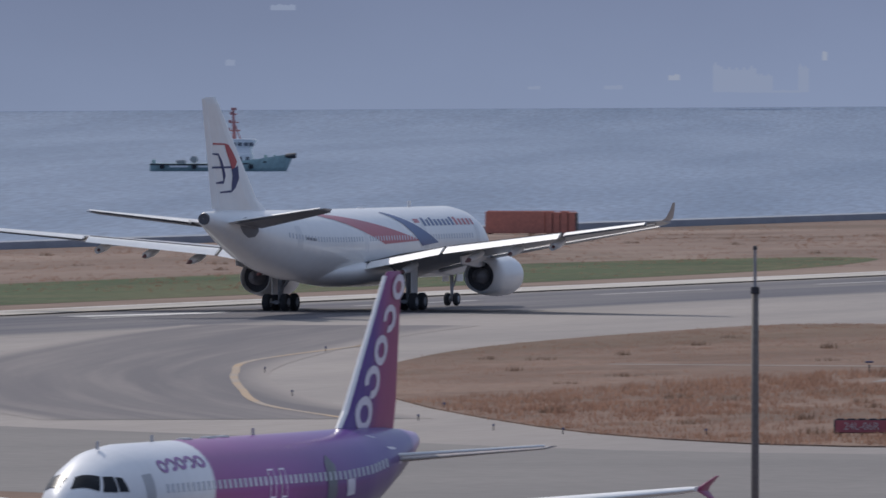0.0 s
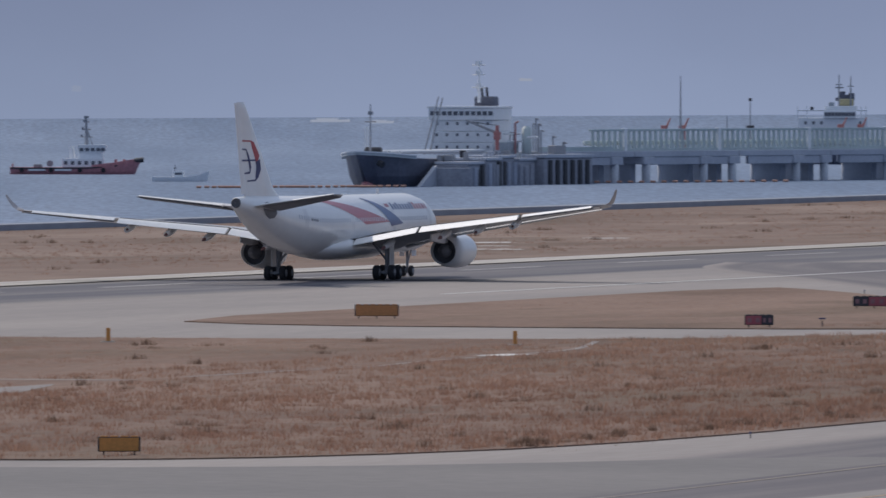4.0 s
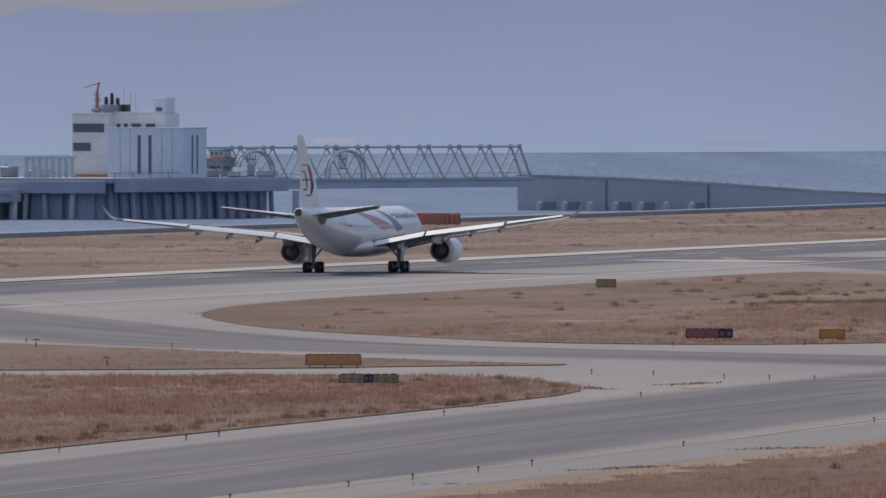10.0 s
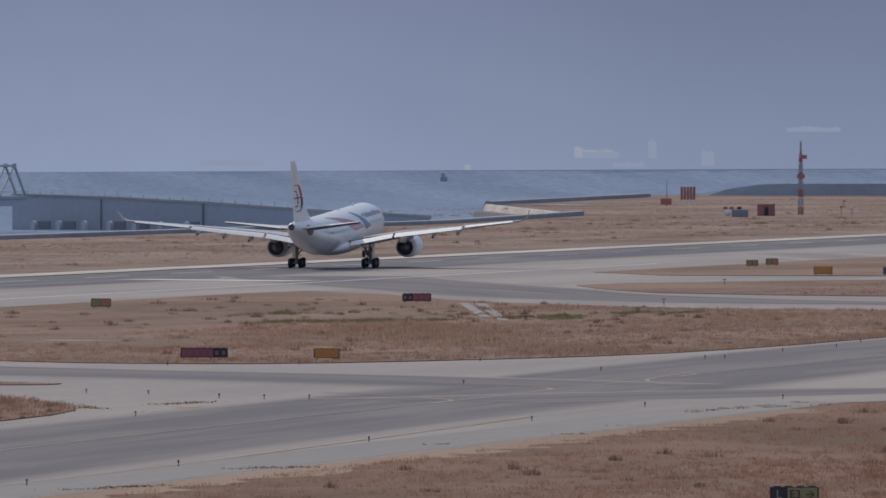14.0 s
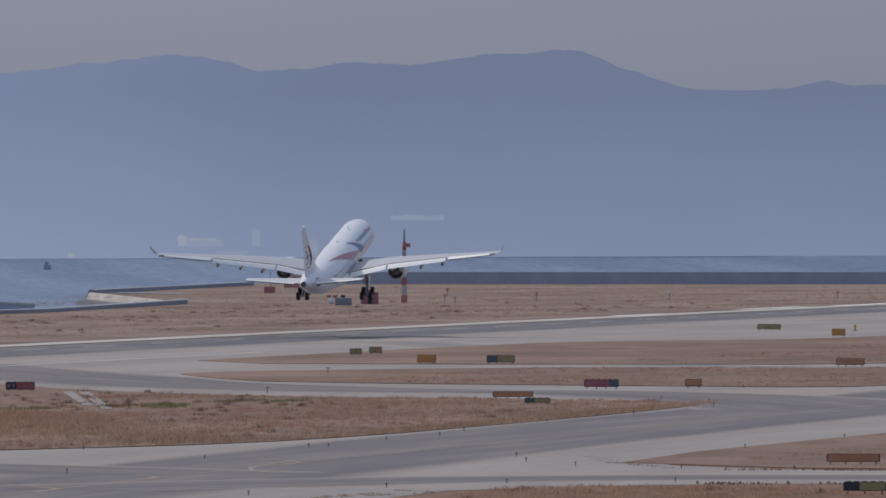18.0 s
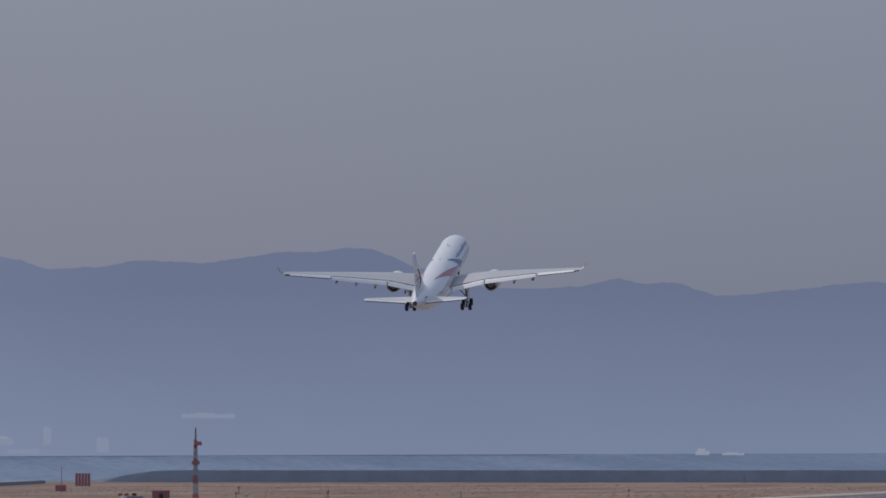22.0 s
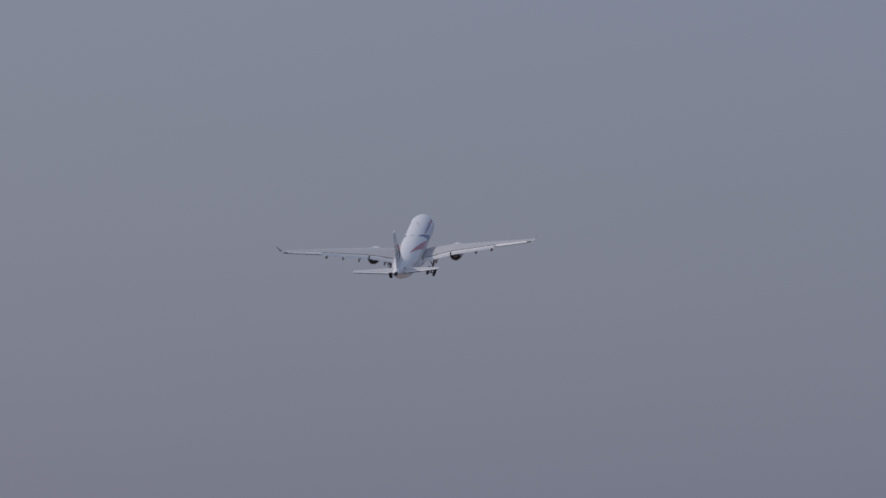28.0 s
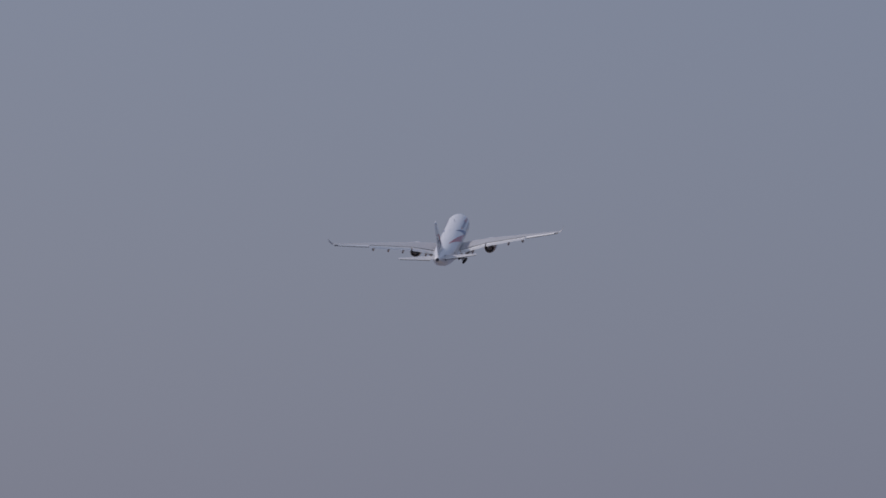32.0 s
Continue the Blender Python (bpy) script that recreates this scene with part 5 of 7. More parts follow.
SIGN_INK_DIM = material("worn_lettering", (0.30, 0.16, 0.18), 0.6, var=0.1)
R, K, Y, B, G, T = SIGN_RED, SIGN_BLACK, SIGN_YELLOW, SIGN_BROWN, SIGN_GREEN, SIGN_TEAL
airfield_sign(158.4, 759.6, 4.0, 0.86, ((0.7, R), (0.3, K)), "dark red runway sign with a black end panel in dry grass", words=("24L-06R", "A4"))
airfield_sign(147, 1286, 4.0, 0.95, ((0.7, R), (0.3, K)), "dark red runway sign with a teal-black end panel")
airfield_sign(151, 1740, 3.9, 1.0, ((0.75, R), (0.25, T)), "faded purple-red runway sign beside a taxiway")
airfield_sign(105, 1130, 2.1, 0.9, ((0.6, R), (0.4, K)), "small dark red and black taxiway sign")
airfield_sign(91, 1221, 3.4, 0.95, ((0.36, K), (0.64, R)), "black and red runway sign in dry grass")
airfield_sign(89, 1704, 3.2, 1.0, ((0.35, K), (0.65, R)), "dark red runway sign with a black panel")
airfield_sign(147, 2000, 3.7, 1.0, ((1, B),), "red-brown airfield sign seen from its back")
for x, y, w, h, mat, label in ((170.2, 751, 2.1, 0.90, Y, "orange-yellow blank airfield sign in dry grass"), (65, 1162, 3.4, 1.05, SIGN_ORANGE, "dull orange airfield sign beside the runway"), (145, 1146, 4.2, 0.98, SIGN_ORANGE, "long dull orange airfield sign between taxiways"),
                               (158, 1285, 2.1, 0.95, Y, "orange-yellow blank airfield sign beside the taxiway"), (86, 2025, 2.4, 1.15, Y, "bright yellow airfield sign"), (160, 1753, 1.8, 0.92, B, "small brown-orange airfield sign"),
                               (155, 1644, 4.3, 0.72, B, "long low brown airfield sign"), (83, 2487, 2.1, 1.2, Y, "yellow airfield sign far along the runway"), (247, 1217, 4.2, 0.78, B, "long low brown airfield sign in dry grass")):
    airfield_sign(x, y, w, h, ((1, mat),), label)
airfield_sign(164, 1073, 4.2, 0.75, ((0.42, G), (0.16, K), (0.42, G)), "olive-yellow direction sign with a black middle panel")
for x, y, w, h in ((64, 1646, 2.1, 1.0), (57, 2145, 1.6, 0.9), (57, 2163, 1.7, 0.98), (54, 2618, 4.0, 1.0)):
    airfield_sign(x, y, w, h, ((0.5, G), (0.5, B if y in (1646, 2163) else G)), "olive-green airfield sign beside the runway", bars=False)
for x, y, w, h in ((96, 2026, 3.7, 1.07), (93, 2491, 3.7, 1.2), (264, 1090, 3.0, 0.78), (165, 1595, 2.6, 0.62), (165, 2058, 2.3, 0.7), (53, 3040, 1.9, 1.0)):
    airfield_sign(x, y, w, h, ((0.36, K if y == 1090 else T), (0.64, G)), "dark teal and olive airfield sign", bars=False)

airfield_sign(275.9, 797.4, 2.5, 0.95, ((0.34, K), (0.66, G)), "black and yellow taxiway direction sign in dry grass", bars=False, words=("L", "E3 \u2192"))

# thin edge-marker stakes along the taxiways
bm = rod(bmesh.new(), (0, 0, 0), (0, 0, 0.24), 0.035, 0.03, 6)
STAKE = mesh("stem", bm)
STAKE.materials.append(FRAME)
cap = mesh("lamp_cap", rod(bmesh.new(), (0, 0, 0.24), (0, 0, 0.36), 0.075, 0.055, 8))
cap.materials.append(BEACON)


def marker_stake(x, y, z=0.1):
    s = thing("taxiway_edge_light", "small dark taxiway edge light on a stem", "runway light", "taxiway edge lights", pose(x, y, z, 0, 0, 0))
    part("stem", STAKE, FRAME, s)
    part("lamp_cap", cap, BEACON, s, "dark blue lamp cap")


for k in range(12):
    marker_stake(192.5 - 0.02 * k * k, 795 + 33 * k if k < 4 else 811 + 66 * (k - 2.6))
for y in (700, 730, 758, 786, 802, 819, 835, 884, 954, 1023, 1076):
    marker_stake(226.5 - 5.5 * min(1, max(0, (y - 820) / 250)), y)
for x, y in ((54, 964), (73, 900), (97, 839), (116, 812), (124, 785), (135, 766), (141, 760), (149, 760), (226, 1108), (214, 1253), (219, 1225), (226, 1205), (236, 1195), (246, 1188), (189, 1298), (189, 1341), (187, 1400), (186, 1460), (186, 1520), (186, 1580),
             (227, 1300), (228, 1360), (229, 1420), (230, 1480), (232, 1128), (244, 1134), (150, 1255), (160, 1262), (172, 1282), (96, 1352), (118, 1308), (70, 1300), (92, 1262), (110, 1240), (180, 1620), (172, 1640), (150, 1750), (166, 1752), (184, 1105), (176, 1118), (170, 1124), (188, 1102)):
    marker_stake(x, y)
for x, y in ((109, 913), (109, 1134), (99, 1237), (126, 1150), (120, 1690), (92, 1905), (127, 1560)):
    s = thing("guard_light", "small blue-purple taxiway light box on a post", "runway light", "guard lights", pose(x, y, 0.1, 0, 0, to_eye(x, y)))
    part("post", rod(bmesh.new(), (0, 0, 0), (0, 0, 0.5), 0.05, seg=6), FRAME, s)
    part("lamp_box", bx(bmesh.new(), -0.26, 0.26, -0.1, 0.1, 0.6, 0.72, 0.03), BEACON if y not in (1150, 1690) else SIGN_RED, s, "lamp box")
for x, y in ((75, 1057), (107, 1053), (70, 2611)):
    s = thing("marker_post", "yellow marker post on a concrete foot", "post", "marker posts", pose(x, y, 0.12, 0, 0, to_eye(x, y)))
    part("post", bx(bmesh.new(), -0.15, 0.15, -0.08, 0.08, 0, 1.05, 0.03), SIGN_YELLOW, s)
    part("foot", bx(bmesh.new(), -0.5, 0.5, -0.35, 0.35, -0.05, 0.08, 0.02), SHOULDER, s)

# lamp pole close by
pole = thing("light_pole", "tall dark tapered steel lamp pole", "pole", m=pose(261.3, 427, 0))
part("shaft", rod(bmesh.new(), (0, 0, 0), (0, 0, 13.25), 0.13, 0.105, 14), POLE, pole, smooth=True)
part("collar", rod(bmesh.new(), (0, 0, 13.2), (0, 0, 13.4), 0.135, 0.125, 14), FRAME, pole)
part("top_tube", rod(bmesh.new(), (0, 0, 13.4), (0, 0, 14.55), 0.05, 0.04, 10), STRUT, pole, "thin grey upper tube")
part("top_cap", rod(bmesh.new(), (0, 0, 14.5), (0, 0, 14.62), 0.07, 0.05, 10), FRAME, pole)

# red and white lattice mast
mast = thing("antenna_mast", "red and white lattice antenna mast on the far shore", "mast", m=pose(-138, 3428, 0))
for k in range(7):
    z0, z1, w = 2.0 * k, 2.0 * k + 2.0, 0.62 - 0.045 * k
    bm = bmesh.new()
    for i in range(4):
        a0, a1 = math.pi / 2 * i + 0.4, math.pi / 2 * (i + 1) + 0.4
        p, q = Vector((w * math.cos(a0), w * math.sin(a0), 0)), Vector((w * math.cos(a1), w * math.sin(a1), 0))
        rod(bm, p + Vector((0, 0, z0)), p * 0.93 + Vector((0, 0, z1)), 0.10, seg=5)
        rod(bm, p + Vector((0, 0, z0)), q * 0.93 + Vector((0, 0, z1)), 0.06, seg=5)
        rod(bm, q + Vector((0, 0, z0)), p * 0.93 + Vector((0, 0, z1)), 0.06, seg=5)
        rod(bm, p + Vector((0, 0, z0 + 0.05)), q + Vector((0, 0, z0 + 0.05)), 0.06, seg=5)
    part("lattice_section", bm, TOWER_RED if k % 2 == 0 else HULL_GREY, mast, "red lattice section" if k % 2 == 0 else "weathered white lattice section")
part("top_tube", rod(bmesh.new(), (0, 0, 14), (0, 0, 16.9), 0.28, 0.16, 8), STRUT, mast)
for z, dx in ((12.8, 0.5), (8.4, 0)):
    part("antenna_ring", rod(bmesh.new(), (dx, 0, z), (dx, 0, z + 0.9), 1.0, 0.9, 12), TOWER_RED, mast, "red antenna drum")

# sheds and vehicles at the island's end
for x, y, w, d, h, mat, name, label, cat in ((-139, 3384, 4.0, 3.0, 2.7, TOWER_RED, "equipment_shed", "small dark red equipment shed", "shed"),):
    s = thing(name, label, cat, m=pose(x, y, 0, 0, 0, to_eye(x, y)))
    part("walls", bx(bmesh.new(), -w / 2, w / 2, -d / 2, d / 2, 0, h - 0.2, 0.03), mat, s)
    part("roof", bx(bmesh.new(), -w / 2 - 0.15, w / 2 + 0.15, -d / 2 - 0.15, d / 2 + 0.15, h - 0.2, h, 0.04), RUST, s)
    part("door", bx(bmesh.new(), -0.4, 0.5, -d / 2 - 0.05, -d / 2 + 0.02, 0.05, 2.0, 0.01), FRAME, s)
plant = thing("generator_set", "white tank and dark machinery with red lids", "machinery", m=pose(-139, 3341, 0, 0, 0, to_eye(-139, 3341)))
part("tank", lathe(bmesh.new(), [(-0.9, 0.1), (-0.8, 0.75), (0.8, 0.75), (0.9, 0.1)], 16, pose(-1.8, 0, 0.95), True), SHIP_WHITE, plant, "white round tank", smooth=True)
part("machine", bx(bmesh.new(), -0.9, 2.8, -0.9, 0.9, 0.0, 1.7, 0.1), STRUT, plant, "dark machine box")
for x in (-2.3, -0.9, 0.8):
    part("lid", bx(bmesh.new(), x - 0.5, x + 0.5, -0.4, 0.4, 1.75, 2.3, 0.08), TOWER_RED if x < 0.5 else FRAME, plant)
glide = thing("localizer_screen", "faded red screen on legs beside a low red frame", "antenna", m=pose(-225.6, 3800, 0, 0, 0, to_eye(-225.6, 3800)))
for i in range(5):
    part("slat", bx(bmesh.new(), -1.9 + 0.78 * i, -1.22 + 0.78 * i, -0.3, 0.3, 1.6, 4.9, 0.05), TOWER_RED, glide)
for x in (-1.7, 0, 1.7):
    part("leg", rod(bmesh.new(), (x, 0, 0), (x, 0, 1.7), 0.12, seg=6), SHIP_WHITE, glide)
ant = thing("red_antenna", "low red antenna with a thin mast", "antenna", m=pose(-229.6, 3790, 0))
part("frame", bx(bmesh.new(), -1.4, 1.4, -0.4, 0.4, 0.4, 2.0, 0.1), TOWER_RED, ant)
part("thin_mast", rod(bmesh.new(), (0.2, 0, 0), (0.2, 0, 6.5), 0.12, 0.06, 6), TOWER_RED, ant)
for k, (x, y) in enumerate(((-132, 3450), (-128, 3440), (-118, 3500), (-95, 3560), (-120, 4330), (-60, 4335), (-60, 3600), (120, 3300), (-170, 3700))):
    s = thing("site_post", "small weathered equipment post", "post", "equipment posts", pose(x, y, 0, 0, 0, 20 * k))
    part("post", rod(bmesh.new(), (0, 0, 0), (0, 0, 1.9 + 0.2 * (k % 3)), 0.12, 0.1, 6), STRUT, s)
    part("head_box", bx(bmesh.new(), -0.28, 0.28, -0.2, 0.2, 1.5, 2.0, 0.04), SHIP_WHITE if k % 2 else RUST, s)


def container_row(x, y, w, h, n, label):
    s = thing("steel_container", label, "container", "steel containers", pose(x, y, 0, 0, 0, to_eye(x, y) * 0.6))
    part("body", bx(bmesh.new(), -w / 2, w * 0.16, -1.2, 1.2, 0.1, h, 0.05), RUST, s, "flat orange-red steel side")
    for i in range(n):
        a = w * 0.16 + w * 0.34 * i / n
        part("end_box", bx(bmesh.new(), a + 0.03, a + w * 0.34 / n - 0.06, -1.1 + 0.1 * (i % 2), 1.1, 0.1, h - 0.08 * (i % 2), 0.05), RUST, s)
        part("door_gap", bx(bmesh.new(), a + w * 0.34 / n - 0.07, a + w * 0.34 / n + 0.02, -0.9, 0.9, 0.1, h - 0.2), FRAME, s)
    for x0 in (-w / 2 + 0.4, 0, w / 2 - 0.4):
        part("skid", bx(bmesh.new(), x0 - 0.15, x0 + 0.15, -1.25, 1.25, 0, 0.12, 0.02), FRAME, s)
    part("lid_rail", bx(bmesh.new(), -w / 2 + 0.1, w / 2 - 0.1, -0.06, 0.06, h, h + 0.08), RUST, s)
    return s


container_row(-152, 1603, 10.2, 2.55, 4, "row of orange-red steel containers by the sea wall")
container_row(-150, 2545, 7.5, 2.0, 3, "orange-red steel containers by the far sea wall")

# dry grass: standing tussocks of thin blades, in drifts, over the shorter grass
def inside(x, y, pts):
    hit = False
    for (xa, ya), (xb, yb) in zip(pts, pts[1:] + pts[:1]):
        if (ya > y) != (yb > y) and x < (xb - xa) * (y - ya) / (yb - ya) + xa:
            hit = not hit
    return hit


def blades(name, clumps, each, mat, label, category="grass", seed=5):
    """Clumps (x, y, z, height, radius) of thin upright blades, joined."""
    rnd = np.random.default_rng(seed)
    c = np.repeat(np.array(clumps, dtype=float), each, axis=0)
    n = len(c)
    h, spread = c[:, 3] * rnd.uniform(0.55, 1.0, n), c[:, 4]
    root = np.stack([c[:, 0] + rnd.normal(0, 0.5, n) * spread, c[:, 1] + rnd.normal(0, 0.8, n) * spread, c[:, 2]], 1)
    h *= np.clip(1.1 - 0.45 * np.abs(root[:, 0] - c[:, 0]) / spread, 0.4, 1)
    turn, half = rnd.uniform(0, math.pi, n), rnd.uniform(0.035, 0.085, n) * c[:, 3]
    side = np.stack([np.cos(turn) * half, np.sin(turn) * half, np.zeros(n)], 1)
    tip = root + np.stack([rnd.normal(0, 0.2, n) * h, rnd.normal(0, 0.2, n) * h, h], 1)
    me = bpy.data.meshes.new(name)
    me.from_pydata(np.stack([root - side, root + side, tip], 1).reshape(-1, 3).tolist(), [], np.arange(3 * n).reshape(-1, 3).tolist())
    me.materials.append(mat)
    tagged(new(name, me), label, category, kind="stuff")


def drifts(spots):
    """Places of tussocks, thick in some drifts and absent from others."""
    rnd, out = random.Random(5), []
    for x0, x1, y0, y1, n, tall, edge in spots:
        for _ in range(n):
            x, y = rnd.uniform(x0, x1), rnd.uniform(y0, y1)
            drift = noise.noise((x * 0.045, y * 0.014, 1.7)) + 0.6 * noise.noise((x * 0.19, y * 0.045, 5.1))
            track = 88 < x < 136 and 1525 < y < 1640 and edge
            if edge and any(abs(x - a) < c and abs(y - b) < d for a, b, c, d in CLEARINGS):
                continue
            if track and rnd.random() < 0.75 or drift < rnd.uniform(-0.9, 0.2) or edge and not inside(x, y, edge):
                continue
            h = tall * (0.4 + 0.6 * rnd.random()) * (0.8 + 0.5 * max(0, drift)) * (1 if not edge or x > 108 else 0.4)
            out.append((x, y, 0.12 if edge else 0.03, h, tall * rnd.uniform(0.7, 1.6)))
    return out


CLEARINGS = ((117.5, 898, 3, 18), (102, 922, 16, 9), (117.5, 955, 1.2, 20), (118, 972, 1.4, 10), (113.5, 1394, 5, 9), (117, 990, 1.4, 12), (116, 1012, 1.5, 14), (114.5, 1034, 1.3, 12), (111, 1056, 2, 12))
GRASSLAND = ((51, 189, 742, 1113, 36000, 0.56, ISLAND_1), (235, 330, 640, 1120, 36000, 0.44, None), (51, 183, 1266, 1825, 30000, 0.54, ISLAND_3), (51, 160, 1125, 1335, 6000, 0.32, ISLAND_2), (235, 330, 1235, 1600, 9000, 0.5, None),
             (-155, -38, 1200, 2300, 12000, 0.34, None), (-170, -40, 2300, 3300, 9000, 0.42, None), (-260, -30, 3300, 4200, 6000, 0.5, None), (71, 184, 1762, 2080, 6000, 0.45, ISLAND_4), (52, 183, 2025, 2600, 5000, 0.45, ISLAND_5))
blades("grass_tussocks", drifts(GRASSLAND), 12, STRAW, "standing dry red-brown grass tussocks over the airfield")
rng = random.Random(77)
reeds = [(x + rng.gauss(0, 1.4), y, 0.12, rng.uniform(0.35, 0.7), 0.8) for x, y in ((rng.uniform(181.5, 183.5), rng.uniform(1290, 1640)) for _ in range(900))]
reeds += [(rng.uniform(118, 182), 0, 0.12, rng.uniform(0.35, 0.75), 0.9) for _ in range(1000)]
reeds = [(x, y or 1300 + (182 - x) * 3.2 + rng.gauss(0, 22), z, h, r) for x, y, z, h, r in reeds]
blades("reed_grass", [c for c in reeds if inside(c[0], c[1], ISLAND_3)], 14, REED, "pale tan reed-like grass along the edge of the island", seed=6)
shrubs = [(rng.uniform(60, 186), rng.uniform(760, 1100), 0.12, rng.uniform(0.3, 0.6), rng.uniform(0.5, 1.3)) for _ in range(130)]
shrubs += [(186.5 - abs(rng.gauss(0, 2.2)), rng.uniform(770, 1050), 0.12, rng.uniform(0.3, 0.55), rng.uniform(0.3, 0.8)) for _ in range(110)]
shrubs += [(rng.uniform(60, 180), rng.uniform(1290, 1800), 0.12, rng.uniform(0.3, 0.6), rng.uniform(0.5, 1.2)) for _ in range(150)]
shrubs += [(rng.gauss(112, 16), rng.gauss(1590, 40), 0.12, rng.uniform(0.3, 0.6), rng.uniform(0.4, 1.0)) for _ in range(60)]
shrubs = [c for c in shrubs if inside(c[0], c[1], ISLAND_1) or inside(c[0], c[1], ISLAND_3)]
shrubs += [(rng.uniform(236, 300), rng.uniform(680, 1110), 0.03, rng.uniform(0.3, 0.6), rng.uniform(0.4, 1.1)) for _ in range(90)]
shrubs += [(rng.uniform(-150, -45), rng.uniform(1300, 3300), 0.0, rng.uniform(0.3, 0.6), rng.uniform(0.6, 1.8)) for _ in range(160)]
shrubs += [(rng.uniform(-150, -60), rng.uniform(2700, 3600), 0.0, rng.uniform(0.3, 0.7), rng.uniform(0.8, 2.2)) for _ in range(90)]
shrubs += [(129.6, 1058.5, 0.12, 0.55, 1.5), (131, 1060, 0.12, 0.5, 1.2), (173.8, 968.7, 0.12, 0.5, 1.0), (177.6, 969.7, 0.12, 0.55, 1.2)]
blades("dark_shrubs", shrubs, 46, SHRUB, "low dark brown shrubs scattered through the dry grass", "shrub", 8)
leaves = []
for x, y, w in ((112, 1536, 4), (116, 1536, 2.5), (119, 1546, 2), (127.5, 1580, 2.2), (129.3, 1610, 1.5), (134.5, 1616, 1.2), (124, 1572, 1.5), (106, 1530, 2), (131, 1560, 1.3), (93, 1600, 2)):
    leaves += [(rng.gauss(x, w * 0.6), rng.gauss(y, 5), 0.12, rng.uniform(0.25, 0.5), rng.uniform(0.5, 1.0)) for _ in range(int(16 * w))]
blades("green_weeds", leaves, 30, FRESH, "bright green weeds growing beside the wheel track", "weeds", 9)
bushes = []
for x, y, h, w in ((227.8, 1058.7, 0.4, 0.8), (227.3, 1071.6, 0.3, 0.6), (228.1, 1074, 0.42, 0.9), (228.3, 1080.7, 0.3, 0.8), (229, 1083, 0.28, 0.8), (228.7, 1096.7, 0.22, 0.6), (230.2, 1094.7, 0.26, 0.9)):
    bushes += [(rng.gauss(x, w * 0.4), rng.gauss(y, w * 0.5), 0.06, h * rng.uniform(0.6, 1), w * 0.5) for _ in range(5)]
blades("pavement_bushes", bushes, 16, REED, "small tan bushes rooted in the joints of the paving", "bush", 10)


# weeds in the cracks where paving meets grass
WEED = material("dark_weeds", (0.15, 0.105, 0.065), 0.95, var=0.3, scale=1.0, second=(0.20, 0.13, 0.08))
let_light_through(WEED, 0.4)


def edge_weeds(name, lines, label):
    """Low dark weeds strewn along lines of (x, y, height, spread)."""
    rnd = np.random.default_rng(11)
    verts, faces = [], []
    for (xa, ya, xb, yb, h0, wide, n) in lines:
        spots = rnd.uniform(0, 1, max(2, n // 7))
        for _ in range(n):
            c = min(1, max(0, rnd.choice(spots) + rnd.normal(0, 0.012)))
            x, y = xa + (xb - xa) * c + rnd.normal(0, wide), ya + (yb - ya) * c + rnd.normal(0, wide * 2)
            h = h0 * rnd.uniform(0.3, 1.0)
            a, r = rnd.uniform(0, math.pi), h * rnd.uniform(0.2, 0.6)
            lx, ly = rnd.normal(0, 0.4 * h, 2)
            i = len(verts)
            verts += [(x - r * math.cos(a), y - r * math.sin(a), 0.05), (x + r * math.cos(a), y + r * math.sin(a), 0.05), (x + lx, y + ly, 0.06 + h)]
            faces.append((i, i + 1, i + 2))
    me = bpy.data.meshes.new(name)
    me.from_pydata(verts, [], faces)
    me.materials.append(WEED)
    tagged(new(name, me), label, "weeds", kind="stuff")


edge_weeds("edge_weeds", ((226.9, 1062, 232.5, 1092, 0.16, 0.35, 140), (230, 826, 233.5, 838, 0.12, 0.5, 260), (229, 878, 233, 884, 0.12, 0.5, 200), (175, 1086, 184, 1062, 0.14, 0.5, 260), (184, 1080, 186, 1092, 0.14, 0.6, 220), (186, 1000, 189, 1002, 0.10, 0.5, 90),
                          (219, 1262, 226, 1226, 0.08, 0.6, 120), (226, 1226, 236, 1194, 0.1, 0.6, 300), (236, 1192, 300, 1186, 0.26, 0.6, 500), (246, 1128, 300, 1137, 0.3, 0.7, 420), (232, 700, 232, 1060, 0.06, 0.25, 200), (189.5, 760, 188.5, 1060, 0.08, 0.3, 260),
                          (185.5, 1300, 186, 1600, 0.09, 0.3, 140), (130, 785, 160, 742, 0.07, 0.4, 160),
                          (228.9, 884, 233.6, 884.4, 0.09, 0.06, 160), (230.6, 834, 233.5, 834.6, 0.1, 0.06, 130), (227.7, 794.8, 231.0, 796, 0.09, 0.05, 130), (228.1, 948.3, 230.2, 950.3, 0.09, 0.06, 90), (230.8, 981, 232.8, 983.4, 0.09, 0.06, 90), (229, 1010, 231.5, 1012, 0.08, 0.06, 70), (226, 740, 229, 741.5, 0.08, 0.05, 90)), "dark weeds and cracks along the edges of the paving")

# ---- the tanker jetty ----
JETTY = pose(-400, 2880, 0, 0, 0, -16.43)


def at_jetty(x, y, z=0.0, r=0):
    return JETTY @ pose(x, y, z, 0, 0, r)


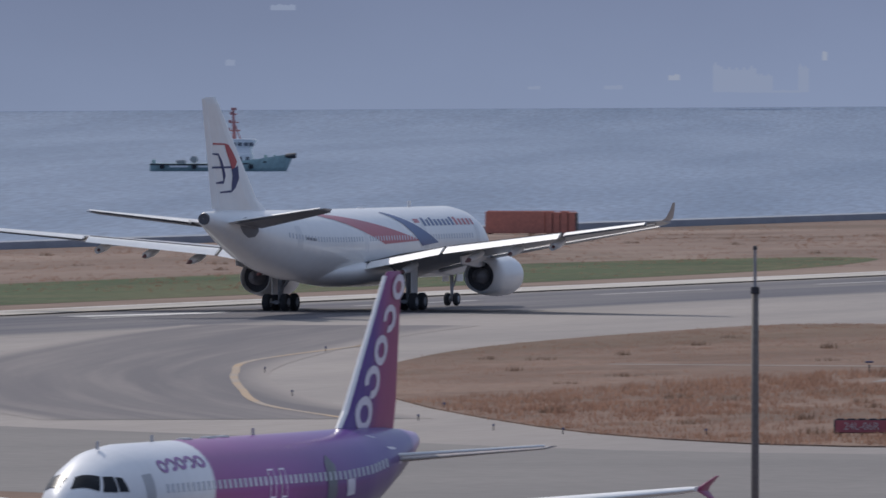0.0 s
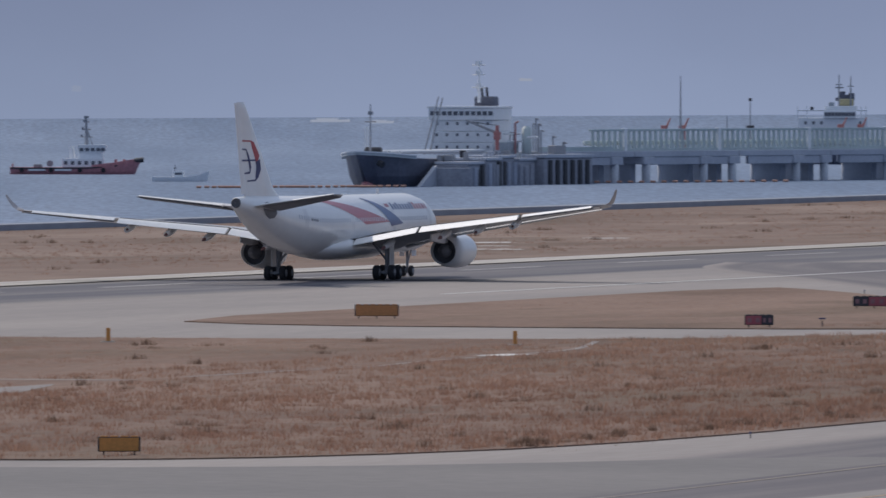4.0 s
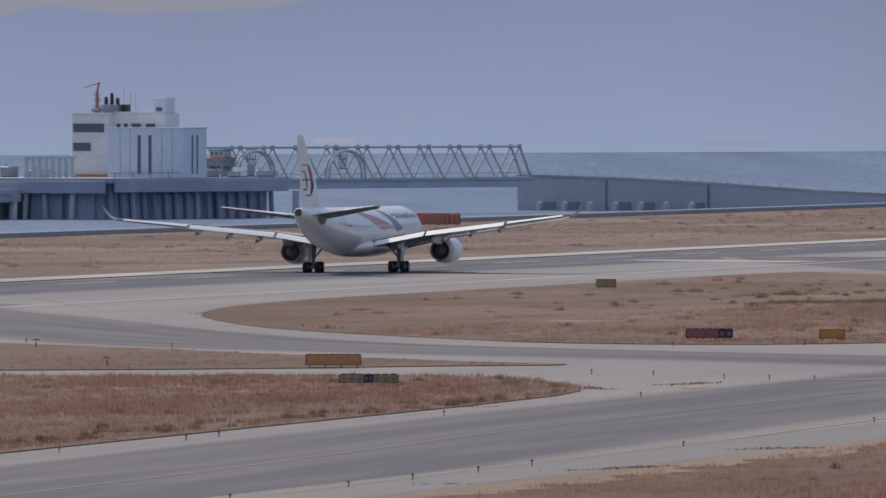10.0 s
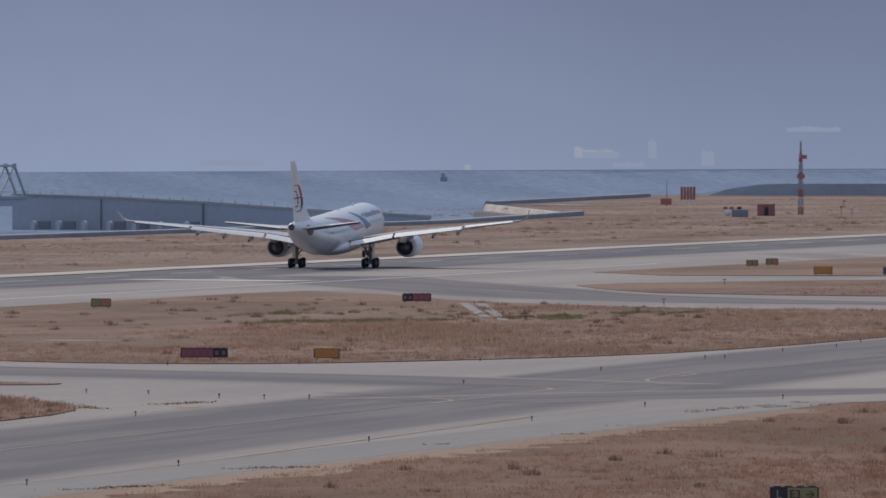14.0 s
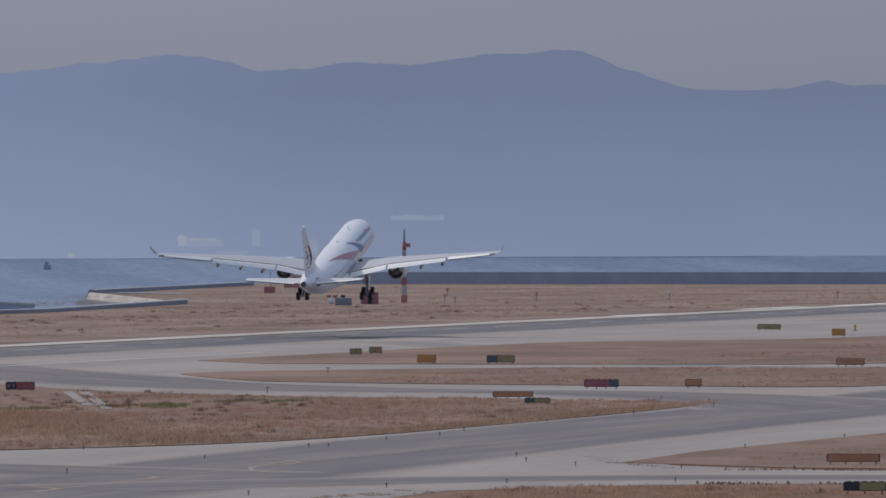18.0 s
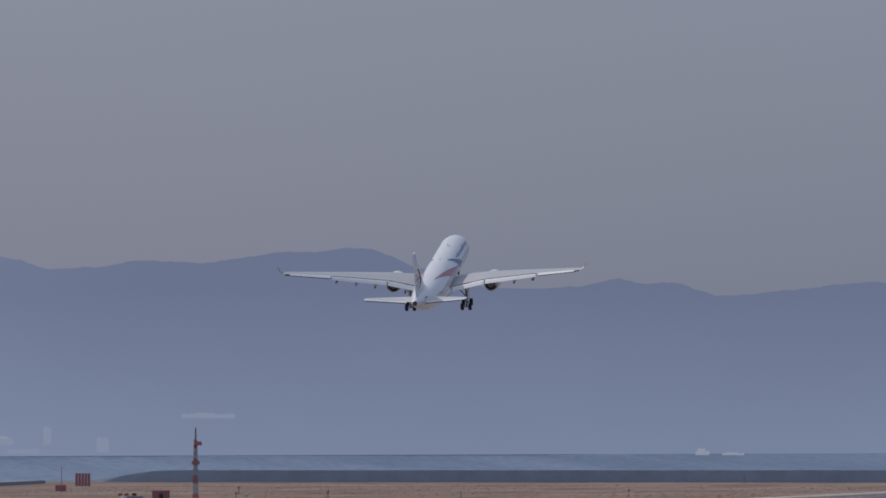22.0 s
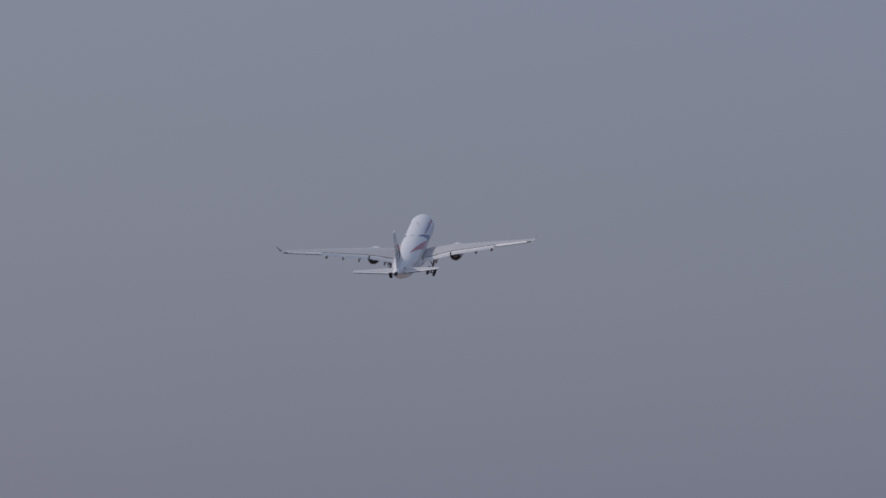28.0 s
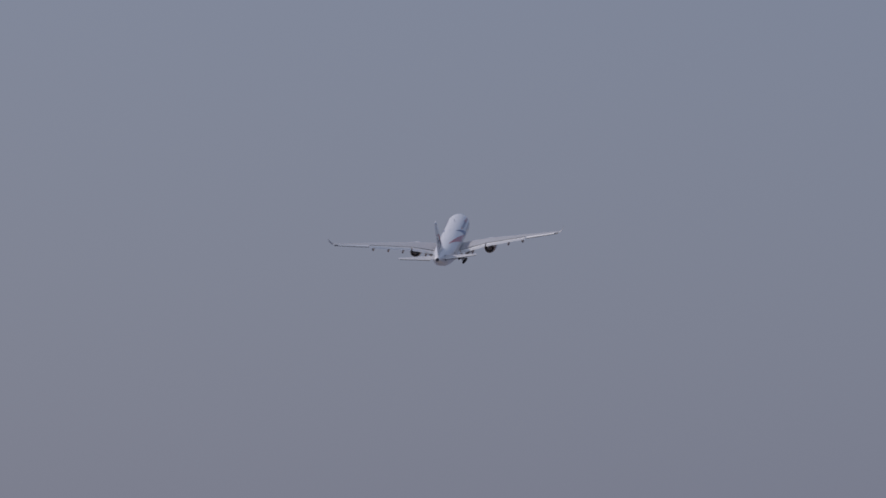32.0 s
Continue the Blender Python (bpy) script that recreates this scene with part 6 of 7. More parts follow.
jetty = thing("jetty", "long concrete tanker jetty on pile bents", "jetty", m=JETTY)
for k, (y0, y1) in enumerate(((-8, 28), (28, 68), (68, 104), (104, 140), (140, 174))):
    part("deck", bx(bmesh.new(), -5.5, 5.5, y0 + 0.15, y1 - 0.15, 2.1, 3.3, 0.1), PIER, jetty, "grey concrete deck span")
    part("beam", bx(bmesh.new(), 4.6, 5.3, y0 + 4, y1 - 4, 0.5, 2.1, 0.1), PIER, jetty)
for y in (5, 21, 33, 55, 66, 91, 102, 127, 138, 158, 169):
    part("cap_beam", bx(bmesh.new(), -5.8, 5.8, y - 2.0, y + 2.0, 0.6, 2.1, 0.1), PIER, jetty)
    for x in (5.0, -4.8):
        part("support_column", rod(bmesh.new(), (x, y, -8), (x, y, 0.8), 0.85, seg=12), PILE if x > 0 else PIER, jetty, "pale concrete pile" if x > 0 else "", smooth=True)
    part("bent_wall", bx(bmesh.new(), -4.5, 2.0, y - 1.0, y + 1.0, -6, 0.7, 0.1), PIER, jetty)
part("handrail", bx(bmesh.new(), 5.2, 5.35, -8, 20, 3.3, 4.2), TEAL, jetty)

# lattice pipe-rack fence on the deck
rack = thing("pipe_rack", "pale green steel pipe rack with leaning uprights along the jetty", "steel frame", m=at_jetty(3.6, 0, 3.3))
for y0, y1 in ((14, 26.6), (27.6, 62.5), (63.5, 97.6), (98.6, 128.6), (129.6, 156)):
    part("top_chord", bx(bmesh.new(), -0.35, 0.35, y0, y1, 3.9, 4.35, 0.05), TEAL, rack)
    part("bottom_chord", bx(bmesh.new(), -0.35, 0.35, y0, y1, -0.05, 0.5, 0.05), TEAL, rack)
    part("pipe", rod(bmesh.new(), (-1.2, y0, 1.6), (-1.2, y1, 1.6), 0.5, seg=8), TEAL, rack, smooth=True)
    part("end_post", bx(bmesh.new(), -0.45, 0.45, y1 - 0.1, y1 + 0.9, 0, 4.5, 0.05), SHIP_WHITE, rack, "pale end post")
    n = int((y1 - y0) / 2.0)
    for i in range(n):
        y = y0 + (y1 - y0) * (i + 0.5) / n
        part("upright", loft(bmesh.new(), [[(-0.2, y - a, z), (0.2, y - a, z), (0.2, y + a, z), (-0.2, y + a, z)] for z, a in ((0.4, 0.62), (2.2, 0.38), (3.95, 0.24))]), TEAL, rack)
rack2 = thing("pipe_rack", "short pale green steel frame beside the building", "steel frame", m=at_jetty(0.7, 0, 5.6))
part("top_chord", bx(bmesh.new(), -0.3, 0.3, 181, 202, 3.9, 4.35), TEAL, rack2)
for i in range(8):
    y = 182 + 2.7 * i
    part("upright", loft(bmesh.new(), [[(-0.2, y - a, z), (0.2, y - a, z), (0.2, y + a, z), (-0.2, y + a, z)] for z, a in ((0, 0.8), (3.95, 0.3))]), TEAL, rack2)


def jetty_pole(x, y, z0, z1, label, arms=False):
    p = thing("jetty_mast", label, "mast", "jetty masts", at_jetty(x, y, z0))
    part("shaft", rod(bmesh.new(), (0, 0, 0), (0, 0, z1 - z0), 0.28 if z1 > 15 else 0.16, 0.08, 8), STRUT, p)
    part("base", bx(bmesh.new(), -0.5, 0.5, -0.5, 0.5, 0, 0.8, 0.05), STRUT, p)
    if arms:
        part("lamp_arm", bx(bmesh.new(), -0.9, 0.9, -0.12, 0.12, (z1 - z0) * 0.42, (z1 - z0) * 0.42 + 0.5, 0.05), FRAME, p)
        part("lamp_head", bx(bmesh.new(), -0.3, 0.3, -0.2, 0.2, z1 - z0 - 0.6, z1 - z0, 0.05), FRAME, p)


jetty_pole(-1, 56, 3.3, 18.2, "tall thin steel mast on the jetty")
jetty_pole(-1, 83, 3.3, 13.7, "slim lamp mast with arms on the jetty", True)
for y, z in ((69, 10.2), (134, 10.8), (163, 11.4), (30, 6.8)):
    jetty_pole(2, y, 3.3, z, "thin steel pole on the jetty")
for y in (52, 59, 121, 129):
    c = thing("loading_crane", "small red loading crane on the jetty", "crane", "loading cranes", at_jetty(-2, y, 3.3))
    part("column", rod(bmesh.new(), (0, 0, 0), (0, 0, 4.6), 0.35, 0.25, 8), TOWER_RED, c)
    part("arm", rod(bmesh.new(), (0, 0, 4.4), (0.3, 1.2, 6.4), 0.28, 0.12, 8), TOWER_RED, c)
    part("counterweight", bx(bmesh.new(), -0.4, 0.4, -1.4, -0.5, 4.2, 5.0, 0.05), TOWER_RED, c)

# the wide platform with the control building
plat = thing("jetty_platform", "wide dark pile platform under the control building", "platform", m=JETTY)
part("deck", bx(bmesh.new(), -20, 26.8, 172, 246, 4.5, 5.6, 0.1), PIER_DARK, plat, "thick concrete deck")
part("fascia", bx(bmesh.new(), 26.7, 27.3, 173, 246, 2.6, 5.2, 0.1), PIER_DARK, plat)
part("fascia", bx(bmesh.new(), -20, 25.5, 171.2, 171.9, 2.4, 5.0, 0.1), PIER_DARK, plat)
rnd = random.Random(8)
for i in range(8):
    y = 175 + 9.0 * i
    for x, lean, tone in ((24.6, 1.2, PILE if i in (1, 4) else PILE_GREY),):
        for dy in (0.0, 4.7):
            part("support_column", rod(bmesh.new(), (x, y + dy + lean, -7), (x, y + dy, 4.6), 0.55, seg=8), tone if dy == 0 else PILE_GREY, plat)
for i in range(7):
    x = -17 + 5.6 * i
    part("front_column", rod(bmesh.new(), (x, 172.5, -7), (x + 0.8 * (-1) ** i, 172.5, 4.6), 0.6, seg=8), PILE if i % 2 == 0 else PIER_DARK, plat)
part("core_wall", bx(bmesh.new(), -3, 23.4, 174.6, 243.5, -6.5, 4.5), PIER_DARK, plat, "grey inner wall")
for x0, x1, z1 in ((-3, 4, 2.2), (6.5, 14, 3.0), (15.5, 21.5, 2.4)):
    part("front_panel", bx(bmesh.new(), x0, x1, 173.6, 174.5, -6, z1, 0.1), PIER_DARK, plat)
for y0, y1, z1 in ((178, 190, 2.8), (196, 214, 2.2), (221, 238, 3.0)):
    part("side_panel", bx(bmesh.new(), 23.5, 24.0, y0, y1, -6, z1, 0.1), PIER_DARK, plat)
for i in range(10):
    y = 176 + 7.5 * i
    part("rail_post", bx(bmesh.new(), 25.1, 25.3, y - 0.1, y + 0.1, 5.6, 6.7), STRUT, plat)
part("rail", bx(bmesh.new(), 25.12, 25.28, 174, 245, 6.55, 6.7), STRUT, plat)

ctrl = thing("control_building", "cream multi-storey jetty control building with dark window bands", "building", m=JETTY @ pose(2.7, 0, 5.6))
part("office_block", bx(bmesh.new(), -8, 0.9, 211, 219, 0, 13.2, 0.1), HOUSE, ctrl, "cream rendered office block")
part("rear_block", bx(bmesh.new(), 0.9, 13.4, 213, 219, 0, 13.4, 0.1), HOUSE, ctrl, "cream rear block")
part("stair_tower", bx(bmesh.new(), 10.7, 13.5, 212.8, 217, 13.4, 16.6, 0.08), HALL, ctrl, "grey-blue stair tower")
part("tower_window", bx(bmesh.new(), 11.4, 12.8, 212.6, 212.9, 13.8, 14.6), PANE, ctrl)
part("parapet", bx(bmesh.new(), -8.2, 1.1, 210.8, 219, 13.2, 13.5, 0.05), HOUSE, ctrl)
part("parapet", bx(bmesh.new(), 1.1, 10.6, 212.8, 219, 13.4, 13.7, 0.05), HOUSE, ctrl)
part("window_band", bx(bmesh.new(), -7.6, -0.2, 210.85, 211.05, 9.4, 11.2), PANE, ctrl, "dark upper window band")
part("window_band", bx(bmesh.new(), -7.6, -3.4, 210.85, 211.05, 5.5, 7.2), PANE, ctrl, "dark lower window band")
for x, w in ((2.2, 0.9), (3.9, 0.9), (6.4, 2.2), (9.9, 2.2)):
    part("window", bx(bmesh.new(), x - w / 2, x + w / 2, 212.85, 213.05, 10.2, 11.2), PANE, ctrl)
part("side_recess", bx(bmesh.new(), 0.88, 1.1, 211.3, 212.9, 0.4, 9.4), PANE, ctrl, "dark side glazing")
part("floor_ledge", bx(bmesh.new(), -8.15, 1.05, 210.85, 211.1, 8.3, 8.5), HOUSE, ctrl)
part("floor_ledge", bx(bmesh.new(), -8.15, 1.05, 210.85, 211.1, 4.4, 4.6), HOUSE, ctrl)
part("yellow_kerb", bx(bmesh.new(), -7.5, 0.8, 210.2, 210.7, 0, 0.6, 0.05), SIGN_YELLOW, ctrl, "yellow plant at the foot")
part("rooftop_unit", bx(bmesh.new(), 2.2, 3.4, 214, 216, 13.4, 15.2, 0.05), FRAME, ctrl)
part("rooftop_unit", bx(bmesh.new(), -0.9, 0.6, 214, 216, 13.2, 15.0, 0.05), FRAME, ctrl)
hall = thing("machine_hall", "blue-grey clad machine hall with narrow slots on the jetty", "building", m=JETTY @ pose(2.7, 0, 5.6))
part("cladding", bx(bmesh.new(), 5.4, 23.6, 202.8, 212.6, -0.1, 10.2, 0.06), HALL, hall, "flat blue-grey cladding")
part("roof_edge", bx(bmesh.new(), 5.3, 23.7, 202.7, 212.65, 10.2, 10.45, 0.04), HALL, hall)
for x in (13.0, 15.6):
    part("slot_window", bx(bmesh.new(), x - 0.3, x + 0.3, 202.65, 202.9, 0.7, 8.8), PANE, hall, "dark vertical slot window")
for y in (206.5, 208.5):
    part("slot_window", bx(bmesh.new(), 23.5, 23.7, y - 0.25, y + 0.25, 0.7, 8.8), PANE, hall)
for x in (8.4, 10.8, 18.4, 20.9):
    part("panel_joint", bx(bmesh.new(), x - 0.03, x + 0.03, 202.76, 202.82, 0, 10.2), GREY, hall)
radar = thing("rooftop_crane", "red and white rooftop mast with a small crane arm", "crane", m=JETTY @ pose(-0.9, 214, 18.8))
part("column", rod(bmesh.new(), (0, 0, 0), (0, 0, 4.6), 0.42, 0.3, 8), TOWER_RED, radar)
for z in (0.2, 1.6, 3.0):
    for a, b in ((-1, 1), (1, -1)):
        part("brace", rod(bmesh.new(), (a * 0.9, 0, z), (b * 0.9, 0, z + 1.3), 0.1, seg=5), STRUT, radar)
part("arm", rod(bmesh.new(), (0.6, 0, 6.6), (-3.2, 0, 5.6), 0.18, 0.12, 6), TOWER_RED, radar)
part("neck", rod(bmesh.new(), (0, 0, 4.5), (0.5, 0, 6.7), 0.28, 0.2, 6), TOWER_RED, radar)
part("cage", bx(bmesh.new(), -1.0, 1.0, -0.9, 0.9, 0.5, 1.2, 0.1), STRUT, radar)
gear_top = thing("rooftop_plant", "grey rooftop machinery with thin aerials", "machinery", m=JETTY @ pose(2.9, 214, 18.8))
part("frame", bx(bmesh.new(), -2.2, 1.6, -1, 1, 0, 2.0, 0.1), STRUT, gear_top)
for x, z in ((-1.6, 3.6), (-0.2, 4.4), (1.2, 3.4)):
    part("unit", rod(bmesh.new(), (x, 0, 1.8), (x, 0, z), 0.45, 0.35, 8), FRAME, gear_top)
for x in (2.4, 4.0, 5.2):
    part("aerial", rod(bmesh.new(), (x, 0.5, 0), (x, 0.5, 6.2 - 0.3 * x), 0.07, 0.04, 5), STRUT, gear_top)
deck_boat = thing("deck_boat", "small dark teal work boat with grey cabin on cradle", "boat", m=at_jetty(13.5, 240, 5.6, 74) @ Matrix.Scale(1.3, 4))
part("hull", loft(bmesh.new(), [[(-w, y, 2.9 + 0.02 * y * y), (-w * 0.8, y, 1.7), (0, y, 1.3), (w * 0.8, y, 1.7), (w, y, 2.9 + 0.02 * y * y)] for y, w in ((-3.2, 0.9), (-2.5, 1.15), (0, 1.25), (2.0, 0.9), (3.2, 0.15))]), BOAT_HULL, deck_boat, "dark teal boat hull")
part("gunwale", bx(bmesh.new(), -1.2, 1.2, -3.0, 2.0, 2.85, 3.1, 0.05), RUST, deck_boat, "orange-red gunwale")
part("cabin", bx(bmesh.new(), -0.95, 0.95, -2.2, 1.0, 3.1, 4.3, 0.12), HULL_GREY, deck_boat, "grey cabin")
part("cabin_roof", bx(bmesh.new(), -1.05, 1.05, -2.4, 1.2, 4.3, 4.45, 0.04), BOAT_HULL, deck_boat)
for y in (-1.6, -0.6, 0.4):
    part("cabin_window", bx(bmesh.new(), -0.97, 0.97, y - 0.3, y + 0.3, 3.5, 4.0), PANE, deck_boat)
for y in (-2.0, 1.6):
    part("cradle", bx(bmesh.new(), -1.1, 1.1, y - 0.15, y + 0.15, 0, 1.75, 0.03), STRUT, deck_boat)
for k, (x, y, w, d, h, mat) in enumerate(((20, 226, 1.2, 1.2, 1.6, STRUT), (22.5, 231, 0.8, 2.4, 1.1, PIER), (21, 236, 1.5, 1.0, 2.0, SHIP_WHITE), (18.5, 245, 0.8, 0.8, 2.6, STRUT), (23, 243, 1.8, 1.0, 1.3, PIER), (-9, 205, 2.6, 1.4, 1.5, STRUT), (-14, 200, 1.4, 1.4, 2.2, STRUT), (-4, 196, 2.0, 1.2, 1.2, PIER))):
    s = thing("deck_machine", "small weathered deck machine on the jetty platform", "machinery", "deck machines", at_jetty(x, y, 5.6, 12 * k))
    part("body", bx(bmesh.new(), -w, w, -d, d, 0.15, h, 0.1), mat, s)
    part("pipe", rod(bmesh.new(), (-w * 0.6, 0, h - 0.1), (-w * 0.6, 0, h + 0.7), 0.15, seg=6), STRUT, s)
    part("skid", bx(bmesh.new(), -w - 0.1, w + 0.1, -d * 0.7, d * 0.7, 0, 0.16), FRAME, s)

# the truss bridge to the shore
bridge = thing("truss_bridge", "weathered green steel truss footbridge over the water", "bridge", m=JETTY)
part("girder", bx(bmesh.new(), -1.5, 1.5, 246.2, 402, 2.7, 4.5, 0.1), PIER, bridge, "deep grey girder")
part("deck_edge", bx(bmesh.new(), 1.5, 1.8, 246.2, 404, 4.3, 4.75, 0.04), TRUSS, bridge)
STEP, LAST = 13.9, 396.7
for x in (1.1, -1.1):
    part("top_chord", rod(bmesh.new(), (x, 255.5, 11.6), (x, LAST, 11.6), 0.25, seg=6), TRUSS, bridge)
    part("bottom_chord", rod(bmesh.new(), (x, 250, 4.8), (x, 402, 4.8), 0.25, seg=6), TRUSS, bridge)
    for i in range(10):
        y1, y0 = LAST - STEP * i, LAST - STEP * (i + 1)
        part("diagonal", rod(bmesh.new(), (x, y0, 11.6), (x, (y0 + y1) / 2, 4.8), 0.19, seg=6), TRUSS, bridge)
        part("diagonal", rod(bmesh.new(), (x, (y0 + y1) / 2, 4.8), (x, y1, 11.6), 0.19, seg=6), TRUSS, bridge)
        part("gusset", bx(bmesh.new(), x - 0.2, x + 0.2, y1 - 0.75, y1 + 0.75, 11.0, 12.1, 0.1), TRUSS, bridge)
    part("end_diagonal", rod(bmesh.new(), (x, LAST, 11.6), (x, 402, 4.8), 0.28, seg=6), TRUSS, bridge)
    for i in range(26):
        part("rail_post", rod(bmesh.new(), (x * 1.2, 251 + 6 * i, 4.7), (x * 1.2, 251 + 6 * i, 5.9), 0.06, seg=4), TRUSS, bridge)
    part("rail", rod(bmesh.new(), (x * 1.2, 250, 5.85), (x * 1.2, 402, 5.85), 0.06, seg=4), TRUSS, bridge)
for i in range(11):
    part("cross_beam", rod(bmesh.new(), (-1.1, LAST - STEP * i, 11.7), (1.1, LAST - STEP * i, 11.7), 0.15, seg=5), TRUSS, bridge)
for y in (275, 315):
    hoop = thing("pipe_loop", "pale green expansion pipe loop on the bridge", "pipe", "pipe loops", at_jetty(2.2, y, 4.7))
    for k, dx in enumerate((0, 0.9)):
        bm = bmesh.new()
        pts = [Vector((dx, 8.0 * math.cos(a), 6.2 * math.sin(a) ** 0.7 if math.sin(a) > 0 else 0)) for a in (math.pi * i / 16 for i in range(17))]
        rings = []
        for i, p in enumerate(pts):
            along = (pts[min(i + 1, 16)] - pts[max(i - 1, 0)]).normalized()
            side = Vector((1, 0, 0))
            up = along.cross(side)
            rings.append([p + 0.27 * (math.cos(b) * side + math.sin(b) * up) for b in (math.pi * j / 4 for j in range(8))])
        part("pipe", loft(bm, rings), TEAL, hoop)
    # a slatted cage hung from the top chord inside the loop
    for yy in (-2.0, -0.7, 0.7, 2.0):
        part("hanger", rod(bmesh.new(), (-0.3, yy * 0.6, 2.2), (-0.3, yy, 6.8), 0.13, seg=5), STRUT, hoop)
    for z, w in ((2.3, 1.2), (4.4, 1.7), (6.6, 2.1)):
        part("hanger_frame", bx(bmesh.new(), -0.5, -0.1, -w, w, z - 0.15, z + 0.15, 0.04), STRUT, hoop)
stub = thing("mooring_post", "lone concrete mooring post in the water", "post", m=at_jetty(6, 287, -3))
part("support_column", rod(bmesh.new(), (0, 0, -3), (0, 0, 5.0), 0.75, seg=12), PIER, stub)
part("cap", rod(bmesh.new(), (0, 0, 5.0), (0, 0, 5.4), 0.85, seg=12), PIER, stub)

# causeway from the bridge down to the island
way = thing("causeway", "grey concrete causeway ramp with arched culverts", "ramp", m=Matrix.Translation((-2.5, 0, 0)))
road = [(-303.5, 3340, 4.6), (-297, 3337, 4.5), (-278, 3329, 4.0), (-254, 3316, 3.0), (-228, 3299, 1.5), (-196, 3276, 0.2)]
bm = loft(bmesh.new(), [[(x + b, y + 7, -5), (x + b, y + 7, z), (x + 3, y - 5, z), (x + 3, y - 5, -5)] for (x, y, z), b in zip(road, (6, 2, -3, -3, -3, -3))])
part("ramp", bm, CAUSEWAY, way, "sloping grey ramp wall")
bm = loft(bmesh.new(), [[(x + 2.8, y - 4.8, z - 0.02), (x + 2.8, y - 4.8, z + 0.5), (x + 3.2, y - 5.3, z + 0.5), (x + 3.2, y - 5.3, z - 0.02)] for x, y, z in road])
part("kerb", bm, SHOULDER, way, "pale kerb")
for k, gap in enumerate((3.2, 3.2, 0, 3.0, 2.4, 0, 2.2)):
    x, y = -297.2 + 6.45 * k, 3332.9 - 3.2 * k
    bm = bmesh.new()
    pts = [(-0.6, -3), (-0.6, -1.5), (-0.4, -1.05), (0, -0.9), (0.4, -1.05), (0.6, -1.5), (0.6, -3)]
    loft(bm, [[Vector((px, yy, pz)) for px, pz in pts] for yy in (-0.5, 0.5)])
    part("culvert", bm, PILE, way, "pale arched culvert mouth", pose(x + 3.3, y - 5.6, 0, 0, 0, -27))
    if gap:
        part("opening", bx(bmesh.new(), 1.4, 1.4 + gap, -0.4, 0.35, -2.8, -1.0), GREY, way, "dark gap", pose(x + 3.3, y - 5.6, 0, 0, 0, -27))
for x, y, z in ((-281, 3330.4, 3.9), (-255, 3316.6, 2.9)):
    part("wall_joint", bx(bmesh.new(), -0.18, 0.18, -0.25, 0.1, -5, z), GREY, way, "dark vertical joint", pose(x + 3, y - 5.1, 0, 0, 0, -27))
for k in range(22):
    f = k / 21
    x, y, z = -303 + 70 * f, 3340 - 38 * f, 4.6 - 2.6 * f ** 1.4
    part("rail_post", rod(bmesh.new(), (x + 3, y - 5, z), (x + 3, y - 5, z + 1.3), 0.07, seg=4), TRUSS, way)


# ---- ships ----
def hull(L, B, H, mat, low_mat=None, sheer=0.35, rake=0.12, stern=0.8):
    """A ship's hull: bow at +y, waterline at z = 0, deck at H with the bow lifted."""
    rings = []
    for s in (0.0, 0.04, 0.15, 0.35, 0.6, 0.78, 0.9, 0.97, 1.0):
        w = B / 2 * (stern + (1 - stern) * min(1, s / 0.15)) * (1 if s < 0.7 else max(0.03, max(0.0, math.cos((s - 0.7) / 0.3 * math.pi / 2)) ** 0.7))
        y = L * (s - 0.5)
        top = H * (1 + sheer * max(0, (s - 0.55) / 0.45) ** 2 * 2 + 0.25 * sheer * max(0, 0.3 - s))
        cut = rake * L * max(0, (s - 0.7) / 0.3) ** 2 * 0.6
        rings.append([(-w, y, top), (-w * 0.96, y - cut * 0.5, H * 0.4), (-w * 0.75, y - cut, -1.2), (w * 0.75, y - cut, -1.2), (w * 0.96, y - cut * 0.5, H * 0.4), (w, y, top)])
    return loft(bmesh.new(), rings)


def deck_house(ship, x0, x1, y0, y1, z0, z1, mat=None, windows=True, label=""):
    h = part("deck_house", bx(bmesh.new(), x0, x1, y0, y1, z0, z1, 0.08), mat or SHIP_WHITE, ship, label)
    if windows:
        n = max(2, int((y1 - y0) / 1.3))
        for i in range(n):
            y = y0 + (y1 - y0) * (i + 0.5) / n
            for x in (x0, x1):
                part("window", bx(bmesh.new(), x - 0.04, x + 0.04, y - 0.35, y + 0.35, z1 - 1.35, z1 - 0.55), PANE, h)
    return h


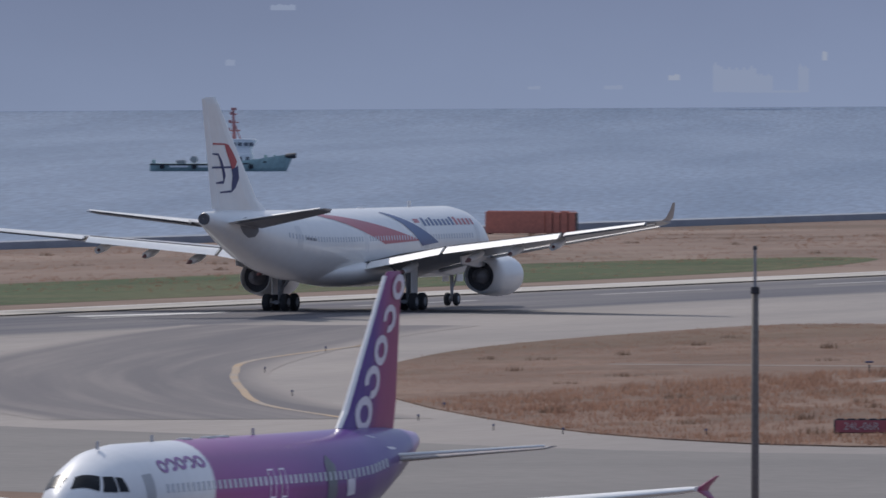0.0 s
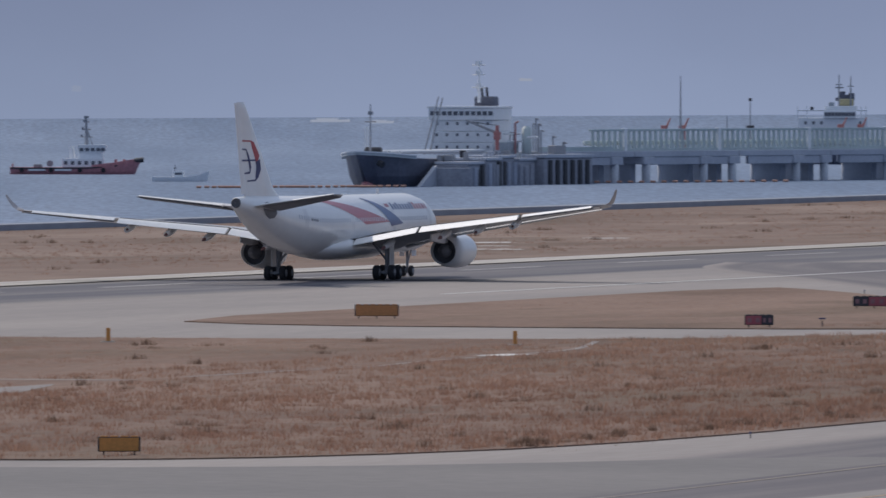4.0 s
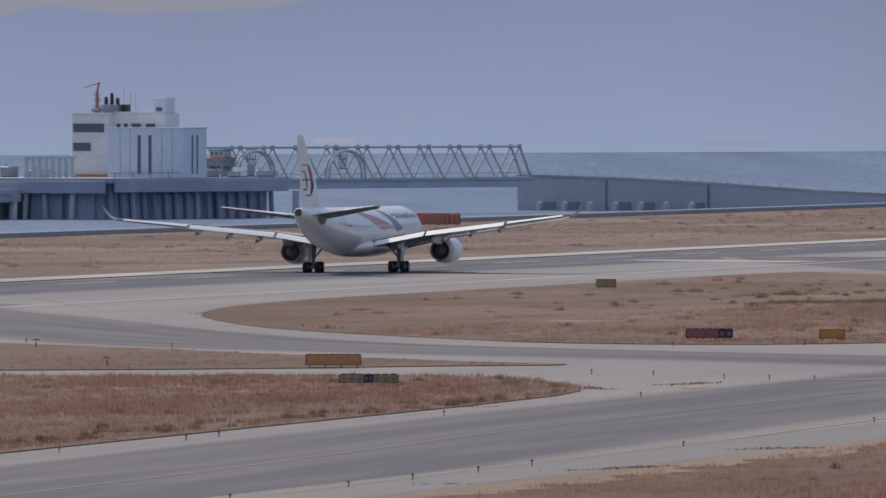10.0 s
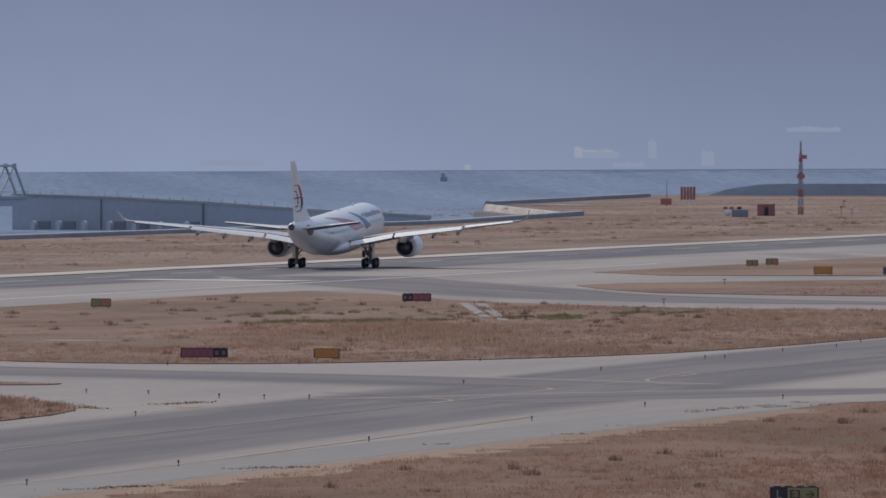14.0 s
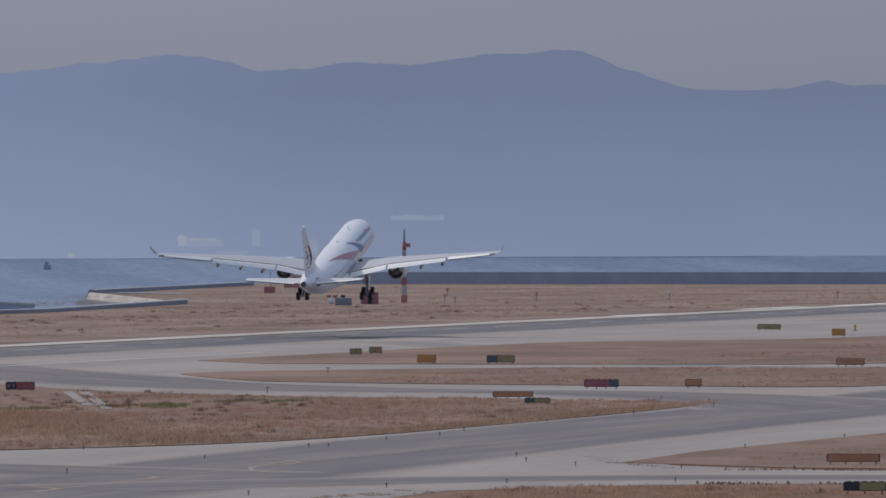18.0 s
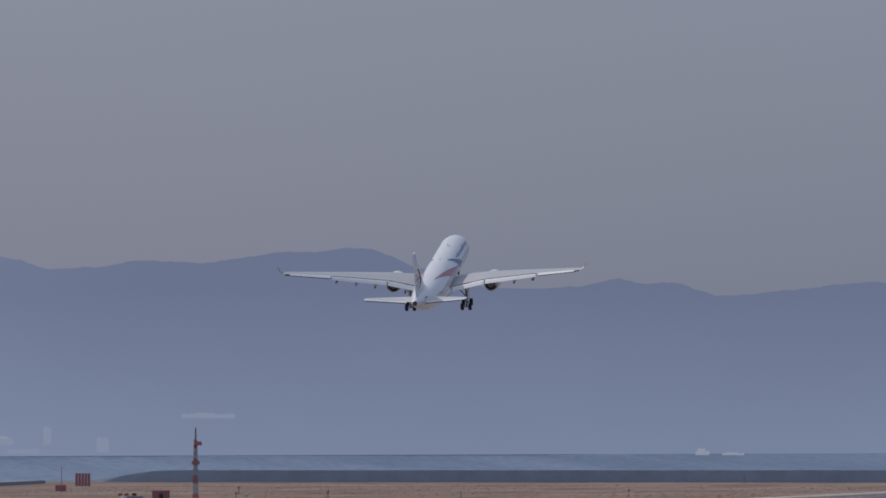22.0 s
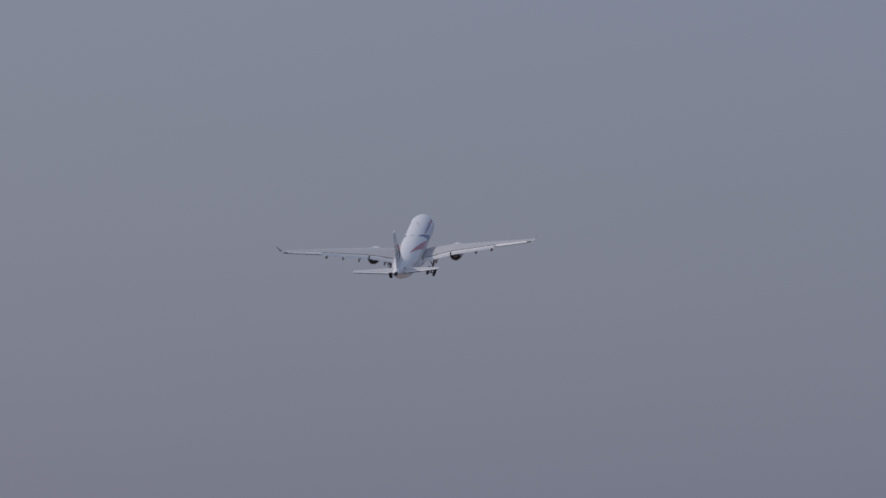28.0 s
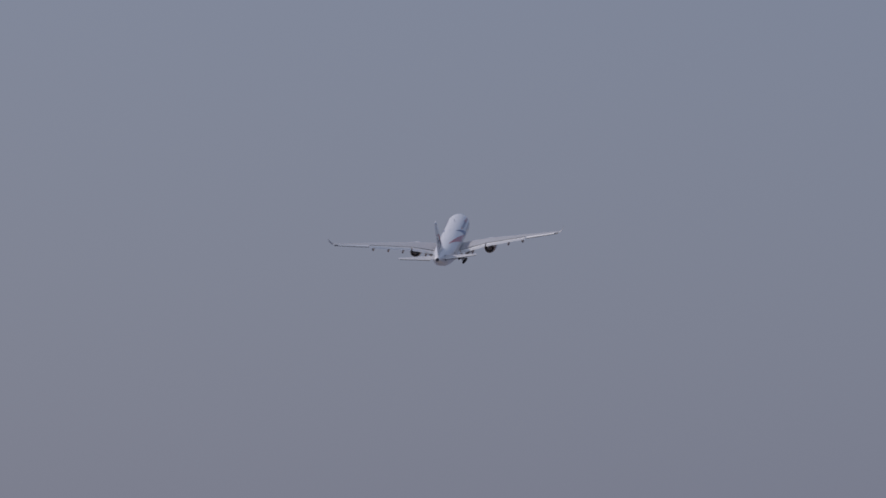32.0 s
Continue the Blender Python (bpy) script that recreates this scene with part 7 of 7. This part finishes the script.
def tug(name, label, m, mat, mast_mat):
    s = thing(name, label, "boat", m=m)
    part("hull", hull(28, 9, 1.5, mat, sheer=0.5), mat, s)
    part("bulwark", loft(bmesh.new(), [[(-w, y, z), (w, y, z), (w, y, z + h), (-w, y, z + h)] for y, w, z, h in ((3.5, 4.4, 1.5, 0.5), (8.0, 3.9, 1.9, 0.6), (11.0, 2.6, 2.4, 0.6), (13.4, 0.7, 2.8, 0.6))]), mat, s)
    part("rubbing_strake", loft(bmesh.new(), [[(-w, y, z), (w, y, z), (w, y, z + 0.3), (-w, y, z + 0.3)] for y, w, z in ((-13.9, 3.8, 1.2), (-10, 4.6, 1.15), (3, 4.62, 1.2), (9, 3.9, 1.7))]), FRAME, s)
    for y in (-8.2, -2.6):
        part("white_board", bx(bmesh.new(), 4.5, 4.66, y - 1.8, y + 1.8, 0.75, 1.12, 0.02), SHIP_WHITE, s, "white board on the side")
    for y in (-11.5, -5.2, 1.0, 6.0):
        part("fender_tyre", rod(bmesh.new(), (4.4, y, 0.9), (4.85, y, 0.9), 0.5, seg=10), TYRE, s)
    part("bow_fender", loft(bmesh.new(), [[(w * math.cos(a), y, z + 0.55 * math.sin(a)) for a in (math.pi * i / 4 for i in range(8))] for y, w, z in ((12.6, 1.9, 2.9), (13.6, 1.6, 3.0), (14.6, 1.0, 3.1))]), FRAME, s, "thick dark bow fender")
    deck_house(s, -3.2, 3.2, -2.8, 6.0, 1.5, 3.4, label="white lower deck house")
    house = part("wheelhouse", loft(bmesh.new(), [[(-w, y0, z), (w, y0, z), (w, y1, z), (-w, y1, z)] for z, w, y0, y1 in ((3.4, 2.3, 0.6, 5.9), (4.6, 2.2, 0.9, 5.6), (4.65, 2.4, 0.7, 6.0), (5.9, 2.6, 0.5, 6.6), (6.1, 2.7, 0.4, 6.7))]), SHIP_WHITE, s, "white wheelhouse flared towards its roof")
    for y in (1.3, 2.5, 3.7, 4.9, 5.9):
        part("window", bx(bmesh.new(), -2.56, 2.56, y - 0.42, y + 0.42, 4.95, 5.75), PANE, house)
    part("roof", bx(bmesh.new(), -2.6, 2.6, 0.6, 6.4, 6.1, 6.35, 0.05), SHIP_WHITE, s)
    for x in (-1.6, 1.6):
        part("funnel", rod(bmesh.new(), (x, -0.6, 3.4), (x, -0.9, 6.0), 0.5, 0.42, 10), SHIP_WHITE, s)
    bm = rod(bmesh.new(), (0, 2.4, 6.3), (0, 2.2, 12.2), 0.42, 0.2, 8)
    rod(bm, (0, 3.6, 6.3), (0, 2.4, 9.6), 0.14, seg=5)
    for z, w in ((8.0, 1.3), (9.6, 1.0), (11.2, 0.7)):
        rod(bm, (0, 2.3 - w, z), (0, 2.3 + w, z), 0.12, seg=6)
        bx(bm, -0.3, 0.3, 2.3 - w, 2.3 - w + 0.5, z, z + 0.5)
    bx(bm, -0.6, 0.6, 1.8, 2.8, 12.0, 12.5)
    part("mast", bm, mast_mat, s, "mast with radars and lamps")
    part("winch", rod(bmesh.new(), (-1.6, -5.5, 2.3), (1.6, -5.5, 2.3), 0.7, seg=10), STRUT, s)
    part("stern_gear", bx(bmesh.new(), -2.0, 2.0, -9.0, -7.2, 1.4, 2.2, 0.2), STRUT, s)
    part("stern_rail", bx(bmesh.new(), -3.4, 3.4, -13.6, -13.4, 1.4, 2.3, 0.05), mat, s)
    for y in (8.6, 10.4):
        part("bollard", rod(bmesh.new(), (0, y, 2.0), (0, y, 3.2), 0.3, seg=8), mat, s)
    return s


tug("tug_boat", "green and white tug boat with a dark mast", pose(-629, 2797, -3, 0, 0, -74), HULL_GREEN, TOWER_RED)
tug("tug_boat", "red-hulled tug boat with white wheelhouse", pose(-563, 3097, -3, 0, 0, -74), HULL_RED, STRUT)
small_boat = thing("work_boat", "small white work boat with an open deck", "boat", m=pose(-482, 2908, -3, 0, 0, -76))
part("hull", hull(11.5, 3.2, 0.9, SHIP_WHITE, sheer=0.7), SHIP_WHITE, small_boat, "white hull")
part("cabin", bx(bmesh.new(), -0.9, 0.9, -1.6, 0.6, 0.8, 2.1, 0.12), SHIP_WHITE, small_boat)
part("window", bx(bmesh.new(), -0.92, 0.92, -1.2, 0.3, 1.35, 1.8), PANE, small_boat)
part("mast", rod(bmesh.new(), (0, -1.2, 2.0), (0, -1.2, 3.4), 0.08, 0.05, 6), FRAME, small_boat)
part("lamp_bar", bx(bmesh.new(), -0.7, 0.7, -1.35, -1.05, 2.6, 2.8), FRAME, small_boat)

tanker = thing("tanker", "small coastal tanker with dark hull moored bow-on at the jetty", "ship", m=pose(-409, 2834, -3, 0, 0, 180))
part("hull", hull(100, 17, 5.0, HULL_BLACK, sheer=0.12, rake=0.14), HULL_BLACK, tanker, "dark blue-black hull")
part("forecastle", loft(bmesh.new(), [[(-w, y, z), (w, y, z), (w * 0.98, y, z + 0.6), (-w * 0.98, y, z + 0.6)] for y, w, z in ((35, 7.6, 5.3), (42, 5.4, 5.7), (47, 3.0, 6.0), (49.5, 0.6, 6.15))]), HULL_GREY, tanker, "grey forecastle bulwark")
part("anchor_boss", rod(bmesh.new(), (-3.2, 46, 4.6), (-4.0, 46.4, 4.2), 0.7, seg=8), FRAME, tanker)
for z0, z1, w in ((5.8, 8.2, 12.6), (8.2, 10.4, 12.6), (10.4, 12.6, 12.4)):
    deck = part("house_tier", bx(bmesh.new(), 1.2 - w / 2, 1.2 + w / 2, -41, -28, z0, z1 - 0.1, 0.08), SHIP_WHITE, tanker, "white accommodation tier")
    for i in range(6):
        x = 1.2 - w / 2 + w * (i + 0.5) / 6
        part("porthole", bx(bmesh.new(), x - 0.22, x + 0.22, -28.06, -27.9, z0 + 1.2, z0 + 1.75), PANE, deck)
bridge_deck = part("wheelhouse", bx(bmesh.new(), -5.5, 8.0, -40, -27.5, 12.6, 14.9, 0.08), SHIP_WHITE, tanker, "white wheelhouse")
for i in range(11):
    x = -4.7 + 11.9 * i / 10
    part("window", bx(bmesh.new(), x - 0.42, x + 0.42, -27.55, -27.4, 13.5, 14.3), PANE, bridge_deck)
part("wing_rail", bx(bmesh.new(), -5.8, 8.3, -40, -27.2, 14.9, 15.3, 0.05), SHIP_WHITE, tanker)
part("funnel", bx(bmesh.new(), -1.5, 2.5, -45, -41, 11, 17.2, 0.3), HULL_BLACK, tanker, "dark funnel")
for x in (0.3, 1.3, 2.0):
    part("exhaust_pipe", rod(bmesh.new(), (x, -43, 17), (x + 0.2, -43, 19.0), 0.25, seg=6), FRAME, tanker)
bm = rod(bmesh.new(), (-0.8, -33, 16), (-0.8, -33, 24.3), 0.35, 0.16, 8)
for z in (19.0, 21.5, 23.4):
    rod(bm, (-2.0, -33, z), (0.6, -33, z), 0.14, seg=6)
    bx(bm, -1.2, -0.2, -33.5, -32.6, z + 0.1, z + 0.8)
part("main_mast", bm, SHIP_WHITE, tanker, "white radar mast")
bm = rod(bmesh.new(), (0, 41, 6), (0, 41, 15.9), 0.2, 0.1, 8)
rod(bm, (-1.1, 41, 12.5), (1.1, 41, 12.5), 0.12, seg=6)
bx(bm, -0.4, 0.4, 40.6, 41.4, 13.8, 14.5)
part("foremast", bm, STRUT, tanker, "thin grey foremast")
part("stem_foot", lathe(bmesh.new(), [(46.0, 0.1), (44.8, 0.9), (42.5, 1.2), (40, 1.0)], 12, Matrix.Translation((0, 0, 0.1)), True), HULL_RED, tanker, "red bulbous bow foot", smooth=True)
part("bulwark_rim", loft(bmesh.new(), [[(-w, y, z), (w, y, z), (w, y, z + 0.22), (-w, y, z + 0.22)] for y, w, z in ((35, 7.7, 5.85), (42, 5.5, 6.25), (47, 3.1, 6.55), (49.6, 0.7, 6.7))]), SHIP_WHITE, tanker, "pale bulwark rim")
part("windlass", bx(bmesh.new(), -1.6, 1.6, 38, 40, 6.0, 7.6, 0.3), FRAME, tanker)
for x in (-3.6, -1.4, 2.4):
    part("deck_pipe", rod(bmesh.new(), (x, -26, 6.6), (x, 33, 6.6), 0.35, seg=6), SHIP_WHITE, tanker)
part("vent_post", rod(bmesh.new(), (4.5, 28, 6), (4.5, 28, 11.5), 0.4, 0.35, 8), SHIP_WHITE, tanker)
part("king_post", rod(bmesh.new(), (1.6, -2, 6), (-0.2, -6, 17.2), 0.17, 0.12, 6), STRUT, tanker)
part("king_post", rod(bmesh.new(), (0.5, -2, 6), (-1.0, -6, 17.0), 0.17, 0.12, 6), STRUT, tanker)
part("gangway", bx(bmesh.new(), -9.2, -8.4, 14, 24, 2.0, 6.0, 0.1), STRUT, tanker)

vessel = thing("moored_vessel", "white ship's bridge with cream funnel behind the jetty", "ship", m=pose(-502.1, 3510.8, -4.6, 0, 0, to_eye(-502.1, 3510.8)))
part("hull", hull(80, 17, 5.5, HULL_BLACK, sheer=0.1), HULL_BLACK, vessel, m=pose(0, -24, 0, 0, 0, 180))
part("house_tier", bx(bmesh.new(), -8.2, 8.3, 0, 10, 5.5, 12.3, 0.1), SHIP_WHITE, vessel, "white accommodation tier")
for x in (-6.5, -4.6, -2.7, 6.6):
    part("porthole", bx(bmesh.new(), x - 0.3, x + 0.3, -0.05, 0.1, 10.8, 11.5), PANE, vessel)
vb = part("wheelhouse", bx(bmesh.new(), -2.2, 5.6, -0.8, 9, 12.3, 14.0, 0.1), SHIP_WHITE, vessel, "white wheelhouse")
for i in range(9):
    x = -1.6 + 6.6 * i / 8
    part("window", bx(bmesh.new(), x - 0.37, x + 0.37, -0.86, -0.7, 12.75, 13.65), PANE, vb)
part("bridge_wing", bx(bmesh.new(), -8.6, 8.2, -0.4, 3, 13.95, 14.25, 0.05), SHIP_WHITE, vessel, "open bridge wing deck")
for x in (-8.4, -6.2, 7.9, 6.8):
    part("wing_post", rod(bmesh.new(), (x, -0.2, 12.2), (x, -0.2, 15.1), 0.12, seg=6), SHIP_WHITE, vessel)
part("wing_lamp", bx(bmesh.new(), -5.4, -4.6, -0.3, 0.3, 14.25, 15.0, 0.1), FRAME, vessel)
part("upper_house", bx(bmesh.new(), -1.9, 5.9, 0.5, 8, 14.25, 15.2, 0.1), SHIP_WHITE, vessel)
part("side_tank", bx(bmesh.new(), -1.0, 0.4, 1, 4, 15.2, 16.1, 0.2), HULL_GREY, vessel)
part("funnel", bx(bmesh.new(), 1.5, 5.1, 4, 9, 15.2, 16.9, 0.3), FUNNEL, vessel, "cream-yellow funnel")
for x0, x1, z in ((0.6, 1.9, 17.2), (1.7, 3.0, 18.7), (2.9, 3.8, 17.9), (3.7, 5.2, 18.3)):
    part("upper_works", bx(bmesh.new(), x0, x1, 4.5, 8.5, 16.4, z, 0.15), HULL_BLACK, vessel, "dark exhaust casing")
for x, top in ((1.5, 22.8), (4.3, 22.4)):
    part("mast", rod(bmesh.new(), (x, 3.4, 15.2), (x, 3.4, top), 0.24, 0.1, 8), STRUT, vessel, "grey mast")
    part("yard_arm", bx(bmesh.new(), x - 0.8, x + 0.8, 3.3, 3.5, top - 2.6, top - 2.4), STRUT, vessel)
part("radar_arm", bx(bmesh.new(), 0.6, 2.6, 3.1, 3.3, 19.4, 19.75), STRUT, vessel)

# the loading quay beside the tanker
head = thing("loading_quay", "dark fendered loading quay crowded with pipes and a pale green tank", "platform", m=pose(-398, 2862, 0, 0, 0, -16))
BACK = head.matrix_basis.inverted()
part("fender_wall", bx(bmesh.new(), -1, 9, -6, 12, -6, 2.2, 0.3), QUAY, head, "dark fendered wall")
part("deck", bx(bmesh.new(), -1.2, 9.2, -6.2, 12.5, 2.2, 2.9, 0.1), PIER, head)
rnd = random.Random(21)
for y0, y1, z, out in ((2807, 2818, 1.2, 0.0), (2818, 2829, 1.9, 0.5), (2829, 2842, 2.3, -0.3), (2842, 2857, 1.7, 0.3)):
    part("approach_wall", bx(bmesh.new(), -400.2, -393.5 + out, y0, y1 - 0.1, -6, z, 0.2), QUAY, head, "dark approach wall beside the ship", BACK)
    part("approach_deck", bx(bmesh.new(), -400.3, -393.2 + out, y0, y1 - 0.1, z, z + 0.55, 0.1), PIER, head, "grey approach deck", BACK)
    for i in range(4):
        y = y0 + (y1 - y0) * (i + rnd.uniform(0.2, 0.8)) / 4
        w, top = rnd.uniform(0.4, 1.3), z - rnd.uniform(0.1, 1.2)
        part("fender", bx(bmesh.new(), -393.6 + out, -393.0 + out, y - w, y + w, -4, top, 0.1), rnd.choice((FRAME, QUAY, PIER_DARK)), head, "", BACK)
    part("deck_rail", bx(bmesh.new(), -393.5 + out, -393.4 + out, y0 + 0.5, y1 - 0.6, z + 1.45, z + 1.55), STRUT, head, "", BACK)
    for i in range(5):
        y = y0 + 0.6 + (y1 - y0 - 1.3) * i / 4
        part("rail_post", bx(bmesh.new(), -393.5 + out, -393.4 + out, y - 0.05, y + 0.05, z + 0.5, z + 1.5), STRUT, head, "", BACK)
part("front_wall", bx(bmesh.new(), -400.3, -392.6, 2805.6, 2806.8, -6, 0.6, 0.15), QUAY, head, "grey front wall", BACK)
part("pale_front_panel", bx(bmesh.new(), -403.2, -400.9, 2805.0, 2806.0, -4, -1.2, 0.1), SHOULDER, head, "pale panel at the water", BACK)
part("approach_ramp", loft(bmesh.new(), [[(-400.2, y, -6), (-400.2, y, z), (-399.4, y, z), (-399.4, y, -6)] for y, z in ((2794, -3.2), (2801, -0.8), (2806, 1.0))]), PIER, head, "sloping concrete ramp", BACK)
# red crane with its jib swung over the ship
part("crane_post", rod(bmesh.new(), (-398.6, 2846, 2.2), (-398.6, 2846, 8.6), 0.42, 0.36, 8), TOWER_RED, head, "red crane post", BACK)
part("crane_house", bx(bmesh.new(), -399.2, -398.0, 2845.4, 2846.6, 5.8, 7.4, 0.1), TOWER_RED, head, "red crane house", BACK)
part("crane_jib", rod(bmesh.new(), (-398.8, 2846, 7.2), (-405.0, 2846, 9.6), 0.3, 0.16, 6), STRUT, head, "grey crane jib", BACK)
part("crane_stay", rod(bmesh.new(), (-398.6, 2846, 8.6), (-404.0, 2846, 9.3), 0.06, seg=4), FRAME, head, "", BACK)
# tank, risers and loading pipes
part("tank", rod(bmesh.new(), (-0.2, 2, 2.9), (-0.2, 2, 7.9), 0.95, seg=16), TEAL, head, "pale green upright tank", smooth=True)
part("tank_top", rod(bmesh.new(), (-0.2, 2, 7.9), (-0.2, 2, 8.4), 0.95, 0.4, 16), TEAL, head)
part("red_riser", rod(bmesh.new(), (-1.6, 0, 3.0), (-1.6, 0, 9.0), 0.2, seg=6), TOWER_RED, head)
part("red_riser", rod(bmesh.new(), (-1.6, 0, 9.0), (-0.9, 0, 9.3), 0.2, seg=6), TOWER_RED, head)
for x, y, z, r in ((1.3, 3, 9.9, 0.14), (1.9, 3, 8.8, 0.2), (2.5, 3, 7.6, 0.14), (0.7, 3, 8.9, 0.12), (-2.6, 1, 7.2, 0.18), (-3.4, 1, 7.2, 0.14), (3.4, 6, 6.4, 0.16), (4.6, 8, 5.2, 0.2)):
    part("vent_pipe", rod(bmesh.new(), (x, y, 2.8), (x, y, z), r, seg=6), STRUT, head)
    part("pipe_bend", rod(bmesh.new(), (x, y, z), (x + 0.7, y, z - 0.25), r, seg=6), STRUT, head)
for x0, x1, z in ((-5.0, -1.0, 6.9), (-4.2, -0.6, 5.4), (0.6, 3.0, 6.2)):
    part("cross_pipe", rod(bmesh.new(), (x0, 1, z), (x1, 1, z), 0.2, seg=8), SHIP_WHITE, head)
part("pump_house", bx(bmesh.new(), -4.6, -2.0, -2, 2, 2.7, 5.2, 0.1), HULL_GREY, head, "grey pump house")
part("pump_house", bx(bmesh.new(), 3.4, 5.2, 4, 8, 2.9, 4.6, 0.1), STRUT, head)
for i in range(9):
    x, y, w, h = -399.4 + rnd.uniform(0, 4.5), 2812 + 5 * i + rnd.uniform(-1, 1), rnd.uniform(0.3, 0.9), rnd.uniform(0.4, 1.3)
    part("deck_box", bx(bmesh.new(), x - w, x + w, y - w, y + w, 1.8, 2.6 + h, 0.08), rnd.choice((STRUT, PIER, FRAME, HULL_GREY)), head, "", BACK)
for i in range(6):
    part("fender", bx(bmesh.new(), 9.0, 9.4, -5 + 2.8 * i, -3.8 + 2.8 * i, -3, 1.8, 0.1), FRAME, head)

# orange oil boom floats and far small craft
boom = thing("oil_boom", "line of orange floats on the water", "boom", m=Matrix())
fl = mesh("float", rod(bmesh.new(), (-0.5, 0, 0), (0.5, 0, 0), 0.26, seg=8))
fl.materials.append(ORANGE)
for k in range(34):
    part("float", fl, ORANGE, boom, m=pose(-431 + 0.95 * k, 2752 + 0.9 * k + 2 * math.sin(k * 0.6), -2.8, 0, 0, 20))
boom2 = thing("oil_boom", "line of orange floats under the bridge", "boom", m=Matrix())
for k in range(14):
    part("float", fl, ORANGE, boom2, m=pose(-357 + 1.15 * k, 3372 + 1.0 * math.sin(k * 0.7), -2.8, 0, 0, 0))
boom3 = thing("oil_boom", "line of orange floats behind the jetty piles", "boom", m=Matrix())
for k in range(22):
    part("float", fl, ORANGE, boom3, m=pose(-398 + 1.7 * k, 2884 + 2.2 * k, -2.8, 0, 0, 0))
for deg, d, w, h, label in ((-7.03, 4834, 4.4, 1.8, "white ferry far out on the bay"), (-6.914, 4832, 7, 0.6, "low pale boat far out on the bay"), (-16.34, 4775, 12.4, 0.9, "long white boat far out on the bay"), (-16.147, 4752, 8, 0.7, "low white boat far out on the bay"), (-10.3, 4700, 2.2, 2.2, "tiny grey craft far out in the haze")):
    a = radians(deg)
    # boats beyond 4750 m glow: the sun on them is put into emission
    far = d > 4750
    s = thing("far_boat", label, "boat", "far boats", pose(EYE[0] + d * math.sin(a), d * math.cos(a), far_level(d * math.cos(a)) + 0.3, 0, 0, -deg))
    part("hull", loft(bmesh.new(), [[(x, -1.2, -0.5), (x, -1.2, t), (x, 1.2, t), (x, 1.2, -0.5)] for x, t in ((-w / 2, h * 0.5), (w * 0.3, h * 0.5), (w / 2, h * 0.65))]), FAR_SUN_GLOW if far else HULL_GREY, s)
    part("cabin", bx(bmesh.new(), -w * 0.35, w * 0.2, -0.9, 0.9, h * 0.5, h, 0.05), FAR_SUN_GLOW if far else HULL_GREY, s)


# ---- what moves ----
def motions():
    paving = 0.08
    walk(airliner, [(t, pose(0, u, z + paving) @ pose(0, 0, 0, pitch, roll, 0)) for t, u, z, pitch, roll in FLIGHT])
    fwd = Vector((-math.sin(radians(179.3)), math.cos(radians(179.3)), 0))
    walk(taxiing, [(t, Matrix.Translation(Vector((206.3, 531.2, paving)) + fwd * 4.0 * t) @ pose(0, 0, 0, 0, 0, 179.3)) for t in (0, 16, 32)])
    for s, wing in WINGS:
        # the wings bend up as they take the load
        walk(wing, [(t, pose(s * 2.6, 0, 3.5, 0, -s * a, 0) @ Matrix.Translation((-s * 2.6, 0, -3.5))) for t, a in ((0, 0), (12.5, 0.1), (15, 1.2), (17.5, 2.6), (20, 2.7), (32, 2.7))])
    for s, leg, bogie in GEAR:
        rows_leg, rows_bogie = [], []
        for t, drop, tilt, fold in ((0, 0, 0, 0), (14.6, 0, 0, 0), (15.6, 0.45, 4, 0), (17, 0.7, 14, 0), (25.6, 0.7, 14, 0), (26.8, 0.65, 10, 5), (28, 0.5, 4, 18), (30, 0.45, 0, 30), (32, 0.4, 0, 46)):
            hinge = pose(s * 5.34, 0, 3.6, 0, s * fold, 0)
            rows_leg.append((t, hinge @ Matrix.Translation((0, 0, -drop * 0.5))))
            rows_bogie.append((t, hinge @ pose(0, 0, -2.9 - drop, tilt, 0, 0)))
        walk(leg, rows_leg)
        walk(bogie, rows_bogie)


motions()
